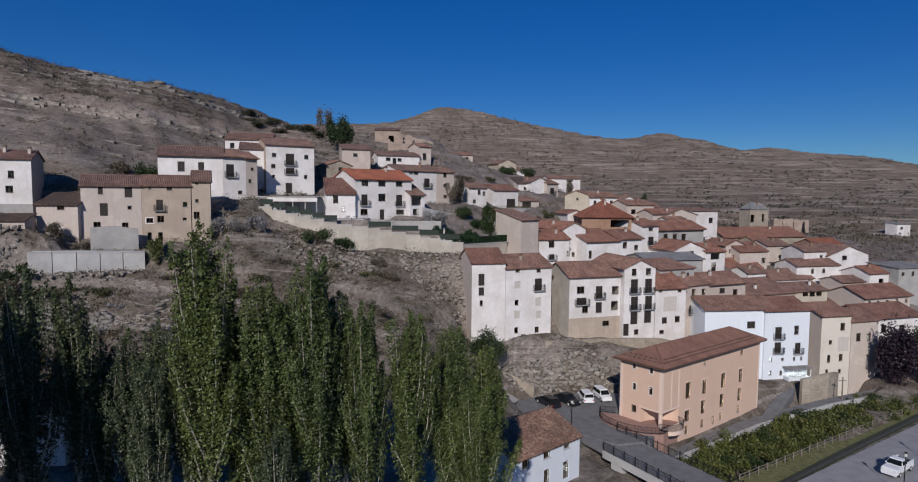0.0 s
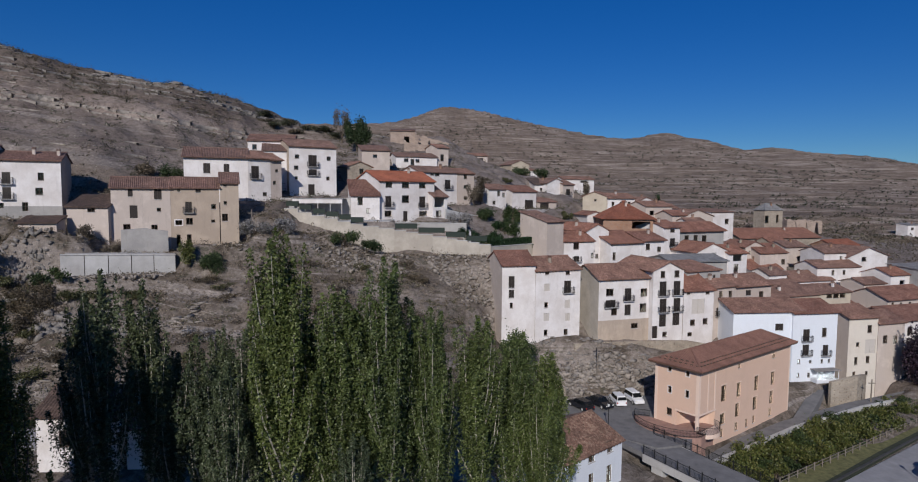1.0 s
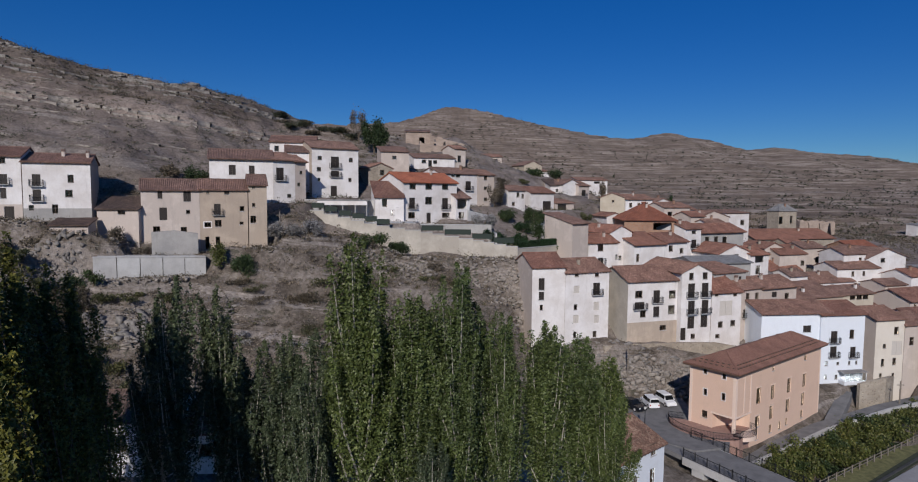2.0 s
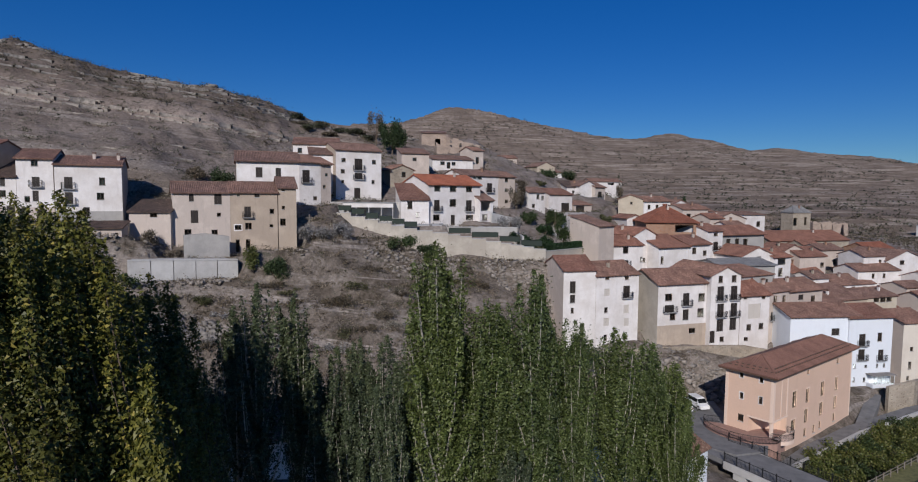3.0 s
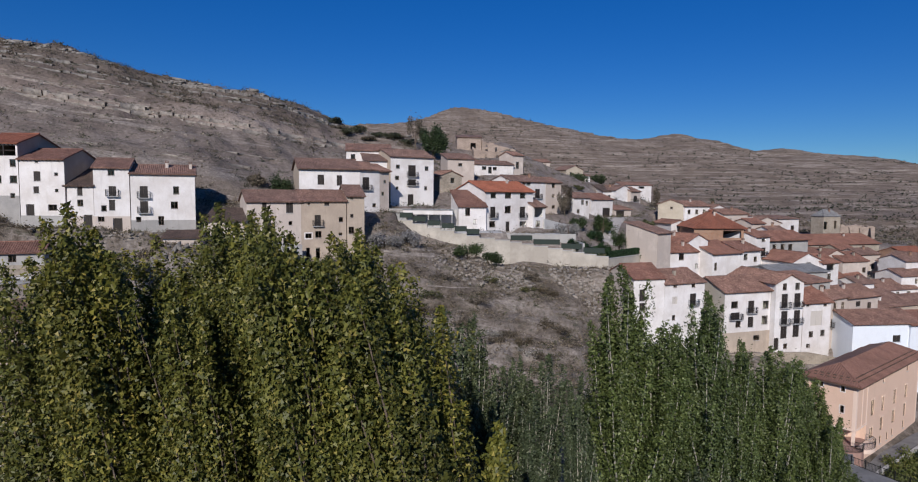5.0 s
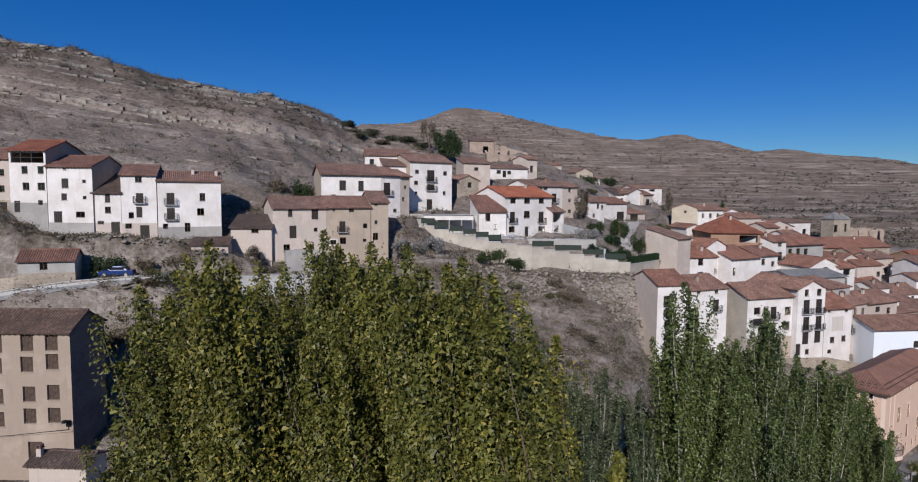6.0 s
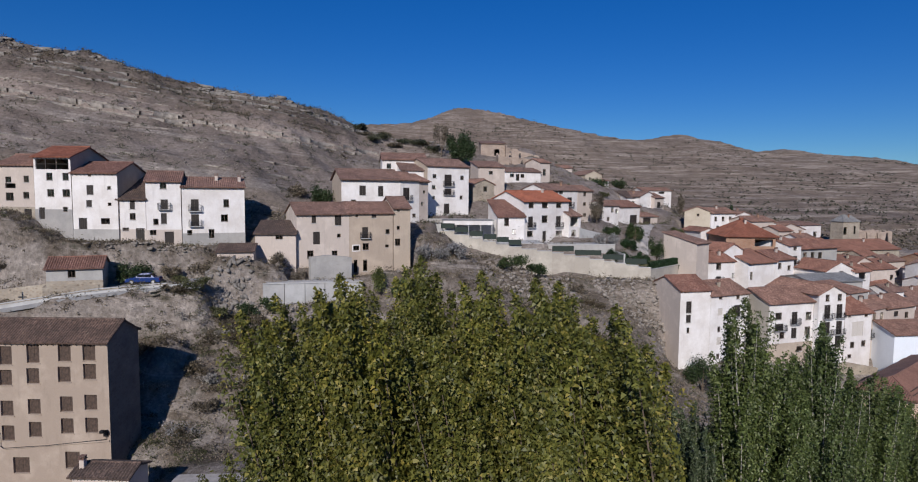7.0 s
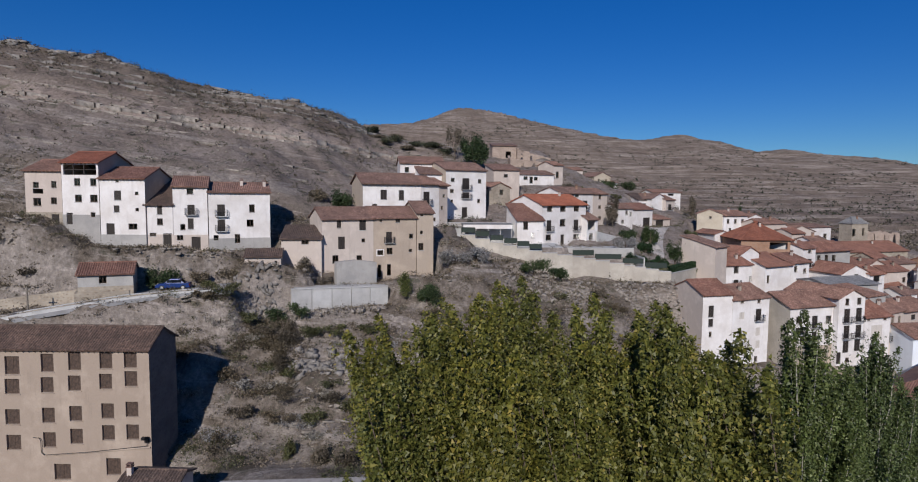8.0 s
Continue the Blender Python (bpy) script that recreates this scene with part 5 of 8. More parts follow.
# ---- tall houses above the car park ----
house("tall white house with small windows", 2.1, 98.0, 9.2, 13, 5.6, 9, 13.0, roof="gable", pitch=22, wall="white", side_wall="cream", tile="orange_tiles", over=0.35, front=[(1.6, 10.3, 1.0, 1.9, "s"), (1.6, 8.4, 0.9, 1.3, "s"), (1.6, 6.5, 0.5, 0.9, "g")])
house("tall white house with pale blinds and one balcony", 7.6, 99.3, 9.9, 24, 8.7, 8.5, 11.3, roof="gable", pitch=22, wall="white", side_wall="cream", tile="brown_tiles", over=0.35, chimneys=[(4, 2.2)], front=[(2.2, 10.9, 0.8, 0.6, "g"), (6.2, 10.7, 0.8, 0.6, "g"), (2.2, 8.5, 1.1, 1.2, "p"), (6.2, 8.4, 1.4, 2.0, "b"), (2.1, 5.6, 0.7, 0.9, "g"), (6.2, 5.5, 1.1, 1.4, "p"), (2.2, 3.6, 1.1, 1.3, "p"), (6.3, 3.3, 1.0, 1.3, "p"), (2.1, 1.0, 0.7, 1.0, "g"), (6.0, 0.8, 0.8, 1.0, "g")])
house("white house with dark balconies on a stone base", 18.3, 101.2, 9.3, 18, 9.7, 9, 10.4, roof="gable", pitch=22, wall="white", side_wall="gardenwall", tile="brown_tiles", over=0.5, base="tan", base_h=3.4, front=[(2.1, 8.1, 1.4, 1.2, "g"), (2.3, 6.2, 1.9, 1.2, "b"), (5.6, 7.6, 1.3, 2.1, "b"), (8.7, 7.8, 1.3, 1.4, "g"), (5.6, 5.0, 1.2, 1.8, "s"), (8.6, 5.2, 1.3, 1.5, "g"), (3.0, 4.9, 1.1, 1.4, "g"), (7.0, 2.2, 1.3, 0.9, "g")])
house("tall narrow white house with three floors of balconies", 27.9, 103.3, 8.6, 18, 6.1, 11, 12.3, roof="cross", pitch=24, wall="white", side_wall="white", tile="brown_tiles", over=0.5, front=[(1.9, 11.6, 0.9, 1.2, "g"), (4.7, 11.6, 1.0, 1.2, "g"), (2.0, 9.2, 1.4, 2.4, "b"), (4.8, 9.2, 1.4, 2.4, "b"), (2.1, 6.3, 1.4, 2.3, "b"), (4.9, 6.3, 1.4, 2.3, "b"), (2.1, 3.7, 1.4, 2.1, "s"), (4.8, 3.8, 1.4, 2.1, "s"), (0.6, 1.8, 1.1, 2.1, "G"), (2.6, 1.3, 0.9, 0.9, "g")])
house("white house with a wooden gallery bay", 33.8, 105.2, 8.6, 17, 6.2, 9, 8.7, roof="gable", pitch=24, wall="white", side_wall="cream", tile="orange_tiles", over=0.5, front=[(1.0, 8.2, 0.7, 0.5, "g"), (4.9, 8.1, 0.8, 0.5, "g"), (3.0, 5.8, 2.6, 2.6, "p"), (2.0, 3.0, 1.0, 1.1, "g"), (4.6, 3.1, 1.0, 1.1, "g"), (1.5, 1.0, 0.9, 0.7, "g")])
house("cool white house with green shutter and balconies", 42.2, 104.5, 1.7, 7, 12.9, 9, 12.1, roof="gable", pitch=18, wall="bluewhite", tile="brown_tiles", over=0.5, right=[], front=[(8.5, 9.3, 1.5, 1.2, "s")])
house("cool white house with iron balconies and glazed porch", 53.0, 105.5, 1.2, 10, 8.7, 9, 12.3, roof="gable", pitch=18, wall="bluewhite", tile="orange_tiles", over=0.5, front=[(2.7, 8.3, 1.3, 2.1, "b"), (6.2, 8.7, 0.9, 1.6, "g"), (2.7, 5.7, 1.3, 1.9, "b"), (6.6, 5.5, 1.1, 1.9, "b"), (1.4, 3.7, 0.6, 0.8, "g"), (3.7, 3.6, 0.5, 0.5, "g"), (6.0, 3.6, 0.4, 0.7, "g"), (7.4, 3.6, 0.4, 0.7, "g"), (1.4, 1.3, 0.5, 0.8, "g"), (3.5, 1.2, 0.5, 0.8, "g")])
house("tall cream house with an enclosed wooden bay", 64.6, 108.5, -2.0, 14, 6.4, 9, 14.1, roof="gable", pitch=18, wall="palecream", side_wall="cream", tile="brown_tiles", over=0.5, left=[(4.5, 10, 0.8, 1, 'g'), (4.5, 7.2, 0.8, 1, 'g'), (4.5, 4.6, 0.8, 1, 'g')], front=[(4.6, 11.9, 1.0, 1.4, "g"), (4.9, 8.7, 2.3, 2.6, "p"), (2.1, 9.2, 0.7, 0.8, "g"), (1.9, 6.2, 0.7, 1.4, "g"), (4.5, 6.3, 0.8, 1.3, "g"), (1.6, 3.9, 0.6, 0.8, "g"), (4.4, 3.8, 0.6, 0.8, "g")])


# ---- the ground sheet, with the yards of the houses ----
xs = spaced([(-2600, -700, 120), (-700, -260, 18), (-260, -150, 4), (-150, 60, 1.0), (60, 130, 1.6), (130, 260, 3.5), (260, 800, 7), (800, 2600, 90)])
ys = spaced([(-1500, -100, 100), (-100, 60, 8), (60, 200, 1.0), (200, 300, 2.8), (300, 1000, 7), (1000, 1500, 40), (1500, 4500, 200)])
ground = new("ground", grid_mesh("ground", xs, ys, ground_height))
ground.data.materials.append(MAT["terrain"])
ground.data.polygons.foreach_set("use_smooth", [True] * len(ground.data.polygons))
tagged(ground, "dry rocky hillside with brown grass and limestone ledges", "ground", kind="structure")


# ---- poplars ----
def leaves_mesh(name, centres, size, rng, up_bias=0.2, blade=False, ways=None):
    """One mesh of small folded deltoid leaves round the given centres; ways: where each one tends to face."""
    n = len(centres)
    nor = rng.normal(size=(n, 3))
    if ways is not None:
        nor = nor * 0.48 + ways
    nor[:, 2] += up_bias
    nor /= np.linalg.norm(nor, axis=1)[:, None]
    ref = rng.normal(size=(n, 3))
    ref[:, 2] -= 0.6
    tip = ref - nor * np.sum(ref * nor, axis=1)[:, None]
    tip /= np.linalg.norm(tip, axis=1)[:, None]
    side = np.cross(nor, tip)
    s = (size * rng.uniform(0.7, 1.3, n))[:, None]
    fold = nor * s * 0.12
    if blade:
        co = np.stack([centres - side * s * 0.4 - tip * s * 0.3, centres + side * s * 0.4 - tip * s * 0.3, centres + tip * s * 0.8], axis=1).reshape(-1, 3)
        i = np.arange(n) * 3
        return quads_mesh(name, co, np.column_stack([i, i + 1, i + 2]))
    co = np.stack([centres - tip * s * 0.45, centres + side * s * 0.46 - tip * s * 0.05 + fold, centres + tip * s * 0.6, centres - side * s * 0.46 - tip * s * 0.05 + fold], axis=1).reshape(-1, 3)
    i = np.arange(n) * 4
    return quads_mesh(name, co, np.column_stack([i, i + 1, i + 2, i + 3]))


def limb_tube(bm, points, r0, r1, n=5):
    for k in range(len(points) - 1):
        a = r0 + (r1 - r0) * k / (len(points) - 1)
        b = r0 + (r1 - r0) * (k + 1) / (len(points) - 1)
        add_tube(bm, points[k], points[k + 1], a, b, n)


def flame(rng, base, tip, rad, n, bow, top_heavy=0.8):
    """Leaf places and outward directions over one flame-shaped plume round a steep limb."""
    f = rng.uniform(0.02, 1.0, n) ** 0.85
    ang = rng.uniform(0, 2 * np.pi, n)
    wave = 1 + 0.22 * np.sin(f * 17 + ang * 2 + rng.uniform(0, 6)) + 0.14 * np.sin(f * 41 + ang * 3 + rng.uniform(0, 6))
    shape = np.sin(np.pi * np.clip(f, 0, 1) ** top_heavy) ** 0.55 * (1.0 - 0.2 * f)
    r = rad * (shape + 0.05) * wave * rng.uniform(0.72, 1.06, n)
    flat = (tip - base) * np.array([1, 1, 0])
    p = base + (tip - base) * f[:, None] + flat * (np.sin(np.pi * f) * bow)[:, None]
    out = np.column_stack([np.cos(ang), np.sin(ang), np.full(n, 0.25)])
    return p + out * np.array([1, 1, 0]) * r[:, None] + rng.normal(0, 0.07, (n, 3)), out


def poplar(seed, tall, spread, leaf, count, label, plumes=13, leaf_size=0.13, girth=(0.3, 0.42), lean=(0.0, 0.0), low=0.1, bare=0.0, head=0.45, core_size=0.25, bark="bark"):
    """A fastigiate poplar: a leaning trunk and steep limbs, each one a dense flame of leaves."""
    rng = np.random.default_rng(seed)
    ob = thing("poplar_tree", Matrix.Identity(4), label, "tree", "poplar grove")
    lean = rng.normal(0, 0.012, 2) + np.array(lean)

    def at(z):
        """The trunk's axis; the top stands over the origin."""
        return np.array([lean[0] * (z - tall) + 0.12 * math.sin(z * 0.35 + seed), lean[1] * (z - tall) + 0.1 * math.cos(z * 0.3 + seed), z])

    bm = bmesh.new()
    limb_tube(bm, [Vector(at(z)) for z in np.linspace(-1.5, tall * 0.9, 11)], tall * 0.0115, 0.03, 7)
    part("trunk", bm, bark, ob)
    axis = [(at(tall * 0.5), at(tall * 0.995), spread * girth[1], 1.3, 0.0)]
    for k in range(plumes):
        ang = 2 * math.pi * (k * 0.382 + rng.uniform(-0.08, 0.08))
        z1 = tall * (0.48 + 0.5 * ((k + rng.uniform(0.1, 0.9)) / plumes) ** 0.42)
        z0 = max(tall * low, z1 - tall * rng.uniform(0.3, 0.44))
        out = spread * rng.uniform(0.35, 1.0) * (1.3 - (1.3 - head) * z1 / tall)
        base = at(z0)
        tip = at(z1) + np.array([out * math.cos(ang), out * math.sin(ang), 0])
        axis.append((base, tip, spread * rng.uniform(*girth), 1.0, 0.12))
        mid = (base + tip) / 2 + np.array([math.cos(ang), math.sin(ang), 0]) * out * 0.2
        bm = bmesh.new()
        limb_tube(bm, [Vector(base), Vector(mid), Vector(base + (tip - base) * 0.93)], 0.075, 0.015, 4)
        part("limb", bm, bark, ob)
    share = count // len(axis)
    skin, ways, inner = [], [], []
    for base, tip, rad, weight, bow in axis:
        p, out = flame(rng, base, tip, rad, int(share * weight), bow)
        skin.append(p)
        ways.append(out)
        # sprigs that stand off the plume and break its outline
        for j in range(5):
            c = base + (tip - base) * rng.uniform(0.25, 0.98) + rng.normal(0, rad * 0.75, 3) * np.array([1, 1, 0.2])
            m = share // 45
            q = c + rng.normal(0, 1, (m, 3)) * np.array([0.1, 0.1, 0.34])
            skin.append(q)
            ways.append(np.tile([0.0, 0.0, 0.4], (m, 1)))
        # larger leaf clusters inside close the plume
        m = share // 6
        p, out = flame(rng, base, tip, rad * 0.55, m, bow)
        inner.append(p)
    p = np.concatenate(skin + inner)
    core = sum(len(q) for q in inner)
    ways = np.concatenate(ways + [np.zeros((core, 3))])
    keep = rng.uniform(size=len(p)) > bare * np.clip(fbm(np.arctan2(p[:, 1] - lean[1] * (p[:, 2] - tall), p[:, 0] - lean[0] * (p[:, 2] - tall)) * 1.6, p[:, 2] * 0.16, 4, seed) * 5 + 0.5, 0, 1)
    sizes = np.concatenate([np.full(len(p) - core, leaf_size), np.full(core, core_size)])
    part("crown", leaves_mesh("crown", p[keep], sizes[keep], rng, 0.2, True, ways[keep]), leaf, ob)
    return ob


def plant(kinds, spots, rng, swing):
    """First use of a kind moves it into place, later ones are copies. spots: x, y, height of the top."""
    used = set()
    for k, (x, y, top) in enumerate(spots):
        tree, tall = kinds[(k * 2 + k // len(kinds)) % len(kinds)]
        g = ground_at(x, y)
        s = (top - g) / tall
        wide = s ** 0.5 * rng.uniform(0.9, 1.12)
        m = pose(x, y, g, 0, 0, rng.uniform(-swing, swing)) @ Matrix.Diagonal((wide, wide, s, 1))
        if id(tree) in used:
            copy_thing(tree, m)
        else:
            used.add(id(tree))
            tree.matrix_world = m


rng = np.random.default_rng(7)
green = [(poplar(11 + k, 26, 5.0, "green_leaf", 39000, "tall green columnar poplar with pale bark", 30, 0.15, (0.11, 0.18), (-0.012, 0.0), 0.04, 0.66, 0.32), 26) for k in range(3)]
plant(green, [(-16.3, 38.6, 31.4), (-13.0, 39.6, 27.6), (-9.9, 40.8, 29.3), (-6.8, 42.4, 27.6), (-3.6, 44.4, 25.2), (-0.5, 46.6, 27.2), (2.2, 48.3, 24.8), (1.2, 44.6, 21.0), (-11.8, 42.8, 26.2), (-8.6, 44.2, 26.6), (-14.8, 42.0, 28.6)], rng, 60)
# Poplars overshadowed by the yellow ones; their leaf colour carries that shade.
shade = [(poplar(31 + k, 26, 3.4, "shade_leaf", 20000, "columnar poplar in the grove, shade put into its leaf colour", 20, 0.18, (0.13, 0.19), (-0.015, 0.0), 0.04, 0.8), 26) for k in range(3)]
plant(shade, [(-27.6, 39.0, 28.6), (-25.4, 40.2, 27.8), (-29.6, 40.6, 26.8), (-21.4, 40.0, 27.3), (-23.4, 43.0, 26.8), (-19.0, 37.4, 27.0), (-17.8, 42.0, 27.2), (-11.4, 37.8, 22.5), (-20.0, 44.0, 27.6), (-31.6, 42.0, 25.6), (-21.9, 44.6, 27.8), (-24.2, 40.8, 27.6), (-26.4, 44.2, 27.6)], rng, 60)
gold = [(poplar(51 + k, 28, 2.6, "yellow_leaf", 46000, "yellowing columnar poplar with small leaves", 26, 0.122, (0.21, 0.31), (-0.155, -0.03), 0.06, 0.6, 0.58, 0.21, "darkbark"), 28) for k in range(4)]
plant(gold, [(-41.4, 20.2, 33.4), (-38.6, 18.8, 35.4), (-35.6, 19.2, 36.0), (-32.6, 18.8, 35.8), (-29.8, 19.4, 34.3), (-28.9, 22.0, 33.2), (-42.2, 25.0, 34.2), (-39.4, 25.6, 35.5), (-36.4, 25.0, 35.8), (-33.6, 25.4, 35.9), (-30.8, 25.0, 34.8), (-29.0, 26.0, 32.4), (-39.8, 31.0, 34.8), (-36.8, 31.0, 34.8), (-33.9, 31.0, 33.9), (-30.0, 30.6, 30.8), (-43.0, 21.6, 30.6), (-40.0, 22.3, 34.7), (-37.1, 22.0, 35.3), (-34.1, 22.0, 35.6), (-31.2, 22.2, 34.9)], rng, 14)
sapling = [(poplar(58, 20, 1.5, "yellow_leaf", 12000, "slim young yellow-green poplar at the edge of the grove", 8, 0.16, (0.26, 0.36), (-0.03, 0.0), 0.1, 0.1), 20)]
plant(sapling, [(-25.4, 20.6, 27.9)], rng, 14)


# ---- salmon riverside building ----
def salmon_building():
    """Long rendered block with a hipped roof, an undercut corner with a column, and a front terrace."""
    w, d, h, low = 26.7, 6.6, 11.85, 5.6
    ob = thing("apartment_block", pose(26.9, 79.8, -1.0, 0, 0, 38.6), "salmon rendered block with hipped terracotta roof beside the river", "building")
    X, Y = Vector((1, 0, 0)), Vector((0, 1, 0))
    front = FRONT_SALMON
    left = LEFT_SALMON
    nu, nv = 4.2, 3.2
    bm = bmesh.new()
    add_wall(bm, (0, 0, 0), X, Y, nu, low, h, [])
    add_wall(bm, (nu, 0, 0), X, Y, w - nu, -3, h, [(q[0] - nu, *q[1:4]) for q in front])
    add_wall(bm, (w, 0, 0), Y, -X, d, -3, h, [])
    add_wall(bm, (w, d, 0), -X, -Y, w, -3, h, [])
    add_wall(bm, (0, d, 0), -Y, X, d - nv, -3, h, [(d - q[0], *q[1:4]) for q in left if q[0] > nv + 0.3])
    add_wall(bm, (0, nv, 0), -Y, X, nv, low, h, [(nv - q[0], *q[1:4]) for q in left if q[0] < nv - 0.3 and q[1] > low + 0.6])
    bmesh.ops.remove_doubles(bm, verts=bm.verts[:], dist=0.002)
    arc = [(nu * math.sin(a), nv * math.cos(a)) for a in np.linspace(0, math.pi / 2, 8)]
    for (a, b), (c, e) in zip(arc, arc[1:]):
        bm.faces.new([bm.verts.new(p) for p in ((a, b, -3), (c, e, -3), (c, e, low), (a, b, low))])
    bm.faces.new([bm.verts.new((a, b, low)) for a, b in arc] + [bm.verts.new((0, 0, low))])
    part("wall", bm, "pink", ob)
    put_openings(ob, (0, 0, 0), X, Y, [q for q in front if q[0] > nu + 0.3], "pink")
    put_openings(ob, (0, d, 0), -Y, X, [(d - q[0], *q[1:]) for q in left if q[0] > nv + 0.3 or (q[0] < nv - 0.3 and q[1] > low + 0.6)], "pink")
    for a, b, c, e, z0, z1 in ((-0.03, -0.03, 0.42, 0.42, low - 0.25, h), (-0.03, d - 0.4, 0.3, d + 0.03, 0, h), (3.9, -0.035, 4.2, 0.02, low, h - 1.2), (2.2, -0.035, 2.42, 0.02, low, h - 1.2), (w - 0.3, -0.03, w + 0.03, 0.3, -1, h)):
        part("pilaster", box(a, b, z0, c, e, z1), "pinktrim", ob)
    part("string_course", box(-0.05, -0.05, low - 0.27, nu + 0.2, 0.015, low - 0.02), "pinktrim", ob)
    part("string_course", box(-0.05, 0.016, low - 0.27, 0.015, nv + 0.2, low - 0.02), "pinktrim", ob)
    part("column", box(0.05, 0.05, 3.3, 0.45, 0.45, low - 0.28, 0.04), "pinktrim", ob)
    for q in front[:13]:
        if q[3] > 1.2:
            part("lintel", box(q[0] - q[2] / 2 - 0.12, -0.06, q[1] + q[3] / 2, q[0] + q[2] / 2 + 0.12, 0.05, q[1] + q[3] / 2 + 0.16), "pinktrim", ob)
    # roof
    t, o = math.tan(radians(24)), 0.75
    half = d / 2 + o
    run, e = math.hypot(half, half * t), h - o * t
    bm = bmesh.new()
    slope_mesh(bm, (-o, -o, e), X, Vector((0, 1, t)), w + 2 * o, run, half, half, rib=0.3, seed=2)
    slope_mesh(bm, (w + o, d + o, e), -X, Vector((0, -1, t)), w + 2 * o, run, half, half, rib=0.9, seed=3)
    slope_mesh(bm, (w + o, -o, e), Y, Vector((-1, 0, t)), d + 2 * o, run, half, half, rib=0.3, seed=4)
    slope_mesh(bm, (-o, d + o, e), -Y, Vector((1, 0, t)), d + 2 * o, run, half, half, rib=0.3, seed=5)
    covering = part("roof", bm, "pink_tiles", ob)
    top = h + d / 2 * t + 0.12
    for a, b in (((half - o, d / 2, top), (w - half + o, d / 2, top)), ((-o, -o, e + 0.1), (half - o, d / 2, top)), ((w + o, -o, e + 0.1), (w - half + o, d / 2, top)), ((-o, d + o, e + 0.1), (half - o, d / 2, top))):
        bm = bmesh.new()
        add_tube(bm, a, b, 0.12, n=7)
        part("ridge_tiles", bm, "pink_tiles", covering)
    # rows of snow guards along the eaves
    guard = bmesh.new()
    add_box(guard, -0.18, -0.05, 0, 0.18, 0.05, 0.16)
    me = bpy.data.meshes.new("snow_guard")
    guard.to_mesh(me)
    guard.free()
    me.materials.append(MAT["frame"])
    for row, back in ((0, 0.75), (1, 1.3)):
        n = int((w + 2 * o - 2 * back) / 0.8)
        for k in range(n):
            u = -o + back + 0.4 + k * 0.8 + row * 0.4
            part("snow_guard", me, None, covering, m=Matrix.Translation((u, -o + back, e + back * t + 0.16)))
        n = int((d + 2 * o - 2 * back) / 0.8)
        for k in range(n):
            v = -o + back + 0.4 + k * 0.8 + row * 0.4
            part("snow_guard", me, None, covering, m=pose(-o + back, v, e + back * t + 0.16, 0, 0, 90))
    part("fascia", box(-o + 0.02, -o + 0.03, e - 0.16, w + o, -o + 0.06, e - 0.02), "frame", ob)
    part("fascia", box(-o + 0.03, -o + 0.061, e - 0.16, -o + 0.06, d + o, e - 0.02), "frame", ob)
    # terrace in front of the gable end
    bm = bmesh.new()
    rim = [(-4.2 * math.cos(a), 3.8 + 5.4 * math.sin(a)) for a in np.linspace(-1.25, 1.3, 15)]
    rim = [(0.0, -1.2)] + rim + [(0.0, d + 0.6)]
    lo = [bm.verts.new((a, b, -2)) for a, b in rim]
    hi = [bm.verts.new((a, b, 3.3)) for a, b in rim]
    bm.faces.new(hi)
    for k in range(len(rim) - 1):
        bm.faces.new((lo[k + 1], lo[k], hi[k], hi[k + 1]))
    terrace = part("terrace", bm, "terracotta_paving", ob)
    bm = bmesh.new()
    for k in range(len(rim) - 1):
        for z in (3.45, 4.2):
            add_tube(bm, (*rim[k], z), (*rim[k + 1], z), 0.035, n=5)
        a, b = Vector((*rim[k], 0)), Vector((*rim[k + 1], 0))
        n = max(2, int((b - a).length / 0.16))
        for j in range(n):
            p = a.lerp(b, j / n)
            add_tube(bm, (p.x, p.y, 3.3), (p.x, p.y, 4.2), 0.014, n=4)
    part("railing", bm, "iron", terrace, "black iron railing round the terrace")
    bm = bmesh.new()
    arc = [(1.6 + 2.2 * math.cos(a), -0.2 + 1.7 * math.sin(a)) for a in np.linspace(math.pi, 2 * math.pi, 12)]
    lo = [bm.verts.new((a, b, 2.75)) for a, b in arc]
    hi = [bm.verts.new((a, b, 3.3)) for a, b in arc]
    bm.faces.new(hi)
    bm.faces.new(lo[::-1])
    for k in range(len(arc) - 1):
        bm.faces.new((lo[k + 1], lo[k], hi[k], hi[k + 1]))
    part("porch_base", box(0.05, 0.05, -3, nu - 0.01, nv - 0.01, 3.28), "terracotta_paving", ob)
    balcony = part("corner_balcony", bm, "pinktrim", ob)
    bm = bmesh.new()
    for k in range(len(arc) - 1):
        add_tube(bm, (*arc[k], 4.2), (*arc[k + 1], 4.2), 0.035, n=5)
        a, b = Vector((*arc[k], 0)), Vector((*arc[k + 1], 0))
        for j in range(4):
            p = a.lerp(b, j / 4)
            add_tube(bm, (p.x, p.y, 3.3), (p.x, p.y, 4.2), 0.014, n=4)
    part("railing", bm, "iron", balcony, "black iron railing")


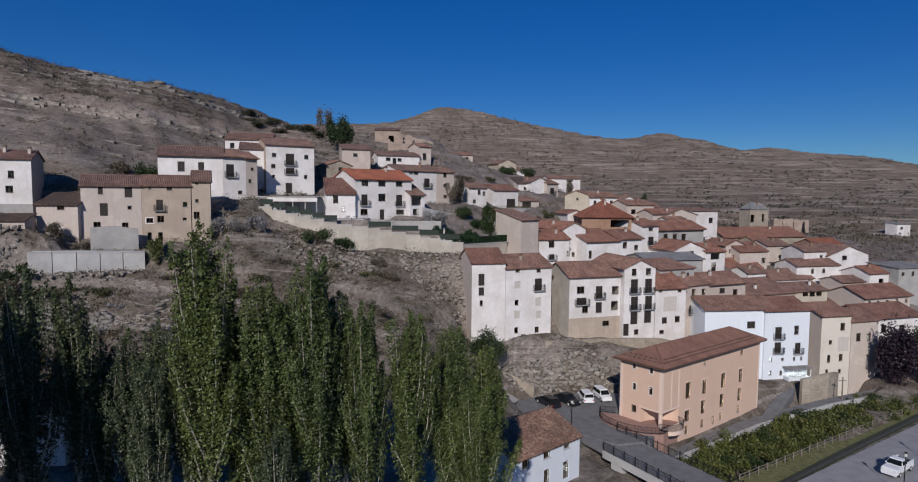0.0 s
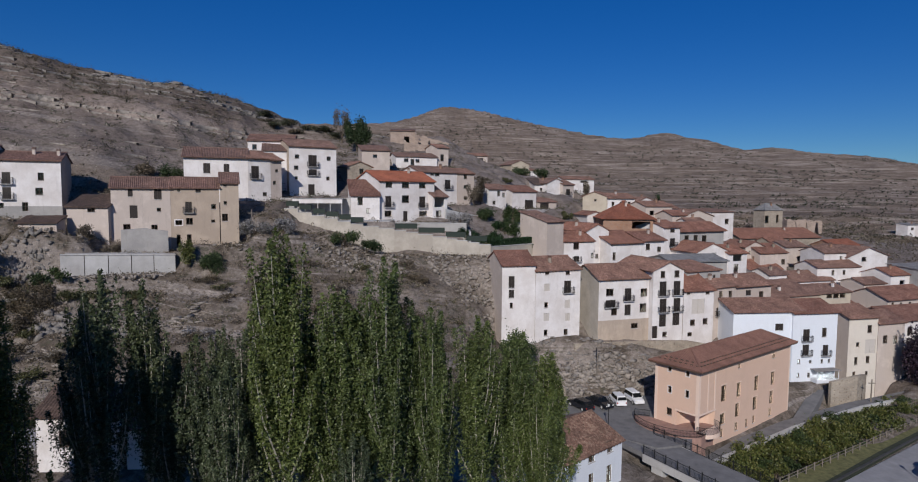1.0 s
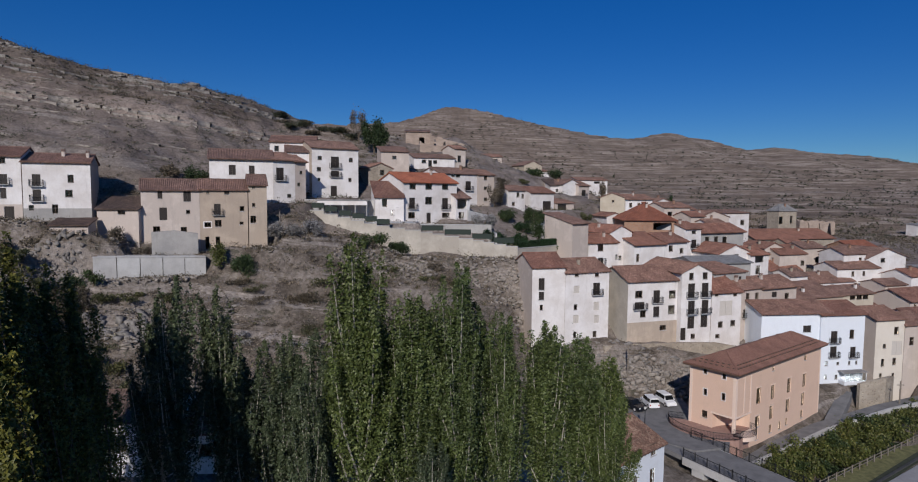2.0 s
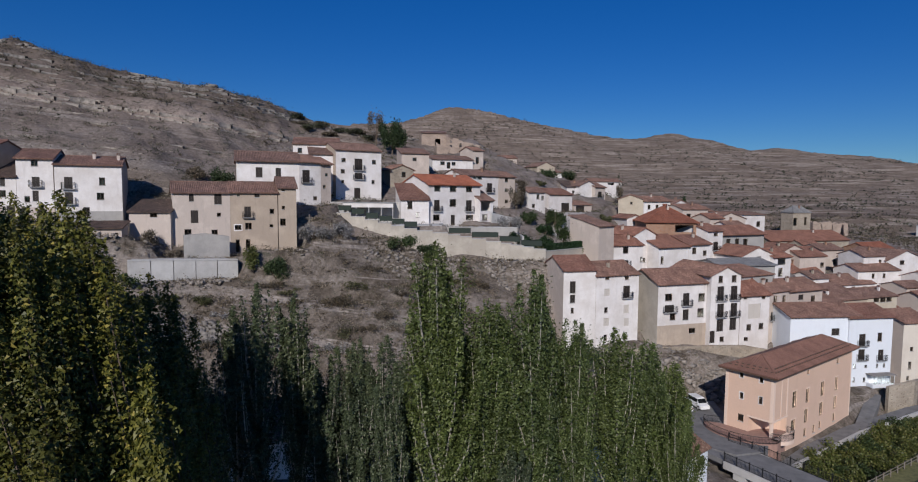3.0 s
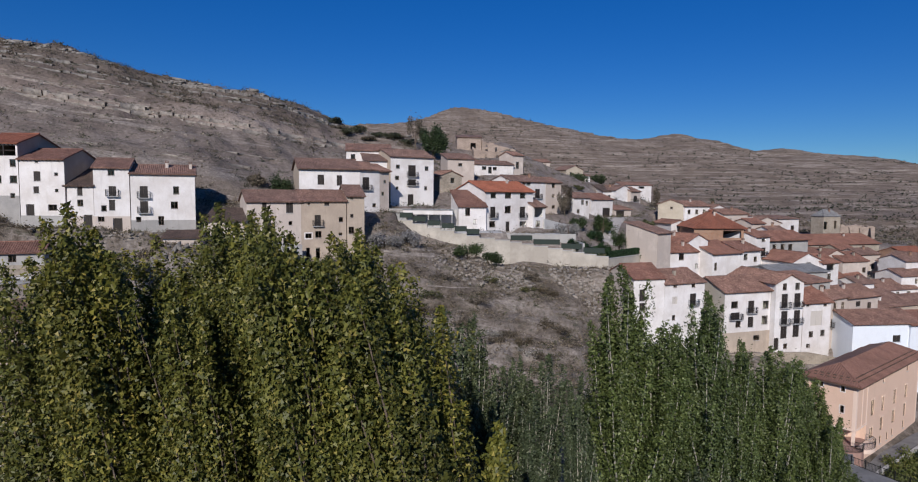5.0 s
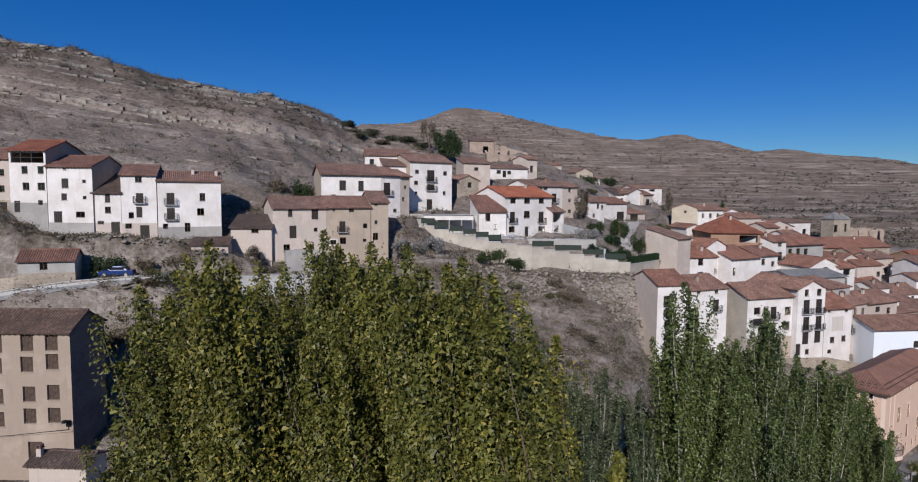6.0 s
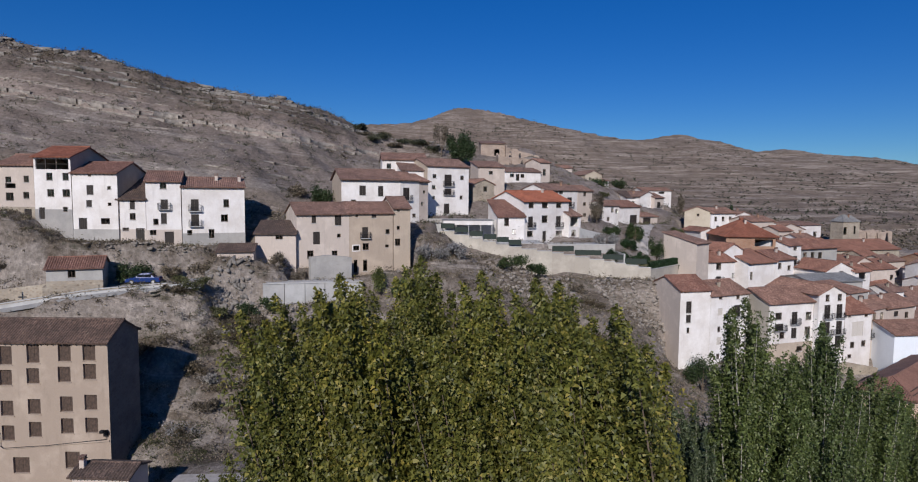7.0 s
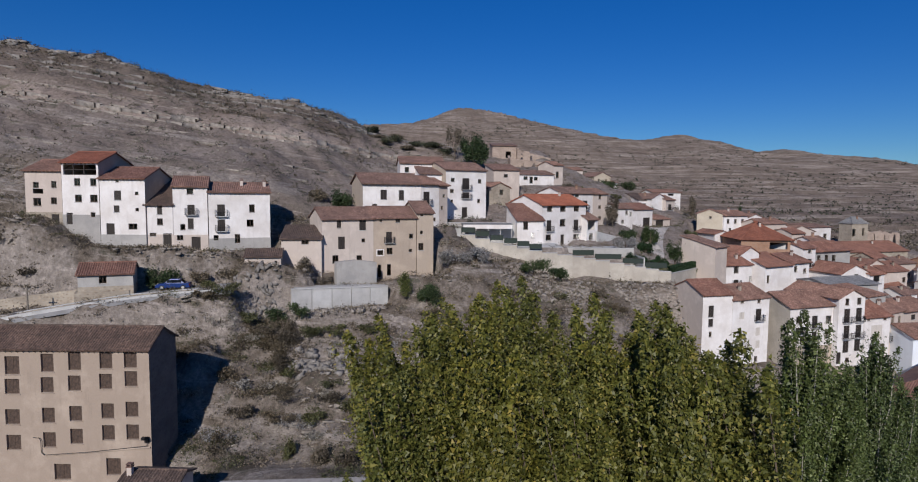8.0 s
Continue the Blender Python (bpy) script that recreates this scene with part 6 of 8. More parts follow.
FRONT_SALMON = [(6.4, 7.3, 1.3, 2.3, "g"), (6.3, 3.7, 1.3, 1.6, "g"), (6.2, 1.7, 0.8, 1.2, "g"), (10.6, 7.0, 1.1, 2.1, "g"), (10.4, 4.1, 1.1, 2.0, "g"), (10.3, 1.7, 0.8, 1.2, "g"), (15.8, 7.0, 1.2, 2.2, "g"), (15.6, 4.0, 1.2, 2.0, "g"), (15.4, 1.6, 0.7, 1.1, "g"), (13.3, 1.5, 0.7, 1.2, "g"), (21.0, 6.8, 1.1, 2.1, "g"), (20.8, 3.9, 1.1, 2.0, "g"), (20.6, 1.6, 0.8, 1.2, "g"), (1.4, 1.8, 1.0, 1.4, "g"), (10.5, 10.4, 0.7, 0.6, "g"), (21.1, 10.3, 0.9, 0.8, "g")]
LEFT_SALMON = [(4.4, 10.9, 0.5, 0.8, "d"), (1.7, 10.8, 0.5, 0.8, "d"), (4.3, 8.0, 0.5, 0.9, "d"), (1.7, 8.0, 0.5, 1.0, "d"), (4.3, 4.9, 0.8, 1.0, "g"), (2.1, 4.3, 0.5, 0.4, "g")]
salmon_building()
house("white riverside house with an old mottled tile roof", 5.8, 62.2, 0.8, 41, 11.0, 9.0, 4.7, roof="gable", pitch=24, wall="bluewhite", tile="mottled_tiles", over=0.35, rib=0.24, foot=4, front=[(1.9, 4.0, 1.1, 1.3, "g"), (5.3, 4.2, 1.1, 1.3, "g"), (8.7, 4.4, 1.1, 1.3, "g"), (5.3, 1.5, 0.9, 1.6, "g"), (8.6, 1.3, 1.0, 2.0, "g")])
house("small white house among the poplars", -41.0, 51.8, 10.6, 2, 7.0, 6.5, 3.7, roof="gable", pitch=24, wall="white", tile="dark_tiles", foot=3, front=[(2.4, 1.6, 1.0, 1.5, "g"), (5.2, 1.7, 0.9, 1.1, "g")])
house("low white outbuilding among the poplars", -33.6, 52.4, 10.2, 3, 8.0, 5.0, 2.8, roof="shed", pitch=16, wall="white", tile="orange_tiles", foot=3, front=[(2.0, 1.2, 1.2, 1.2, "g"), (5.6, 1.3, 1.0, 2.0, "G")])
house("low tiled outbuilding in front of the mill", -68.5, 53.5, 8.8, -3, 5.2, 3.0, 3.6, roof="gable", pitch=18, wall="cream", tile="dark_tiles", foot=3, chimneys=[(0.5, 0.8)])


# ---- walls, roads and bridge ----
def wall_run(name, label, points, thick, material, category="wall", group="", cap=True, drop=2.4, joint=0.0, steps=0):
    """A retaining wall through (x, y, foot, top) points; its top steps or slopes from point to point."""
    ob = thing(name, Matrix.Translation((points[0][0], points[0][1], points[0][2])), label, category, group)
    o = Vector(points[0][:3])
    if steps:
        cut = []
        for p, q in zip(points, points[1:]):
            for k in range(steps):
                a, b = ([c + (d - c) * (k + j) / steps for c, d in zip(p, q)] for j in (0, 1))
                a[3] = b[3] = (a[3] + b[3]) / 2
                cut += [(tuple(a), tuple(b))]
    else:
        cut = list(zip(points, points[1:]))
    for (x0, y0, b0, t0), (x1, y1, b1, t1) in cut:
        a, b = Vector((x0, y0, 0)), Vector((x1, y1, 0))
        n = (b - a).normalized()
        b = b - n * joint
        side = Vector((-n.y, n.x, 0)) * thick
        bm = bmesh.new()
        q = [a, b, b + side, a + side]
        z0, z1 = [b0 - drop, b1 - drop, b1 - drop, b0 - drop], [t0, t1, t1, t0]
        lo = [bm.verts.new(p + Vector((0, 0, z)) - o) for p, z in zip(q, z0)]
        hi = [bm.verts.new(p + Vector((0, 0, z)) - o) for p, z in zip(q, z1)]
        bm.faces.new(lo[::-1])
        bm.faces.new(hi)
        for k in range(4):
            bm.faces.new((lo[k], lo[(k + 1) % 4], hi[(k + 1) % 4], hi[k]))
        part("wall_section", bm, material, ob)
        if cap:
            bm = bmesh.new()
            q = [a - side * 0.2, b - side * 0.2, b + side * 1.2, a + side * 1.2]
            lo = [bm.verts.new(p + Vector((0, 0, z + 0.004)) - o) for p, z in zip(q, z1)]
            hi = [bm.verts.new(p + Vector((0, 0, z + 0.11)) - o) for p, z in zip(q, z1)]
            bm.faces.new(lo[::-1])
            bm.faces.new(hi)
            for k in range(4):
                bm.faces.new((lo[k], lo[(k + 1) % 4], hi[(k + 1) % 4], hi[k]))
            part("coping", bm, "concrete", ob)
    return ob


def strip(name, label, points, width, material, kind="structure", category="road", lift=0.1, thick=0.25, follow=False):
    """A road or path along (x, y, z) points; follow lays it on the ground."""
    fine = []
    for a, b in zip(points, points[1:]):
        n = max(2, int(math.dist(a[:2], b[:2]) / 1.2))
        fine += [tuple(p + (q - p) * k / n for p, q in zip(a, b)) for k in range(n)]
    fine.append(points[-1])
    bm = bmesh.new()
    rows = []
    for k, p in enumerate(fine):
        a, b = fine[max(0, k - 1)], fine[min(len(fine) - 1, k + 1)]
        n = Vector((b[0] - a[0], b[1] - a[1], 0)).normalized()
        s = Vector((-n.y, n.x, 0))
        row = []
        for f in (-0.5, -0.17, 0.17, 0.5):
            q = Vector(p) + s * width * f
            if follow:
                q.z = max(ground_at(q.x, q.y), p[2] - 5) + lift
            row.append(bm.verts.new(q))
        row.append(bm.verts.new(row[-1].co - Vector((0, 0, thick))))
        row.insert(0, bm.verts.new(row[0].co - Vector((0, 0, thick))))
        rows.append(row)
    for r, q in zip(rows, rows[1:]):
        for k in range(5):
            bm.faces.new((r[k], q[k], q[k + 1], r[k + 1]))
    return tagged(part(name, bm, material), label, category, kind=kind)


wall_run("garden_wall", "long stepped cream garden wall below the white house", [(-37, 114, 29.6, 30.9), (-31.6, 112.5, 27.2, 29.6), (-26.7, 111.6, 26.4, 28.6), (-22.1, 111.5, 25.8, 27.7), (-16.5, 111.6, 24.4, 27.0), (-12.2, 112, 23.2, 26.3), (-7, 111.5, 22.3, 25.5), (-3.3, 110.5, 21.8, 25.0), (0.8, 109, 21.2, 24.4)], 0.35, "gardenwall", steps=2)
wall_run("garden_wall", "cream wall closing the end of the garden terrace", [(0.9, 109.3, 21.5, 24.2), (11.2, 120.8, 21.5, 24.0)], 0.35, "gardenwall")
wall_run("yard_wall", "pale rendered wall of the upper yard", [(-41.0, 121.0, 29.5, 32.4), (-33.5, 121.6, 29.5, 32.4), (-26.0, 121.4, 29, 32.4)], 0.35, "concrete")
wall_run("garden_wall", "cream rendered wall of the upper yard", [(-25.9, 121.6, 28.6, 31.6), (-24.6, 120.6, 28.6, 32.0), (-24.4, 120.7, 28.6, 31.2), (-21.4, 121.2, 28.6, 31.0)], 0.3, "white")
wall_run("concrete_wall", "pale concrete retaining wall with vertical joints", [(-61.7 + 2.64 * k, 87.9 + 1.46 * k, 21.4 - 0.1 * k, 24.35 - 0.12 * k) for k in range(6)], 0.5, "concrete", joint=0.1)
strip("ledge", "wide pale concrete ledge on top of the retaining wall", [(-61.9, 89.4, 24.5), (-55.3, 93.0, 24.2), (-49.2, 96.4, 23.9)], 2.6, "concrete", category="ledge", thick=0.3)
wall_run("stone_wall", "block of old grey rendered masonry on the concrete ledge", [(-56.4, 94.3, 24.0, 27.6), (-53.6, 95.8, 24.0, 27.8), (-50.6, 97.3, 23.6, 27.3)], 1.1, "grey", cap=False)
wall_run("stone_wall", "low stone wall along the rising lane", [(-1.0, 95.5, 6.5, 8.2), (4.0, 96.0, 4.6, 6.6), (8.5, 94.4, 2.6, 5.0), (11.6, 92.6, 2.1, 3.9)], 0.5, "stone", cap=False)
wall_run("stone_wall", "low rough stone wall under the tall white houses", [(14.2, 99.2, 6, 9.3), (17.8, 100.4, 6.5, 9.3), (22.5, 101.2, 6.5, 9.2), (28.0, 102.4, 6.5, 9.2), (34.5, 104.2, 5, 8.8), (40.5, 105.8, 4, 7.5)], 0.5, "stone", cap=False)
wall_run("stone_wall", "rough stone wall beside the riverside path", [(58.0, 102.0, -0.6, 2.4), (63.0, 103.0, -0.6, 3.2), (66.5, 106.0, -0.6, 2.6)], 0.6, "stone", cap=False)
wall_run("stone_wall", "low pale parapet along the river bank", [(28.6, 78.0, -3, -0.75), (45.8, 90.2, -3, -0.7), (61.4, 98.9, -3, -0.6), (75.0, 104.7, -3, -0.5)], 0.35, "concrete", cap=False)
wall_run("stone_wall", "pale rubble wall holding up the shed beside the lane", [(-101.5, 83.2, 21.5, 23.3), (-95.0, 83.6, 22.5, 24.2), (-89.5, 83.4, 23.4, 24.9), (-88.2, 80.6, 23.0, 24.9), (-82.2, 82.9, 23.8, 24.95)], 0.5, "stone", cap=False)
wall_run("road_wall", "stone wall holding up the hillside lane", [(-70.0, 84.2, 21.5, 25.1), (-74.5, 83.3, 21.0, 25.05), (-82.3, 81.6, 20.5, 24.5), (-92.4, 78.9, 19, 23.0), (-102.4, 76.5, 17, 21.1)], 0.3, "stone")
bm = bmesh.new()
corners = [(7.5, 84.5), (9.0, 91.0), (12.5, 93.5), (16.5, 94.8), (25.5, 95.2), (24.6, 87.5), (26.6, 80.0), (24.6, 76.2), (20.0, 75.0), (15.8, 78.4), (12.5, 80.5)]
top = [bm.verts.new((x, y, 2.15)) for x, y in corners]
low = [bm.verts.new((x, y, -1.5)) for x, y in corners]
bm.faces.new(top[::-1])
for k in range(len(corners)):
    bm.faces.new((top[k], top[(k + 1) % len(corners)], low[(k + 1) % len(corners)], low[k]))
bmesh.ops.recalc_face_normals(bm, faces=bm.faces)
tagged(part("pavement", bm, "asphalt"), "worn grey asphalt car park above the river", "car park", kind="structure")
strip("road", "worn asphalt lane over the bridge", [(15.8, 86.0, 2.2), (18.6, 78.2, 2.05), (22.9, 71.6, 1.76), (30.0, 61.3, 1.1), (34.0, 55.5, 0.8)], 5.8, "asphalt", thick=0.6)
strip("road", "pale concrete lane rising past the houses", [(8.5, 89.5, 2.4), (4.5, 91.5, 4.2), (-1.0, 93.5, 6.4)], 3.2, "paving")
strip("path", "pale lane between the upper houses", [(7.5, 137.0, 24.6), (9.9, 145.2, 26.2), (13.4, 154.7, 28.1), (18.3, 162.7, 29.4)], 3.6, "paving", category="path", follow=True, lift=0.12)
wall_run("garden_wall", "pale sloping concrete wall behind the garden", [(-7.6, 130.0, 26.5, 30.4), (-3.6, 133.6, 26.5, 29.4), (0.4, 137.0, 26.0, 28.6)], 0.3, "concrete", cap=False)
strip("road", "grey asphalt lane on the hillside", [(-69.5, 86.4, 25.05), (-74.0, 85.3, 24.9), (-82.0, 83.2, 24.2), (-92.0, 80.4, 22.7), (-102.0, 78.0, 20.8), (-112.0, 75.7, 19.2)], 7.0, "pale_asphalt", thick=0.5)
strip("kerb", "pale concrete edge of the hillside lane", [(-69.6, 82.95, 25.2), (-74.6, 81.85, 25.05), (-82.9, 79.7, 24.35), (-93.0, 76.95, 22.85), (-103.0, 74.55, 20.95)], 0.4, "concrete", category="kerb", thick=0.7)
strip("path", "dusty yard road beside the mill", [(-62.0, 57.5, 9.45), (-52.0, 58.0, 9.5), (-40.0, 59.0, 9.5)], 5.0, "paving", category="path")
strip("path", "grey riverside path below the salmon block", [(27.4, 79.0, -0.9), (36.5, 85.5, -0.9), (45.0, 91.6, -0.9), (60.5, 100.2, -0.8), (75.0, 106.4, -0.6)], 2.0, "asphalt", category="path")
strip("road", "broad pale asphalt street", [(33.0, 56.5, -1.55), (47.0, 66.5, -1.55), (82.0, 90.0, -1.55), (110.0, 108.0, -1.55)], 17.0, "pale_asphalt", thick=0.4)
# Dark green-grey strip between the kerb and the lawn.
strip("verge", "dark strip beside the street", [(26.0, 63.2, -1.6), (39.1, 72.2, -1.6), (53.8, 82.7, -1.6), (74.8, 97.1, -1.6), (96.8, 111.1, -1.6)], 1.3, "dark_lawn", category="grass")
strip("verge", "narrow dry lawn above the river", [(25.4, 64.9, -1.64), (37.8, 73.8, -1.64), (53.0, 84.6, -1.64), (78.4, 102.0, -1.64), (97.4, 113.9, -1.64)], 3.8, "lawn", category="grass")
strip("kerb", "pale stone kerb of the street", [(27.5, 63.5, -1.42), (39.9, 72.7, -1.42), (54.0, 82.4, -1.42), (73.0, 95.5, -1.42), (97.0, 111.0, -1.42)], 0.3, "dark_asphalt", category="kerb")


def bridge():
    ob = thing("bridge", Matrix.Translation((22.9, 71.6, 1.75)), "small concrete road bridge with iron railings", "bridge")
    n = Vector((4.2, -6.0, 0)).normalized()
    s = Vector((-n.y, n.x, 0))
    for side, a, b in ((-1, -7.5, 14), (1, -4.5, 14)):
        bm = bmesh.new()
        prev = None
        k = 0
        steps = np.arange(a, b, 0.16)
        for f in steps:
            p = n * float(f) + s * (-side * 2.95)
            z = -0.0 - f * 0.055
            if k % 10 == 0:
                add_box(bm, p.x - 0.05, p.y - 0.05, z - 0.1, p.x + 0.05, p.y + 0.05, z + 1.15)
            else:
                add_tube(bm, (p.x, p.y, z + 0.12), (p.x, p.y, z + 1.0), 0.016, n=4)
            k += 1
        p0, p1 = n * a + s * (-side * 2.95), n * b + s * (-side * 2.95)
        for dz in (0.12, 1.02):
            add_tube(bm, (p0.x, p0.y, -0.08 - a * 0.055 + dz), (p1.x, p1.y, -0.08 - b * 0.055 + dz), 0.035, n=5)
        part("railing", bm, "iron", ob, "dark iron railing")
        bm = bmesh.new()
        q0, q1 = n * a + s * (-side * 2.82), n * b + s * (-side * 2.82)
        r0, r1 = n * a + s * (-side * 3.15), n * b + s * (-side * 3.15)
        za, zb = -0.02 - a * 0.055, -0.02 - b * 0.055
        top = [bm.verts.new((p.x, p.y, z)) for p, z in ((q0, za), (q1, zb), (r1, zb), (r0, za))]
        low = [bm.verts.new((p.x, p.y, z - 0.9)) for p, z in ((q0, za), (q1, zb), (r1, zb), (r0, za))]
        bm.faces.new(top)
        bm.faces.new(low[::-1])
        for j in range(4):
            bm.faces.new((low[j], low[(j + 1) % 4], top[(j + 1) % 4], top[j]))
        part("edge_beam", bm, "concrete", ob)
    for f in (-2.5, 9.5):
        p = n * f
        bm = bmesh.new()
        add_box(bm, -3.0, -0.8, -6, 3.0, 0.8, -0.55, 0.05)
        part("abutment", bm, "concrete", ob, m=Matrix.Translation((p.x, p.y, -f * 0.055)) @ pose(0, 0, 0, 0, 0, math.degrees(math.atan2(s.y, s.x))))


bridge()


# ---- shrubs and trees ----
def clump_points(rng, n, radius, height, lumps=7):
    """Leaf places of a lumpy bush."""
    out = []
    for k in range(lumps):
        a, r = rng.uniform(0, 2 * math.pi), radius * math.sqrt(rng.uniform(0, 0.5))
        c = np.array([r * math.cos(a), r * math.sin(a), height * rng.uniform(0.25, 0.72)])
        s = np.array([radius, radius, height]) * rng.uniform(0.28, 0.46) * np.array([1, 1, 0.8])
        v = rng.normal(size=(n // lumps, 3))
        v /= np.linalg.norm(v, axis=1)[:, None]
        v *= rng.uniform(0.55, 1.0, (len(v), 1)) * (1 + 0.25 * rng.normal(size=(len(v), 1)))
        out.append(c + v * s)
    p = np.concatenate(out)
    p[:, 2] = np.abs(p[:, 2])
    return p


def shrub(x, y, radius, height, leaf, label, count=900, size=0.16, seed=1, name="bush", category="bush", group="shrubs", z=None, trunk=0.0):
    rng = np.random.default_rng(seed)
    g = ground_at(x, y) if z is None else z
    ob = thing(name, Matrix.Translation((x, y, g - 0.1)), label, category, group)
    bm = bmesh.new()
    limb_tube(bm, [Vector((0, 0, -0.4)), Vector((0.05, 0.03, trunk + height * 0.3)), Vector((0.1, 0, trunk + height * 0.75))], 0.05 + radius * 0.05, 0.02, 6)
    part("trunk", bm, "darkbark", ob)
    for k in range(4):
        a = k * 1.7 + seed
        bm = bmesh.new()
        limb_tube(bm, [Vector((0, 0, trunk * 0.8 + 0.1)), Vector((radius * 0.45 * math.cos(a), radius * 0.45 * math.sin(a), trunk + height * 0.5))], 0.03 + radius * 0.02, 0.012, 5)
        part("limb", bm, "darkbark", ob)
    p = clump_points(rng, count, radius, height)
    p[:, 2] += trunk
    part("crown", leaves_mesh("crown", p, size, rng), leaf, ob)
    return ob


shrub(-24.4, 105.8, 3.1, 3.0, "bush_leaf", "dense dark green bush on the slope below the wall", 1800, 0.22, 3)
shrub(-20.9, 106.6, 3.0, 2.6, "bush_leaf", "dense dark green bush on the slope below the wall", 1800, 0.22, 4)
shrub(-2.7, 117.5, 2.3, 2.9, "hedge", "rounded dark shrub in the garden", 2200, 0.22, 5)
shrub(6.0, 121.5, 2.0, 4.2, "bush_leaf", "small green garden tree", 2200, 0.22, 6, "garden_tree", "tree", "garden trees", None, 0.6)
shrub(2.2, 119.5, 1.5, 2.4, "hedge", "dark green shrub in the garden", 1200, 0.2, 7)
shrub(9.0, 119.5, 1.6, 1.8, "bush_leaf", "low green garden shrub", 1000, 0.2, 8)
shrub(-32.4, 168, 4.4, 9.0, "bush_leaf", "large dark green tree on the hilltop", 5000, 0.38, 9, "hill_tree", "tree", "hill trees", None, 1.2)
shrub(-37.5, 174, 2.6, 8.5, "dry_leaf", "thin half-bare tree on the hilltop", 1300, 0.3, 10, "hill_tree", "tree", "hill trees", None, 1.5)
for k, (x, y) in enumerate([(-60, 179), (-57, 176), (-54, 180), (-51, 177), (-48, 181), (-45.5, 178), (-42.5, 181), (-39.5, 178), (-62, 183), (-55, 184)]):
    shrub(x, y, 3.4, 1.3 + 0.4 * (k % 3), "juniper_leaf" if k % 3 else "brown_leaf", "dark juniper scrub along the hill crest", 1000, 0.3, 20 + k, group="crest scrub")
shrub(-59.5, 119, 3.0, 4.2, "bush_leaf", "green thicket behind the cream house", 2400, 0.26, 30)
shrub(-64.0, 117, 2.4, 2.6, "dry_leaf", "brown thicket behind the houses", 1200, 0.26, 31)
shrub(-79.8, 86.9, 2.5, 3.4, "bush_leaf", "green bush beside the roadside shed", 2600, 0.22, 32)
shrub(-75.0, 89.0, 2.2, 2.0, "dry_leaf", "brown bramble beside the lane", 1500, 0.2, 33)
shrub(-71.5, 90.2, 2.0, 1.8, "dry_leaf", "brown bramble beside the lane", 1500, 0.2, 34)
shrub(-60.6, 92.8, 1.8, 2.2, "dry_leaf", "dry shrub in front of the outhouse", 1300, 0.2, 35)
shrub(-58.0, 94.6, 1.5, 1.8, "dry_leaf", "dry shrub in front of the outhouse", 1000, 0.2, 36)
shrub(-45.6, 93.4, 1.7, 3.6, "bank_leaf", "small yellow-green tree below the tan house", 2000, 0.2, 37, "small_tree", "tree", "slope trees", None, 1.0)
shrub(-42.0, 92.8, 2.7, 3.4, "bush_leaf", "green bush below the tan house", 3200, 0.2, 38)
shrub(-38.2, 101.5, 2.6, 2.6, "grey_twig", "grey leafless thicket on the slope", 2200, 0.22, 39)
shrub(-34.5, 104.5, 2.6, 2.8, "grey_twig", "grey leafless thicket on the slope", 2200, 0.22, 40)
shrub(-13.5, 103.0, 1.6, 1.6, "dry_leaf", "dry bush on the slope", 900, 0.2, 41)
shrub(9.5, 146, 2.4, 3.4, "bush_leaf", "dark green trees between the houses", 1600, 0.28, 42)
shrub(-1.5, 141, 1.8, 4.4, "dry_leaf", "bare brown tree beside the white house", 1200, 0.25, 43, "small_tree", "tree", "slope trees", None, 1.0)
shrub(17.5, 214, 4.2, 4.0, "bush_leaf", "dark green shrubs below the cream store", 1800, 0.38, 44)
shrub(23.5, 216, 3.2, 3.4, "bush_leaf", "dark green shrubs below the cream store", 1400, 0.38, 45)
shrub(31.5, 178, 1.5, 6.0, "dry_leaf", "bare tree by the white gabled house", 1200, 0.28, 46, "small_tree", "tree", "slope trees", None, 1.0)
shrub(66, 222, 1.7, 7.5, "bush_leaf", "slim dark tree above the village", 1000, 0.35, 47, "small_tree", "tree", "slope trees", None, 0.5)
shrub(14.8, 118.5, 1.7, 3.0, "bush_leaf", "green bush by the stone house", 1000, 0.22, 48)
shrub(4.2, 93.2, 3.4, 4.6, "bush_leaf", "broad green tree above the lane", 4200, 0.2, 49, "small_tree", "tree", "slope trees", None, 0.6)
shrub(77.5, 107.5, 3.6, 12.0, "plum_leaf", "dark purple-leaved plum tree by the path", 9000, 0.34, 50, "plum_tree", "tree", "riverside trees", -1.0, 1.0)
shrub(84.0, 107.0, 4.2, 13.0, "bush_leaf", "tall dark green riverside tree", 9000, 0.34, 51, "riverside_tree", "tree", "riverside trees", -1.5, 1.0)
shrub(81.0, 111.5, 3.2, 9.0, "plum_leaf", "dark purple-leaved plum tree by the path", 7000, 0.34, 52, "plum_tree", "tree", "riverside trees", -0.5, 1.0)
shrub(0.2, 146.5, 2.0, 6.0, "brown_leaf", "brown ivy tree between the upper houses", 2200, 0.26, 60, "small_tree", "tree", "slope trees", None, 0.8)
shrub(1.2, 136.5, 2.6, 3.0, "bush_leaf", "dark green thicket behind the garden", 2200, 0.26, 61)
shrub(4.4, 135.5, 2.2, 2.4, "hedge", "dark green thicket behind the garden", 1800, 0.26, 62)
shrub(7.4, 141.0, 2.3, 4.2, "bush_leaf", "rounded green tree above the garden", 2600, 0.26, 63, "small_tree", "tree", "slope trees", None, 0.6)
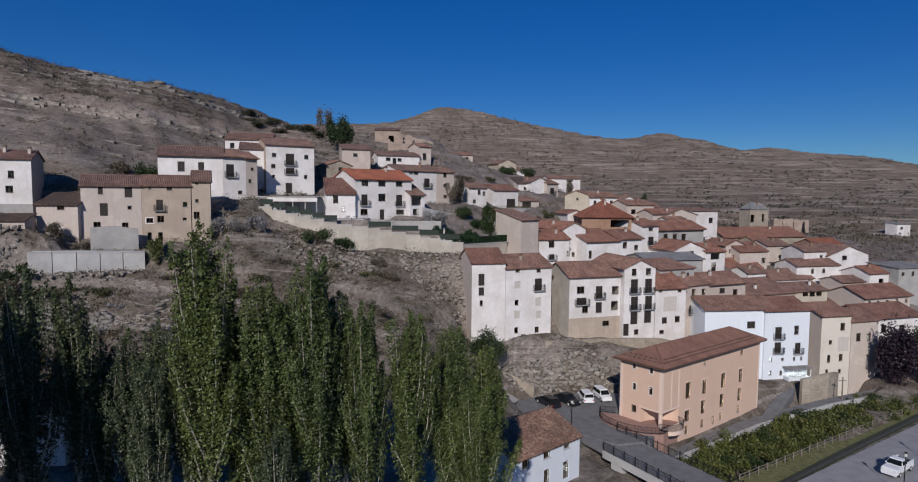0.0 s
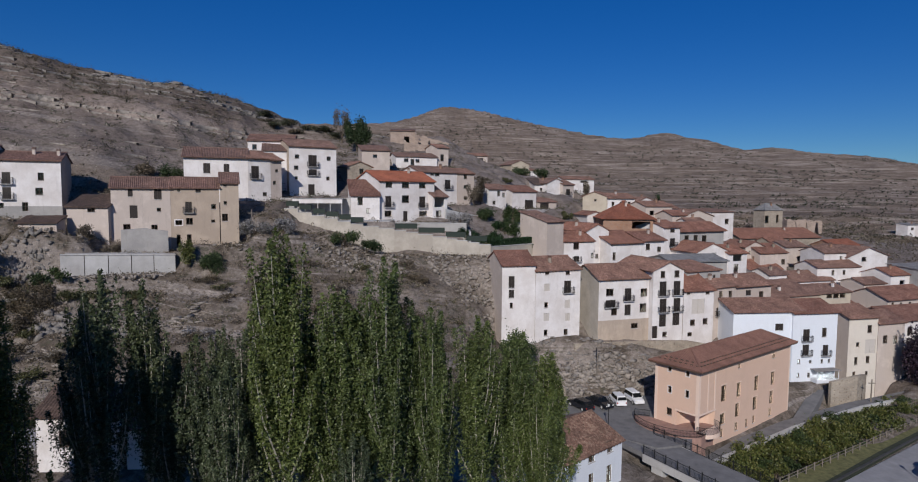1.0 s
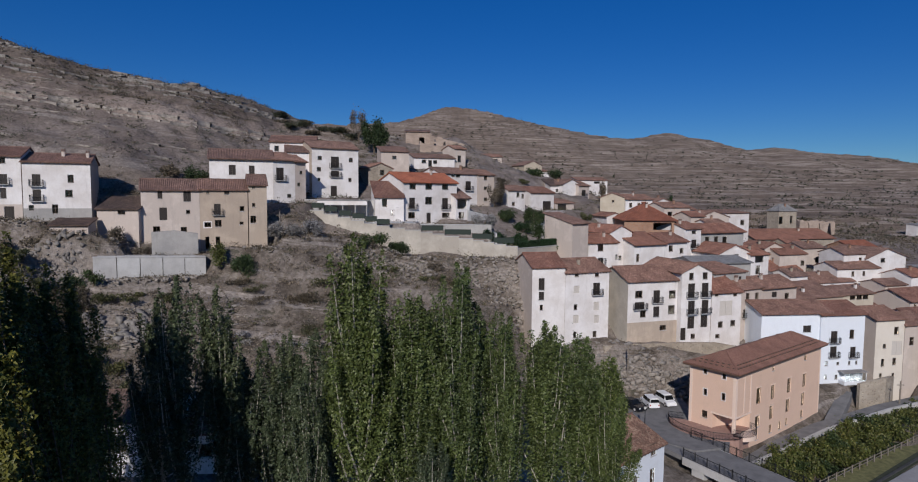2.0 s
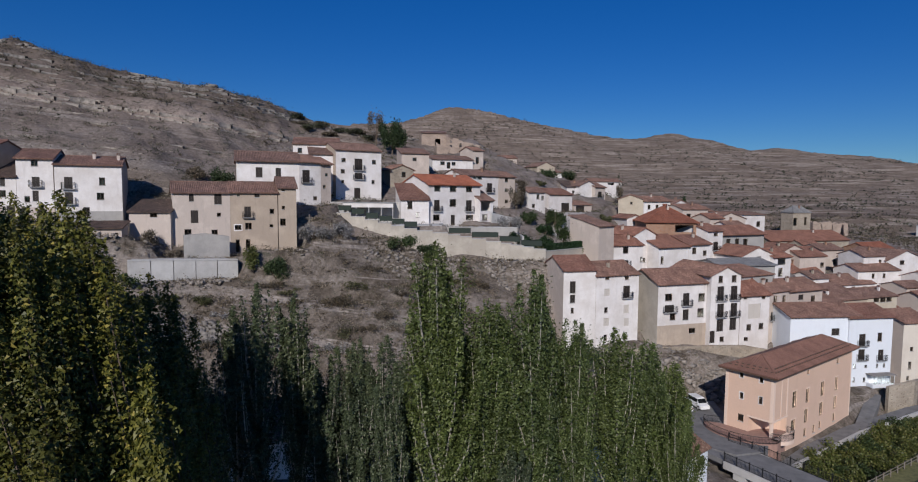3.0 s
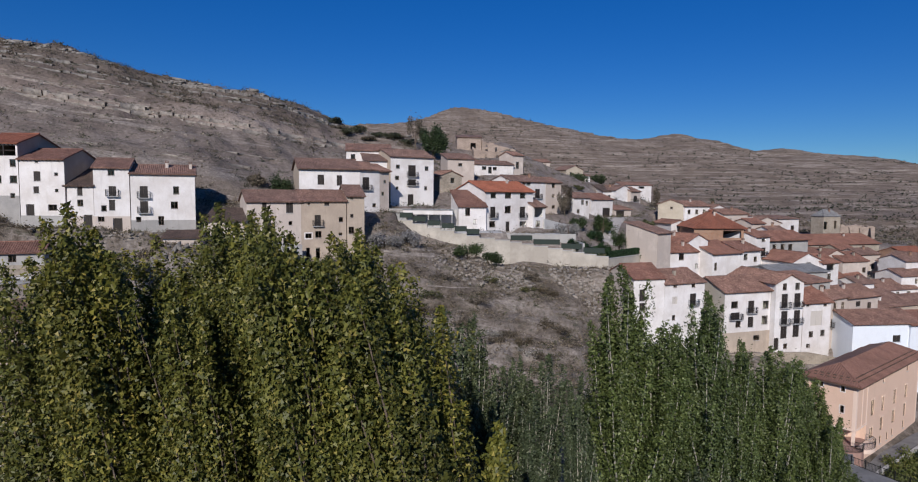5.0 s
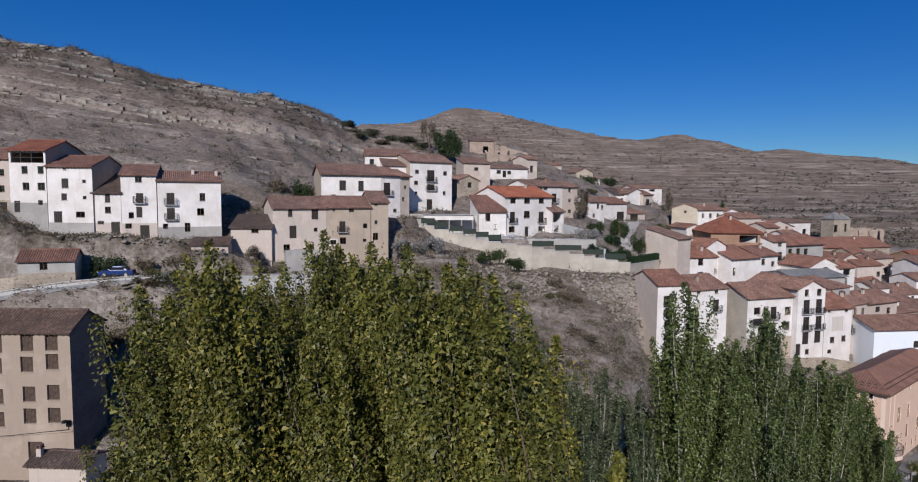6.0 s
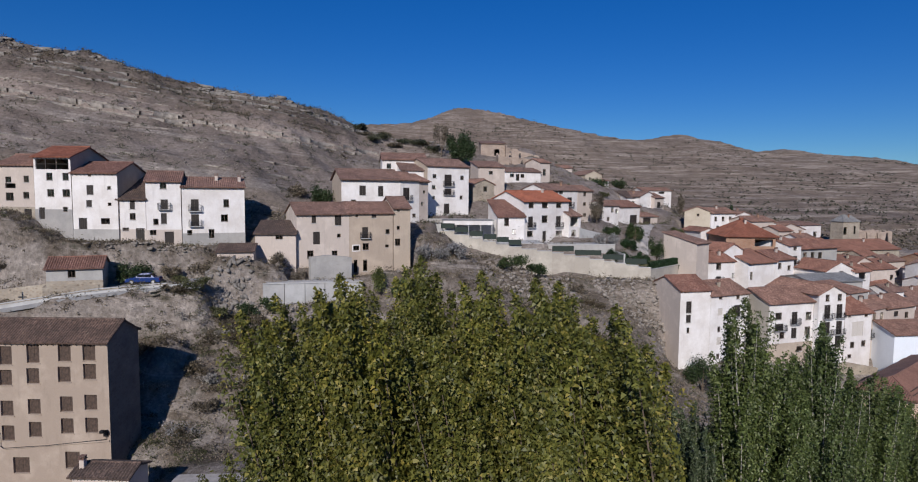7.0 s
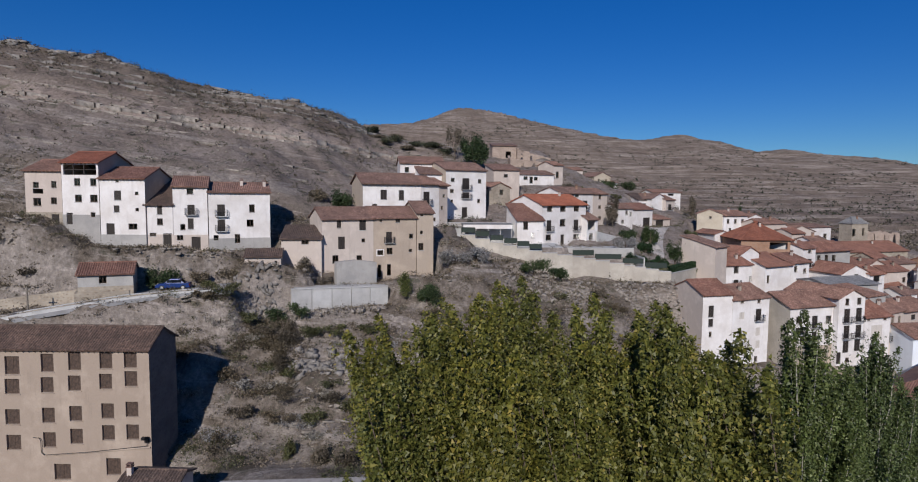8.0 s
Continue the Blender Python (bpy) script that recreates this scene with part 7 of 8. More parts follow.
shrub(-4.6, 119.6, 2.4, 3.0, "grey_twig", "grey-green bush in the garden", 2200, 0.2, 64)
shrub(18.5, 150.0, 1.8, 1.8, "brown_leaf", "brown bramble beside the upper lane", 1000, 0.22, 65)
shrub(22.0, 154.5, 2.0, 2.0, "olive_leaf", "olive bramble beside the upper lane", 1000, 0.22, 66)
for k, (x, y, leaf) in enumerate([(-31, 146, 0), (-26, 145, 1), (-23, 156, 0), (-8.5, 160, 0), (-4, 163, 1), (2.5, 170, 0), (8.5, 176, 1), (13.5, 172, 0), (-12, 150, 1), (-17, 148, 0), (33, 172, 0), (37, 176, 1), (36.0, 160, 0)]):
    shrub(x, y, 1.9, 1.7, ("brown_leaf", "olive_leaf")[leaf], "low scrub between the upper houses", 900, 0.22, 560 + k, group="yard scrub")
# thorn, bramble and broom on the bank between the mill, the lane and the houses
rng = np.random.default_rng(303)
BANK = (("brown_leaf", "brown thorn bush on the steep bank"), ("olive_leaf", "dull olive broom bush on the steep bank"), ("bush_leaf", "dark green bramble on the steep bank"), ("grey_twig", "grey leafless bush on the steep bank"))
for k in range(84):
    x = rng.uniform(-74, -6)
    foot = np.interp(x, [-74, -48, -15, 0], [68, 66, 68, 76])
    head = np.interp(x, [-74, -56, -44, -15, 0], [83, 84, 94, 104, 102])
    y = foot + (head - foot) * rng.uniform(0.02, 0.98)
    leaf, words = BANK[(0, 1, 0, 0, 3, 0, 3)[k % 7]]
    shrub(x, y, rng.uniform(1.2, 2.7), rng.uniform(0.7, 1.7), leaf, words, 620, 0.16, 400 + k, group="bank bushes")
for k, (x, y, r, h, leaf) in enumerate([(-63.4, 86.4, 1.7, 2.2, 2), (-62.2, 83.8, 2.1, 3.2, 0), (-61.0, 82.2, 1.7, 3.0, 0), (-60.0, 85.0, 1.6, 2.2, 2), (-66.6, 83.8, 2.2, 1.8, 1), (-69.4, 83.0, 2.2, 1.6, 1), (-71.8, 82.0, 2.0, 1.4, 0), (-61.4, 80.2, 1.6, 3.2, 0), (-61.0, 78.2, 1.5, 2.8, 0), (-63.2, 81.0, 1.8, 2.2, 0), (-64.6, 83.0, 1.8, 2.0, 0), (-58.6, 84.4, 2.0, 1.4, 1), (-55.0, 85.4, 2.2, 1.2, 1), (-51.0, 86.6, 2.2, 1.4, 1), (-58.8, 78.0, 2.0, 1.2, 1), (-66.5, 76.5, 2.0, 1.8, 0), (-64.0, 72.0, 2.0, 1.6, 0), (-55.5, 71.5, 2.4, 1.8, 1), (-51.5, 73.0, 2.4, 1.8, 1), (-48.0, 70.0, 2.2, 2.0, 1), (-57.0, 66.5, 1.2, 2.6, 1), (-53.0, 66.0, 1.5, 2.4, 0), (-50.4, 65.0, 1.4, 2.2, 0), (-47.5, 64.0, 1.6, 2.6, 0), (-73.5, 86.6, 1.5, 1.2, 1), (-103, 87.0, 2.5, 2.0, 0), (-98, 86.0, 2.0, 1.6, 0), (-107, 91.0, 3.0, 3.2, 2)]):
    shrub(x, y, r, h, BANK[leaf][0], BANK[leaf][1], 1000, 0.19, 500 + k, group="bank bushes")
rng = np.random.default_rng(77)
for k in range(80):
    f = (k + rng.uniform(-0.3, 0.3)) / 79
    lane = k % 4
    x0, y0 = 29 + 52 * f, 73.5 + 31.5 * f
    off = (4.3, 2.7, 1.0, -0.7)[lane] + rng.uniform(-0.6, 0.6)
    x, y = x0 - off * 0.5, y0 + off * 0.85
    shrub(x, y, rng.uniform(1.7, 2.7), rng.uniform(1.6, 3.0), "bank_leaf" if k % 5 else "bush_leaf", "green riverbank bush along the stream", 1100, 0.24, 100 + k, group="riverbank bushes", z=-2.4)


def rail_fence():
    ob = thing("rail_fence", Matrix.Translation((34.4, 73.0, -1.6)), "rustic wooden rail fence along the lawn", "fence")
    way = Vector((44.0, 28.5, 0)).normalized()
    post = box(-0.06, -0.06, -0.3, 0.06, 0.06, 1.0)
    me = bpy.data.meshes.new("post")
    post.to_mesh(me)
    post.free()
    me.materials.append(MAT["post"])
    for k in range(27):
        p = way * (2.0 * k)
        part("post", me, None, ob, m=Matrix.Translation(p))
        if k < 26:
            for z in (0.45, 0.85):
                bm = bmesh.new()
                q = way * (2.0 * k + 2.0)
                add_tube(bm, (p.x, p.y, z), (q.x, q.y, z), 0.045, n=5)
                part("rail", bm, "post", ob)


rail_fence()


def hedge_block(x, y, z, w, d, h, yaw, seed):
    rng = np.random.default_rng(seed)
    ob = thing("hedge", pose(x, y, z, 0, 0, yaw), "clipped dark green hedge on the garden wall", "hedge", "garden hedges")
    n = int(420 * w)
    p = rng.uniform((0, 0, 0), (w, d, h), (n, 3))
    face = rng.integers(0, 3, n)
    p[face == 0, 1] = rng.normal(0, 0.03, (face == 0).sum())
    p[face == 1, 2] = h + rng.normal(0, 0.03, (face == 1).sum())
    part("foliage", leaves_mesh("foliage", p, 0.24, rng), "hedge", ob)


def fence_panel(x, y, z, w, h, yaw, words="dark green mesh fence panel on the garden wall"):
    ob = thing("fence_panel", pose(x, y, z, 0, 0, yaw), words, "fence", "garden fence")
    part("mesh_screen", box(0.03, 0.0, 0.05, w - 0.03, 0.05, h), "screen", ob)
    for u in (0.0, w - 0.05):
        part("post", box(u, 0.052, -0.1, u + 0.05, 0.11, h + 0.06), "iron", ob)
    part("rail", box(0.0, -0.012, h + 0.002, w, 0.06, h + 0.045), "iron", ob)


for k, (x, y, z, w, yaw) in enumerate([(-36.8, 114.4, 30.9, 2.6, -15), (-34.2, 113.7, 30.3, 2.5, -15), (-31.5, 112.9, 29.6, 2.4, -10), (-29.0, 112.5, 29.1, 2.4, -10), (-26.6, 112.1, 28.6, 2.2, -2), (-24.4, 112.0, 28.1, 2.3, -2), (-16.4, 112.1, 27.0, 4.0, 4), (-12.2, 112.4, 26.3, 4.8, -5), (-7.2, 111.9, 25.6, 3.7, -12), (-3.4, 110.9, 25.0, 3.8, -20)]):
    fence_panel(x, y, z + 0.1, w, 0.95, yaw)
hedge_block(1.2, 110.0, 24.3, 15.0, 0.9, 1.0, 48, 220)


# ---- poles and lamps ----
def street_lamp(x, y, z, tall, label):
    ob = thing("street_lamp", Matrix.Translation((x, y, z)), label, "street lamp", "street lamps")
    bm = bmesh.new()
    add_tube(bm, (0, 0, 0), (0, 0, tall), 0.07, 0.045, 8)
    post = part("post", bm, "iron", ob)
    bm = bmesh.new()
    add_tube(bm, (0, 0, 0), (0, 0, 0.5), 0.12, 0.08, 8)
    part("base", bm, "iron", ob)
    bm = bmesh.new()
    add_tube(bm, (0, 0, tall), (0, 0, tall + 0.4), 0.12, 0.2, 6)
    lantern = part("lantern", bm, "lamp_glass", ob)
    bm = bmesh.new()
    add_tube(bm, (0, 0, tall + 0.4), (0, 0, tall + 0.6), 0.24, 0.03, 6)
    part("lantern_cap", bm, "iron", lantern)
    return ob


def utility_pole(x, y, tall, label):
    z = ground_at(x, y)
    ob = thing("utility_pole", Matrix.Translation((x, y, z - 0.6)), label, "pole", "utility poles")
    bm = bmesh.new()
    add_tube(bm, (0, 0, 0), (0, 0, tall), 0.14, 0.09, 8)
    part("post", bm, "post", ob)
    bm = bmesh.new()
    add_box(bm, -0.6, -0.05, tall - 0.7, 0.6, 0.05, tall - 0.58)
    part("crossarm", bm, "post", ob)


street_lamp(61.2, 75.9, -1.5, 4.9, "slim dark street lamp beside the street")
street_lamp(51.5, 69.0, -1.5, 4.9, "slim dark street lamp beside the street")
street_lamp(15.2, 80.4, 1.9, 3.6, "dark lamp post at the bridge end")
utility_pole(17.2, 96.2, 6.6, "grey wooden pole against the rock face")
utility_pole(64.5, 101.6, 6.0, "wooden pole beside the riverside path")
utility_pole(-39.5, 103.5, 5.0, "thin wooden pole on the slope")
utility_pole(-93.5, 79.5, 4.2, "wooden pole beside the hillside lane")


# ---- vehicles ----
def vehicle(name, label, x, y, z, yaw, paint, length=4.2, width=1.7, tall=1.45, style="hatch"):
    """A parked vehicle, nose along its local x."""
    ob = thing(name, pose(x, y, z, 0, 0, yaw), label, "car", "parked cars")
    L, W, H = length / 2, width / 2, tall
    belt = 0.62 * H if style != "van" else 0.55 * H
    lower = [(-L, 0.28), (-L, belt * 0.95), (-L * 0.9, belt), (L * 0.45, belt * 1.0), (L * 0.92, belt * 0.86), (L, belt * 0.66), (L, 0.3)]
    if style == "pickup":
        lower = [(-L, 0.4), (-L, belt), (L * 0.3, belt), (L * 0.9, belt * 0.95), (L, belt * 0.8), (L, 0.4)]
        cabin = [(-L * 0.25, belt), (-L * 0.2, H), (L * 0.2, H), (L * 0.42, belt)]
    elif style == "van":
        cabin = [(-L * 0.98, belt), (-L * 0.96, H), (L * 0.3, H), (L * 0.62, belt)]
    elif style == "sedan":
        cabin = [(-L * 0.72, belt), (-L * 0.38, H), (L * 0.16, H), (L * 0.5, belt)]
    else:
        cabin = [(-L * 0.95, belt), (-L * 0.78, H), (L * 0.14, H), (L * 0.5, belt)]

    def loft(profile, w_low, w_high, z_low, z_high):
        bm = bmesh.new()
        sides = []
        for sgn in (-1, 1):
            sides.append([bm.verts.new((px_, sgn * (w_low + (w_high - w_low) * (pz - z_low) / max(0.01, z_high - z_low)), pz)) for px_, pz in profile])
        n = len(profile)
        bm.faces.new(sides[0])
        bm.faces.new(sides[1][::-1])
        for k in range(n):
            bm.faces.new((sides[0][k], sides[1][k], sides[1][(k + 1) % n], sides[0][(k + 1) % n]))
        bmesh.ops.recalc_face_normals(bm, faces=bm.faces)
        bmesh.ops.bevel(bm, geom=list(bm.edges), offset=0.05, segments=2, affect="EDGES")
        return bm

    body = part("body", loft(lower, W, W * 0.97, 0.28, belt), paint, ob)
    part("cabin", loft(cabin, W * 0.95, W * 0.78, belt, H), paint, ob)
    (x0, _), (x1, _), (x2, _), (x3, _) = cabin
    hgt = H - belt

    def pane(points):
        bm = bmesh.new()
        bm.faces.new([bm.verts.new(p) for p in points])
        bmesh.ops.solidify(bm, geom=bm.faces[:], thickness=0.012)
        return bm

    f = lambda a, b, t: a + (b - a) * t
    wl, wh = W * 0.95 - 0.07, W * 0.8 - 0.05
    part("windscreen", pane([(f(x3, x2, 0.12) + 0.025, -wl, belt + hgt * 0.12), (f(x3, x2, 0.12) + 0.025, wl, belt + hgt * 0.12), (f(x3, x2, 0.86) + 0.025, wh, belt + hgt * 0.86), (f(x3, x2, 0.86) + 0.025, -wh, belt + hgt * 0.86)]), "car_glass", ob)
    part("rear_window", pane([(f(x0, x1, 0.2) - 0.025, -wl, belt + hgt * 0.2), (f(x0, x1, 0.2) - 0.025, wl, belt + hgt * 0.2), (f(x0, x1, 0.84) - 0.025, wh, belt + hgt * 0.84), (f(x0, x1, 0.84) - 0.025, -wh, belt + hgt * 0.84)]), "car_glass", ob)
    for sgn in (-1, 1):
        y0, y1 = sgn * (W * 0.95 - 0.17 * W * 0.15 + 0.012), sgn * (W * 0.95 - 0.17 * W * 0.85 + 0.012)
        mid = (x1 + x2) / 2
        for a, b in (((x0 + x1) / 2 + 0.12, mid - 0.04), (mid + 0.04, (x2 + x3) / 2 - 0.1)):
            part("side_window", pane([(a - 0.08, y0, belt + hgt * 0.15), (b + 0.12, y0, belt + hgt * 0.15), (b, y1, belt + hgt * 0.85), (a, y1, belt + hgt * 0.85)]), "car_glass", ob)
        for wx in (-L * 0.62, L * 0.62):
            bm = bmesh.new()
            add_tube(bm, (wx, sgn * (W - 0.16), 0.32), (wx, sgn * (W + 0.02), 0.32), 0.32, n=14)
            wheel = part("wheel", bm, "tyre", ob)
            bm = bmesh.new()
            add_tube(bm, (wx, sgn * (W + 0.021), 0.32), (wx, sgn * (W + 0.03), 0.32), 0.2, n=10)
            part("rim", bm, "concrete", wheel)
        part("headlight", box(L - 0.06, sgn * W * 0.72 - 0.14, belt * 0.66, L + 0.02, sgn * W * 0.72 + 0.14, belt * 0.82, 0.02), "lamp_glass", ob)
        part("tail_light", box(-L - 0.02, sgn * W * 0.82 - 0.09, belt * 0.6, -L + 0.06, sgn * W * 0.82 + 0.09, belt * 0.85, 0.02), "red_lens", ob)
        part("mirror", box(x3 - 0.25, sgn * (W + 0.02) - 0.08, belt + 0.02, x3 - 0.12, sgn * (W + 0.02) + 0.08, belt + 0.16, 0.02), paint, ob)
    part("bumper", box(L - 0.1, -W * 0.92, 0.26, L + 0.05, W * 0.92, 0.44, 0.03), paint, ob)
    part("bumper", box(-L - 0.05, -W * 0.92, 0.26, -L + 0.1, W * 0.92, 0.44, 0.03), paint, ob)
    if style == "pickup":
        bed = bmesh.new()
        add_box(bed, -L * 0.96, -W * 0.86, belt + 0.004, -L * 0.3, W * 0.86, belt + 0.02)
        part("load_bed", bed, "tyre", ob)
        for sgn in (-1, 1):
            part("bed_side", box(-L * 0.98, sgn * W * 0.92 - 0.04, belt, -L * 0.28, sgn * W * 0.92 + 0.04, belt + 0.22), paint, ob)
    return ob


vehicle("car", "dark estate car parked nose to the bank", 13.3, 89.3, 2.16, 118, "car_dark", 4.4)
vehicle("car", "dark grey saloon parked in the car park", 16.3, 90.3, 2.16, 300, "car_dark", 4.4, style="sedan")
vehicle("van", "small white van seen from the back", 19.3, 91.4, 2.16, 95, "car_white", 3.7, 1.6, 1.65, "van")
vehicle("van", "white off-road car facing the street", 22.0, 92.2, 2.16, 282, "car_white", 3.6, 1.6, 1.65, "van")
vehicle("pickup", "white double-cab pickup parked on the street", 55.6, 75.8, -1.45, 215, "car_white", 5.2, 1.85, 1.8, "pickup")
vehicle("car", "bright blue saloon parked on the hillside lane", -77.3, 85.3, 24.78, 190, "car_blue", 4.4, style="sedan")


# ---- ruined house on the hilltop ----
def ruin(label, x, y, z, yaw, w, d, heights, openings, seed):
    """Roofless stone shell with broken wall tops."""
    ob = thing("ruined_house", pose(x, y, z, 0, 0, yaw), label, "ruin", "ruins")
    rng = np.random.default_rng(seed)
    for k, (a, b) in enumerate((((0, 0), (w, 0)), ((w, 0), (w, d)), ((w, d), (0, d)), ((0, d), (0, 0)))):
        a, b = Vector((*a, 0)), Vector((*b, 0))
        n = max(4, int((b - a).length / 0.55))
        h0, h1 = heights[k], heights[(k + 1) % 4]
        along = (b - a).normalized()
        side = Vector((-along.y, along.x, 0)) * 0.5
        bm = bmesh.new()
        prev = None
        for i in range(n + 1):
            f = i / n
            top = h0 + (h1 - h0) * f + 1.1 * noise.noise((f * 5 + seed, k * 3.1, 0)) + rng.uniform(-0.25, 0.25)
            hole = any(q[0] == k and q[1] < f < q[2] for q in openings)
            p = a.lerp(b, f)
            z0 = -3 if not hole else top - 0.7
            col = [bm.verts.new(p + Vector((0, 0, z0))), bm.verts.new(p + Vector((0, 0, top))), bm.verts.new(p + side + Vector((0, 0, top - 0.1))), bm.verts.new(p + side + Vector((0, 0, z0)))]
            if prev:
                for j in range(4):
                    bm.faces.new((prev[j], prev[(j + 1) % 4], col[(j + 1) % 4], col[j]))
            prev = col
        part("wall", bm, "ruinstone", ob)


house("half-ruined tan stone house with a patched tile roof", -25.8, 190.0, 44.0, 4, 7.4, 6, 8.6, roof="shed", pitch=10, wall="ruinstone", tile="brown_tiles", name="ruined_house", category="ruin", group="ruins", front=[(4.9, 5.9, 1.6, 2.0, "o"), (2.2, 4.2, 1.0, 1.2, "o")])
ruin("long broken pinkish stone shell on the hilltop", -18.3, 189.0, 43.5, 2, 10.4, 6, (8.2, 5.0, 4.6, 7.0), [(0, 0.1, 0.2), (0, 0.36, 0.46), (0, 0.62, 0.7)], 4)
ruin("collapsed stone gable on the hilltop", -21.0, 182.5, 43.0, 5, 9.5, 4.5, (5.4, 4.4, 4.2, 6.0), [(0, 0.3, 0.44), (0, 0.68, 0.8)], 5)
ruin("broken stone barn behind the church", 112, 220, 23.4, 3, 13, 7, (1.9, 1.3, 1.7, 1.5), [(0, 0.2, 0.3), (0, 0.5, 0.6), (0, 0.8, 0.9)], 7)


# ---- garden terraces below the white house ----
for name, words, x, y, z, yaw, w, d, mat in (
    ("yard_paving", "grey concrete yard above the garden wall", -26.9, 118.9, 28.32, 0, 18.5, 8.6, "concrete"),
    ("yard_paving", "pale gravel terrace in front of the white house", -11.8, 121.4, 27.72, 0, 16.4, 6.6, "concrete"),
    ("yard_paving", "upper yard of packed pale gravel", -33.6, 123.7, 32.34, 10, 13.0, 3.6, "paving"),
    ("garden_lawn", "clipped lawn on the garden terrace", 3.0, 117.8, 24.32, 48, 13.0, 5.4, "lawn"),
):
    ob = part(name, box(-w / 2, -d / 2, -0.3, w / 2, d / 2, 0.05, 0.02), mat, m=pose(x, y, z, 0, 0, yaw))
    tagged(ob, words, "yard", kind="structure")
wall_run("garden_wall", "low grey retaining wall under the white house", [(-20.4, 117.7, 25.6, 27.9), (-12.0, 117.7, 25.4, 27.9), (-3.4, 117.7, 25.0, 27.9)], 0.35, "grey")
wall_run("garden_wall", "low grey wall between the garden terraces", [(-2.6, 113.4, 24.2, 26.6), (-2.8, 122.5, 24.2, 26.6)], 0.3, "concrete", cap=False)
for k, (x, y, z, w, d, h, yaw) in enumerate([(-1.0, 113.2, 24.4, 6.0, 0.9, 0.9, 44), (0.2, 117.5, 24.4, 4.0, 1.0, 1.1, 48), (-9.0, 121.5, 26.3, 5.0, 1.2, 1.2, 4)]):
    hedge_block(x, y, z, w, d, h, yaw, 240 + k)


# ---- glazed porch on the cool white house ----
host = next(o for o in bpy.data.objects if "glazed porch" in o.get("label", ""))
porch = part("porch", box(3.9, -1.5, 0.1, 8.2, -0.003, 0.75, 0.02), "bluewhite", host)
part("porch_roof", box(3.7, -1.75, 2.25, 8.4, -0.003, 2.4, 0.03), "slate", porch)
for k in range(6):
    u = 3.92 + 0.84 * k
    part("post", box(u, -1.5, 0.754, u + 0.07, -1.42, 2.246), "bluewhite", porch)
    if k < 5:
        pane = part("pane", box(u + 0.075, -1.47, 0.76, u + 0.835, -1.455, 2.24), "glass", porch)
        pane.visible_shadow = False
part("pier", box(7.7, -1.4, -1.6, 8.1, -1.0, 0.096), "grey", porch)
part("pier", box(4.0, -1.4, -1.6, 4.4, -1.0, 0.096), "grey", porch)
strip("path", "worn paved ramp between the salmon block and the stone wall", [(48.5, 94.0, -1.0), (51.5, 97.6, -0.55), (54.5, 101.0, 0.1), (56.6, 103.6, 0.7)], 2.0, "asphalt", category="path", thick=1.4)


# ---- carport and stores in the upper yard ----
carport = thing("carport", pose(-36.4, 117.6, 28.4, 0, 0, 2), "low open carport with a flat grey roof and white fascia", "carport")
part("roof", box(-0.2, -0.4, 3.92, 9.6, 3.6, 4.06, 0.02), "slate", carport)
part("fascia", box(0.0, -0.35, 3.15, 9.4, -0.2, 3.916), "white", carport)
for u in (0.0, 2.35, 4.7, 7.05, 9.2):
    part("post", box(u, -0.34, -0.2, u + 0.18, -0.21, 3.146), "grey", carport)
shed = thing("garden_store", pose(-40.6, 119.0, 29.4, 0, 0, 14), "small lean-to store with a grey sheet roof", "shed", "sheds")
part("wall", box(0, 0, -1.5, 4.0, 2.6, 2.3, 0.03), "concrete", shed)
part("roof", box(-0.2, -0.25, 2.304, 4.2, 2.8, 2.42, 0.02), "slate", shed)
part("door", box(1.4, -0.05, 0.0, 2.4, -0.003, 2.0, 0.01), "wood", shed)


# ---- fittings on the front of the mill ----
mill = next(o for o in bpy.data.objects if o.name.startswith("old_mill"))
bm = bmesh.new()
add_tube(bm, (13.4, -0.05, 4.05), (24.3, -0.05, 5.0), 0.09, n=6)
part("string_course", bm, "beige", mill)
bm = bmesh.new()
run = [(12.3, 6.0), (12.9, 5.95), (13.1, 5.7), (13.1, 4.4), (13.4, 4.15), (18.0, 4.5), (24.0, 5.2), (24.1, 6.2)]
for (u, z), (v, q) in zip(run, run[1:]):
    add_tube(bm, (u, -0.16, z), (v, -0.16, q), 0.035, n=5)
part("cable", bm, "iron", mill, "dark cable clipped to the wall")
bm = bmesh.new()
add_tube(bm, (24.0, -0.05, 6.1), (24.0, -0.75, 6.3), 0.04, n=5)
add_box(bm, 23.8, -1.0, 6.1, 24.2, -0.6, 6.4, 0.05)
add_box(bm, 23.75, -0.2, 5.5, 24.2, -0.02, 6.15, 0.02)
part("wall_lamp", bm, "iron", mill, "dark bracket lamp and meter box")


# ---- scrub, boulders ----
def scatter(n, x0, x1, y0, y1, rng, keep):
    x, y = rng.uniform(x0, x1, n), rng.uniform(y0, y1, n)
    ok = keep(x, y)
    x, y = x[ok], y[ok]
    return x, y, ground_height(x, y)


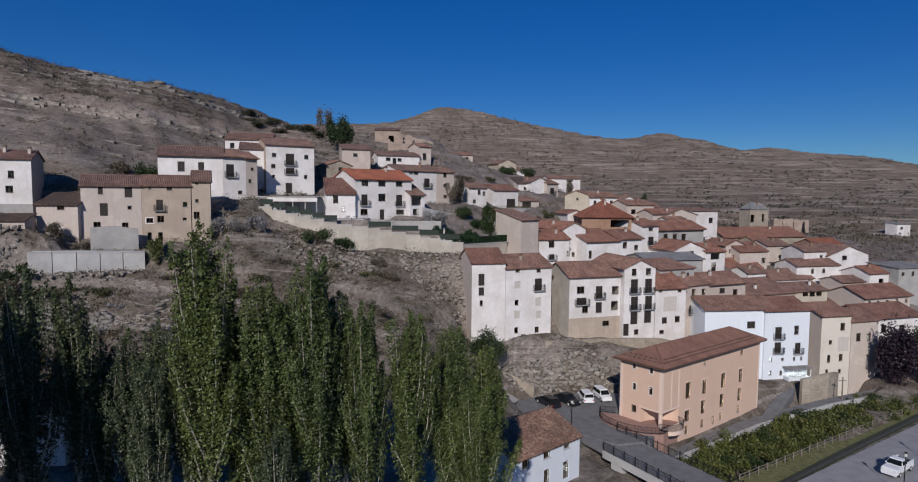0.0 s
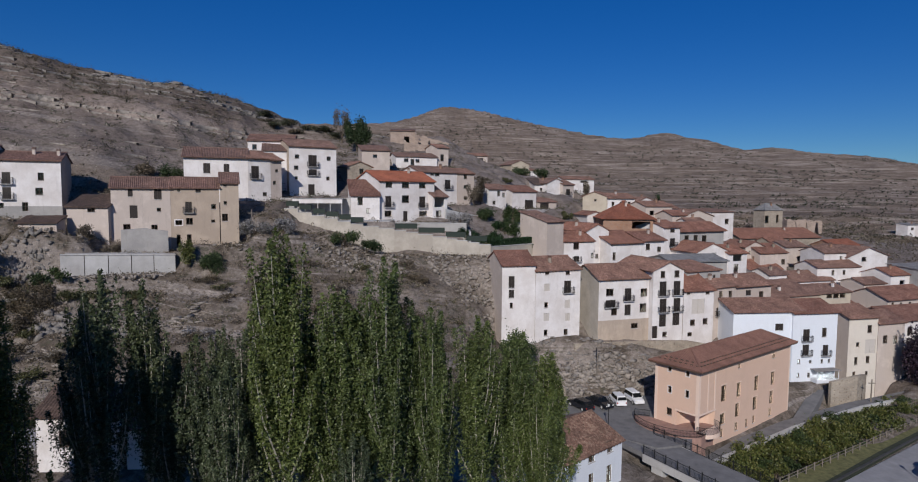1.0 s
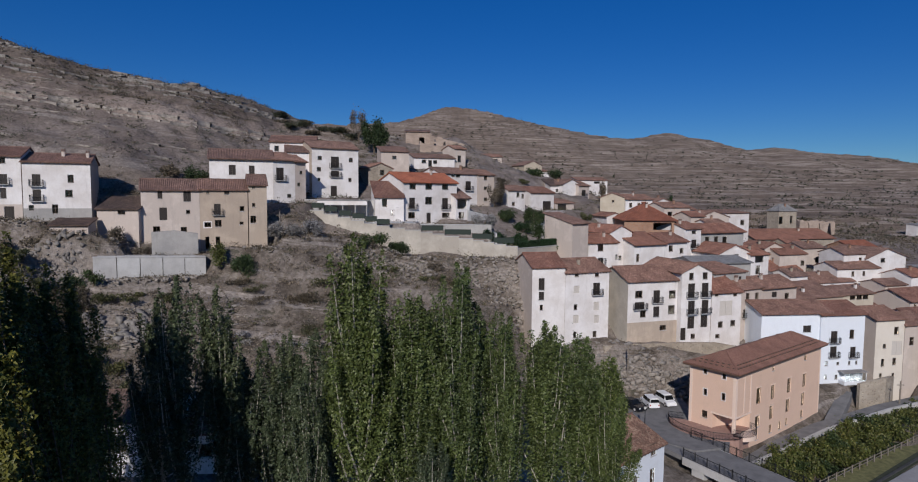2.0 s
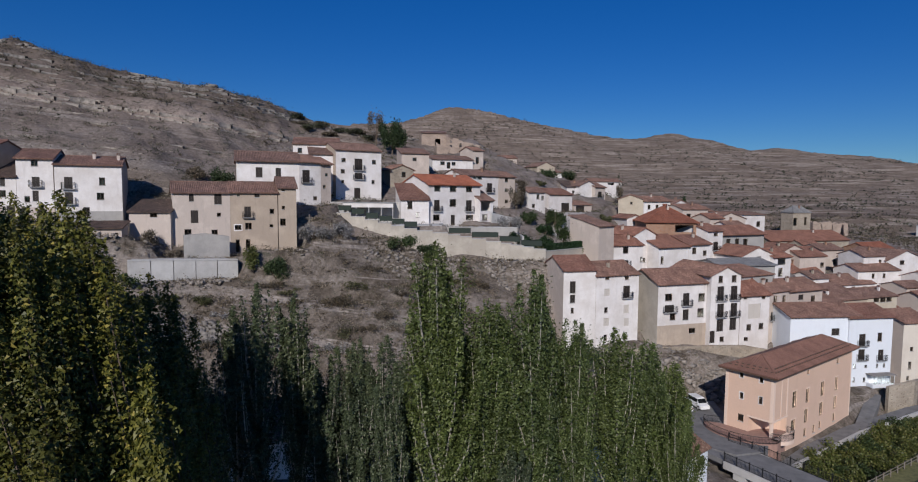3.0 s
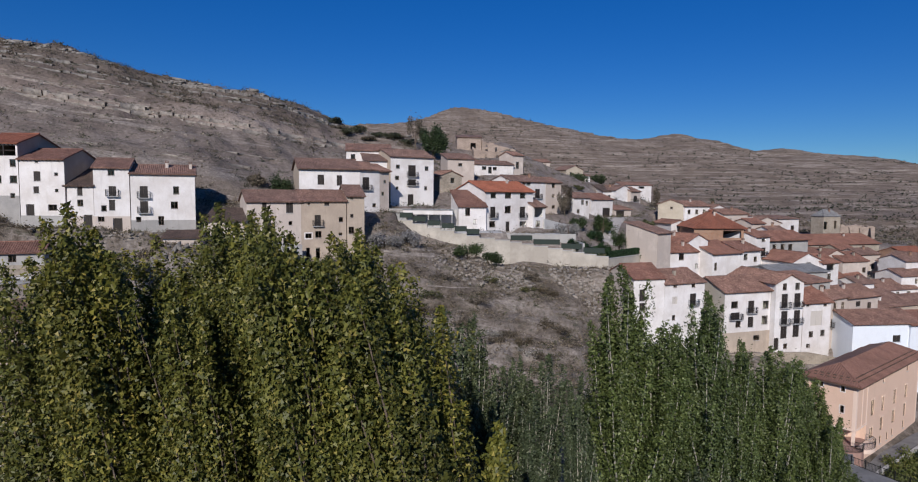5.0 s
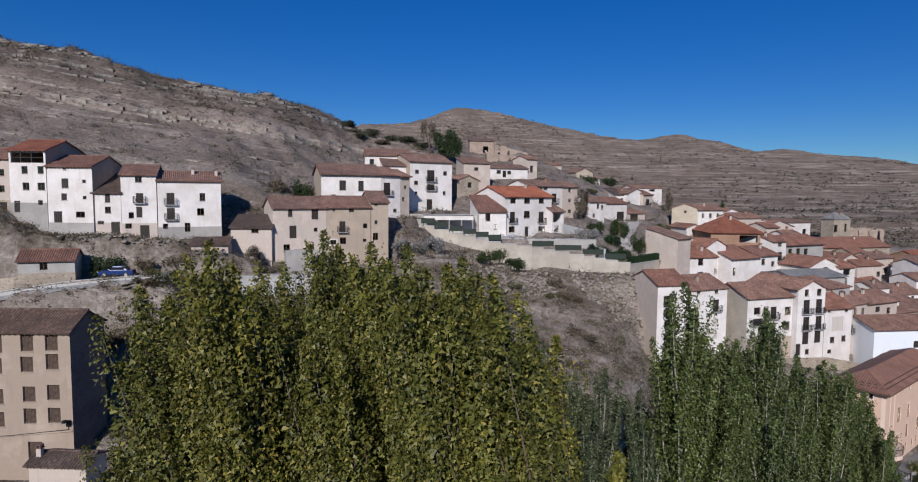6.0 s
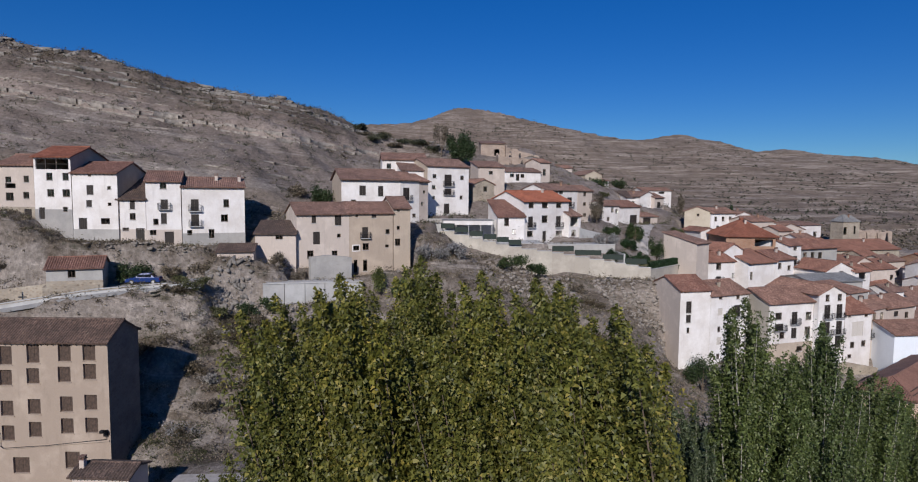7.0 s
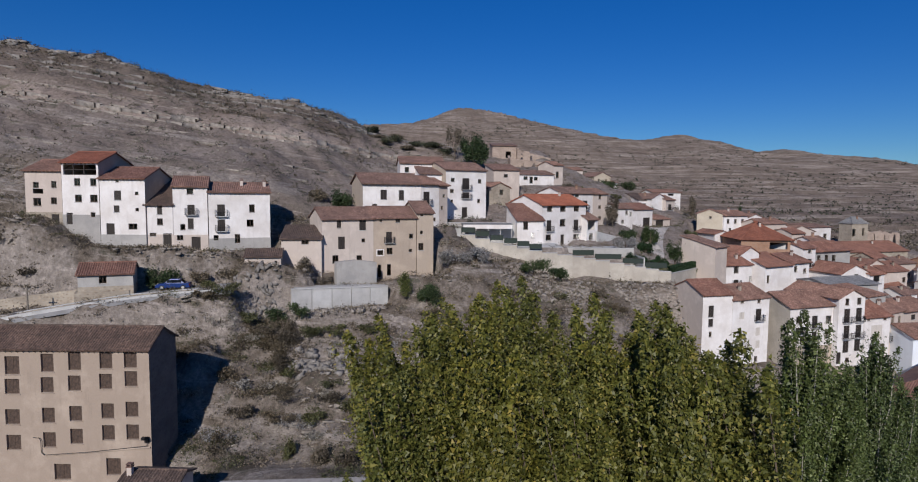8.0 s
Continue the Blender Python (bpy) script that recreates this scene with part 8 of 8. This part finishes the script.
def scrub_field(label, x0, x1, y0, y1, n, size, leaf, seed, keep, blades=22, leaf_size=0.16):
    rng = np.random.default_rng(seed)
    x, y, z = scatter(n, x0, x1, y0, y1, rng, keep)
    s = size * rng.uniform(0.4, 1.4, len(x))
    v = rng.normal(size=(len(x), blades, 3))
    v[..., 2] = np.abs(v[..., 2]) * 0.8
    v *= (s / 2)[:, None, None]
    p = (np.column_stack([x, y, z])[:, None, :] + v).reshape(-1, 3)
    ob = part("scrub", leaves_mesh("scrub", p, leaf_size, rng, 0.2, True), leaf)
    return tagged(ob, label, "scrub", kind="stuff")


def boulder_field(label, x0, x1, y0, y1, n, size, seed, keep):
    rng = np.random.default_rng(seed)
    x, y, z = scatter(n, x0, x1, y0, y1, rng, keep)
    bm = bmesh.new()
    bmesh.ops.create_icosphere(bm, subdivisions=1, radius=1)
    base = np.array([v.co[:] for v in bm.verts])
    tri = np.array([[v.index for v in f.verts] for f in bm.faces])
    bm.free()
    m = len(x)
    r = size * rng.uniform(0.3, 1.0, m) ** 2 * 1.6 + 0.1
    squash = np.stack([rng.uniform(0.8, 1.6, m), rng.uniform(0.7, 1.2, m), rng.uniform(0.4, 0.8, m)], 1)
    jit = 1 + 0.42 * rng.normal(size=(m, len(base), 1))
    co = base[None] * jit * squash[:, None] * r[:, None, None] + np.column_stack([x, y, z])[:, None, :]
    faces = (tri[None] + (np.arange(m) * len(base))[:, None, None]).reshape(-1, 3)
    return tagged(part("boulders", quads_mesh("boulders", co.reshape(-1, 3), faces), "rock"), label, "rocks", kind="stuff")


def patches(scale, low, seed):
    return lambda x, y: fbm(x / scale, y / scale, 3, seed) > low


def slab_field(label, line, n, spread, size, seed, keep=0.0, yaw_jitter=12, tilt=8, material="ledge"):
    """Broken beds of limestone: angular slabs along a line over the ground."""
    rng = np.random.default_rng(seed)
    line = np.array(line, float)
    run = np.concatenate([[0], np.cumsum(np.hypot(*np.diff(line, axis=0).T))])
    f = rng.uniform(0, run[-1], n)
    x, y = np.interp(f, run, line[:, 0]), np.interp(f, run, line[:, 1])
    y2 = np.interp(np.clip(f + 1, 0, run[-1]), run, line[:, 1]) - np.interp(np.clip(f - 1, 0, run[-1]), run, line[:, 1])
    x2 = np.interp(np.clip(f + 1, 0, run[-1]), run, line[:, 0]) - np.interp(np.clip(f - 1, 0, run[-1]), run, line[:, 0])
    yaw = np.arctan2(y2, x2) + np.radians(rng.normal(0, yaw_jitter, n))
    y = y + rng.normal(0, spread, n)
    x = x + rng.normal(0, spread * 0.5, n)
    ok = fbm(x / 6, y / 6, 3, seed + 90) > keep
    x, y, yaw = x[ok], y[ok], yaw[ok]
    m = len(x)
    z = ground_height(x, y)
    s = rng.uniform(0.45, 1.0, m) ** 1.5
    lx, ly, lz = size[0] * s * rng.uniform(0.6, 1.3, m), size[1] * s, size[2] * s * rng.uniform(0.6, 1.4, m)
    base = np.array([(a, b, c) for c in (-1, 1) for b in (-1, 1) for a in (-1, 1)], float)
    co = base[None] * (1 + 0.22 * rng.normal(size=(m, 8, 3)))
    co = co * np.stack([lx, ly, lz], 1)[:, None]
    c, d = np.cos(yaw)[:, None], np.sin(yaw)[:, None]
    t = np.radians(np.clip(rng.normal(0, tilt, m), -38, 38))[:, None]
    co = np.stack([co[..., 0], co[..., 1], co[..., 2] + co[..., 0] * np.tan(t)], -1)
    co = np.stack([co[..., 0] * c - co[..., 1] * d, co[..., 0] * d + co[..., 1] * c, co[..., 2]], -1)
    co = co + np.stack([x, y, z + lz * 0.25], 1)[:, None]
    quads = np.array([(0, 2, 3, 1), (4, 5, 7, 6), (0, 1, 5, 4), (1, 3, 7, 5), (3, 2, 6, 7), (2, 0, 4, 6)])
    faces = (quads[None] + (np.arange(m) * 8)[:, None, None]).reshape(-1, 4)
    return tagged(part("rock_slabs", quads_mesh("rock_slabs", co.reshape(-1, 3), faces), material), label, "rocks", kind="stuff")


def bed_run(label, level, x0, x1, tall, share, seed, material="ledge", depth=1.1):
    """One limestone bed that crops out round the open hill: long undercut blocks along the line where the dipping bed meets the slope."""
    rng = np.random.default_rng(seed)
    ys = np.linspace(104, 205, 260)
    xs, line = np.arange(x0 - 6, x1 + 6, 2.0), []
    for x in xs:
        g = ground_height(np.full(len(ys), x), ys)
        over = np.nonzero(g >= level - 0.145 * x)[0]
        line.append(ys[over[0]] if len(over) else np.nan)
    line = np.array(line)
    ok = np.isfinite(line)
    if ok.sum() < 4:
        return None
    xs, line = xs[ok], line[ok]
    line = np.convolve(np.pad(line, 1, mode="edge"), np.ones(3) / 3, mode="valid")
    x, pieces = xs[0], []
    while x < xs[-1]:
        run = rng.uniform(0.9, 4.5)
        if fbm(np.array([x / 11.0]), np.array([seed * 3.7]), 3, seed)[0] < share:
            pieces.append((x, min(x + run, xs[-1]), rng.uniform(0.35, 1.0) * tall, rng.normal(0, 0.35)))
        x += run + rng.uniform(0.0, 0.5)
    co, faces = [], []
    for a, b, h, off in pieces:
        base = len(co)
        for e in (a, (a + b) / 2, b):
            y = np.interp(e, xs, line) + off * 0.4
            g = level - 0.145 * e + 0.25 * off
            hh = h * rng.uniform(0.85, 1.1)
            co += [(e, y + 0.5, g - 0.9), (e, y - 0.15, g - 0.15), (e + rng.normal(0, 0.05), y - 0.28, g + hh * 0.75), (e, y + depth, g + hh * 0.75 + 0.1 * depth)]
        for j in (0, 4):
            for k in range(3):
                faces.append([base + j + k, base + j + 4 + k, base + j + 5 + k, base + j + 1 + k])
        faces += [[base + 3, base + 2, base + 1, base], [base + 8, base + 9, base + 10, base + 11]]
    ob = part("rock_bed", quads_mesh("rock_bed", np.array(co), np.array(faces)), material)
    return tagged(ob, label, "rocks", kind="stuff")


# beds that crop out across the open hill and along its crest
CREST_LINE = [(-150, 156), (-130, 157.5), (-120, 158.5), (-100, 165), (-80, 167.5), (-70, 169.5), (-60, 183), (-45, 194), (-25, 200)]
slab_field("broken limestone beds along the hill crest", CREST_LINE, 420, 0.6, (1.0, 0.6, 0.3), 21, -0.2, material="rock")
scrub_field("dark thorn scrub among the crest rocks", -160, -40, 148, 200, 1500, 1.0, "brown_leaf", 41, lambda x, y: np.abs(y - np.interp(x, *np.array(CREST_LINE).T)) < 3.5, 26, 0.22)
for k, (level, x0, x1, tall, share) in enumerate([(50.5, -160, -95, 0.9, 0.1), (48.6, -160, -62, 1.1, 0.15), (47.0, -160, -50, 0.8, 0.05), (45.6, -160, -48, 0.7, -0.05), (44.4, -160, -46, 0.5, -0.1), (42.6, -150, -60, 0.3, -0.15), (40.2, -150, -46, 0.6, 0.1), (39.2, -150, -44, 1.5, 1.0), (38.2, -150, -44, 0.9, 0.3), (36.8, -110, -44, 0.4, -0.02), (35.0, -150, -60, 0.3, -0.12), (33.0, -150, -60, 0.25, -0.15), (30.5, -150, -60, 0.25, -0.15)]):
    bed_run("thin limestone bed cropping out along the dry hillside", level, x0, x1, tall, share, 600 + k, "rock" if level > 43 else "ledge")
# broken rock on the bank
slab_field("grey rock outcrop beside the concrete wall", [(-72, 85.5), (-67, 86.5), (-63.5, 88.0)], 200, 1.0, (0.42, 0.26, 0.3), 26, -0.3, 40, 30, "rock")
slab_field("broken grey rock face low on the bank", [(-59.5, 79.6), (-54, 80.6), (-47, 81.6)], 260, 0.9, (0.6, 0.4, 0.34), 27, -0.25, 50, 28, "rock")
slab_field("pale broken rock on the lower bank", [(-58, 76), (-50, 78), (-40, 84)], 90, 1.2, (0.8, 0.28, 0.13), 28, 0.05, 18, 10)
slab_field("pale broken rock below the garden wall", [(-26, 103), (-16, 104.5), (-6, 104), (2, 102)], 900, 2.2, (0.42, 0.32, 0.2), 29, -0.05, 60, 20)
slab_field("stony ground below the tan house", [(-44, 98), (-36, 101), (-28, 104)], 120, 1.8, (0.36, 0.28, 0.16), 30, 0.0, 60, 20)
slab_field("rock beds below the lane", [(-100, 76.5), (-88, 79), (-78, 82), (-72, 84)], 150, 0.8, (0.9, 0.28, 0.15), 31, -0.05, 14, 9)

slab_field("stony rubble under the upper row of houses", [(-108, 88), (-96, 87), (-84, 88.5), (-72, 91)], 260, 1.2, (0.5, 0.24, 0.13), 32, -0.1, 40, 14)
slab_field("grey rubble above the concrete wall", [(-61, 91.5), (-58, 93.2), (-56.5, 94.2)], 140, 0.5, (0.3, 0.25, 0.15), 33, -0.4, 60, 18)
slab_field("pale bedrock showing low on the bank", [(-66, 70), (-58, 71.5), (-48, 74)], 70, 1.2, (0.8, 0.3, 0.13), 34, -0.05, 18, 10)
slab_field("grey rock face above the car park", [(7, 94.5), (14, 96.3), (22, 97.3), (31, 98.6)], 520, 0.9, (0.5, 0.34, 0.24), 37, -0.15, 40, 18)
scrub_field("brown weeds under the upper row of houses", -112, -68, 84, 92, 420, 0.6, "brown_leaf", 17, patches(6, 0.0, 77), 24, 0.17)
slab_field("pale tan rubble at the foot of the concrete wall", [(-61, 86.2), (-56, 88.6), (-49, 92.2)], 380, 0.9, (0.34, 0.26, 0.18), 38, -0.4, 50, 22)
scrub_field("dense brown bramble on the bank below the lane", -77, -59.5, 75.5, 85, 620, 0.9, "brown_leaf", 18, patches(5, -0.15, 78), 26, 0.17)
scrub_field("olive broom and grass on the bank below the lane", -77, -59.5, 79, 85, 260, 0.8, "olive_leaf", 19, patches(4, 0.0, 79), 24, 0.16)
scrub_field("dry brown scrub and grass on the steep bank", -125, 4, 66, 110, 6500, 0.55, "dry_leaf", 1, patches(8, -0.2, 61), 12, 0.19)
scrub_field("brown thorn scrub on the steep bank", -125, 4, 65, 110, 1900, 0.8, "brown_leaf", 13, patches(7, 0.0, 73), 28, 0.18)
scrub_field("dull olive scrub on the steep bank", -125, 4, 65, 110, 1000, 0.9, "olive_leaf", 14, patches(8, 0.08, 74), 30, 0.18)
scrub_field("patches of green scrub on the steep bank", -110, 2, 66, 108, 500, 0.9, "olive_leaf", 2, patches(9, 0.2, 62), 30, 0.18)
scrub_field("thorn scrub dotted over the open hillside", -170, 0, 104, 200, 2600, 0.9, "brown_leaf", 3, patches(12, -0.05, 63), 11, 0.26)
scrub_field("dark thorn bushes dotted over the open hillside", -170, -30, 108, 205, 1500, 1.1, "juniper_leaf", 4, patches(14, -0.05, 64), 24, 0.22)
scrub_field("dark scrub below the crest beds", -150, -55, 148, 166, 700, 1.2, "brown_leaf", 15, patches(9, -0.05, 75), 24, 0.24)
scrub_field("dark shrubs dotted over the far terraces", -60, 520, 230, 760, 5200, 1.9, "juniper_leaf", 5, patches(40, -0.1, 65), 8, 0.9)
boulder_field("limestone rubble on the open hillside", -170, -20, 112, 200, 380, 0.22, 7, patches(11, 0.1, 67))
boulder_field("broken rock under the tall houses", 8, 36, 95.5, 101, 260, 0.28, 8, patches(5, -0.2, 68))
scrub_field("bleached grass tufts on the steep bank", -125, 6, 64, 112, 2600, 0.5, "straw_leaf", 9, patches(6, 0.0, 69), 12, 0.13)
scrub_field("bleached grass tufts on the open hillside", -170, -10, 106, 200, 1800, 0.6, "straw_leaf", 10, patches(10, 0.0, 70), 9, 0.22)
scrub_field("dry weeds on the rock under the houses", 4, 40, 94.5, 102, 500, 0.6, "dry_leaf", 11, patches(5, 0.0, 71), 18, 0.14)
scrub_field("weeds along the stream bank", 6, 80, 60, 104, 600, 0.7, "bank_leaf", 12, lambda x, y: np.abs(-(x - 40) * math.sin(radians(41)) + (y - 82) * math.cos(radians(41)) - 1.0) < 3.6, 20, 0.14)
scrub_field("green weeds at the foot of the bank", -72, -40, 60.5, 70, 500, 0.9, "olive_leaf", 16, patches(5, 0.0, 76), 26, 0.15)
scrub_field("dry brown growth on the terraces behind the village", 30, 260, 150, 320, 5200, 1.4, "brown_leaf", 42, patches(15, -0.1, 81), 10, 0.45)
scrub_field("bleached grass on the terraces behind the village", 30, 260, 150, 320, 3000, 1.0, "straw_leaf", 43, patches(12, 0.0, 82), 12, 0.3)
scrub_field("dry weeds between the upper houses", -45, 40, 112, 200, 2600, 0.8, "dry_leaf", 44, patches(7, -0.05, 83), 18, 0.18)
scrub_field("green weeds between the upper houses", -45, 40, 126, 200, 900, 1.0, "olive_leaf", 45, patches(6, 0.1, 84), 24, 0.2)
scrub_field("fine dry grass over the steep bank", -125, 6, 64, 111, 12000, 0.5, "grass_leaf", 46, patches(10, -0.35, 85), 8, 0.16)
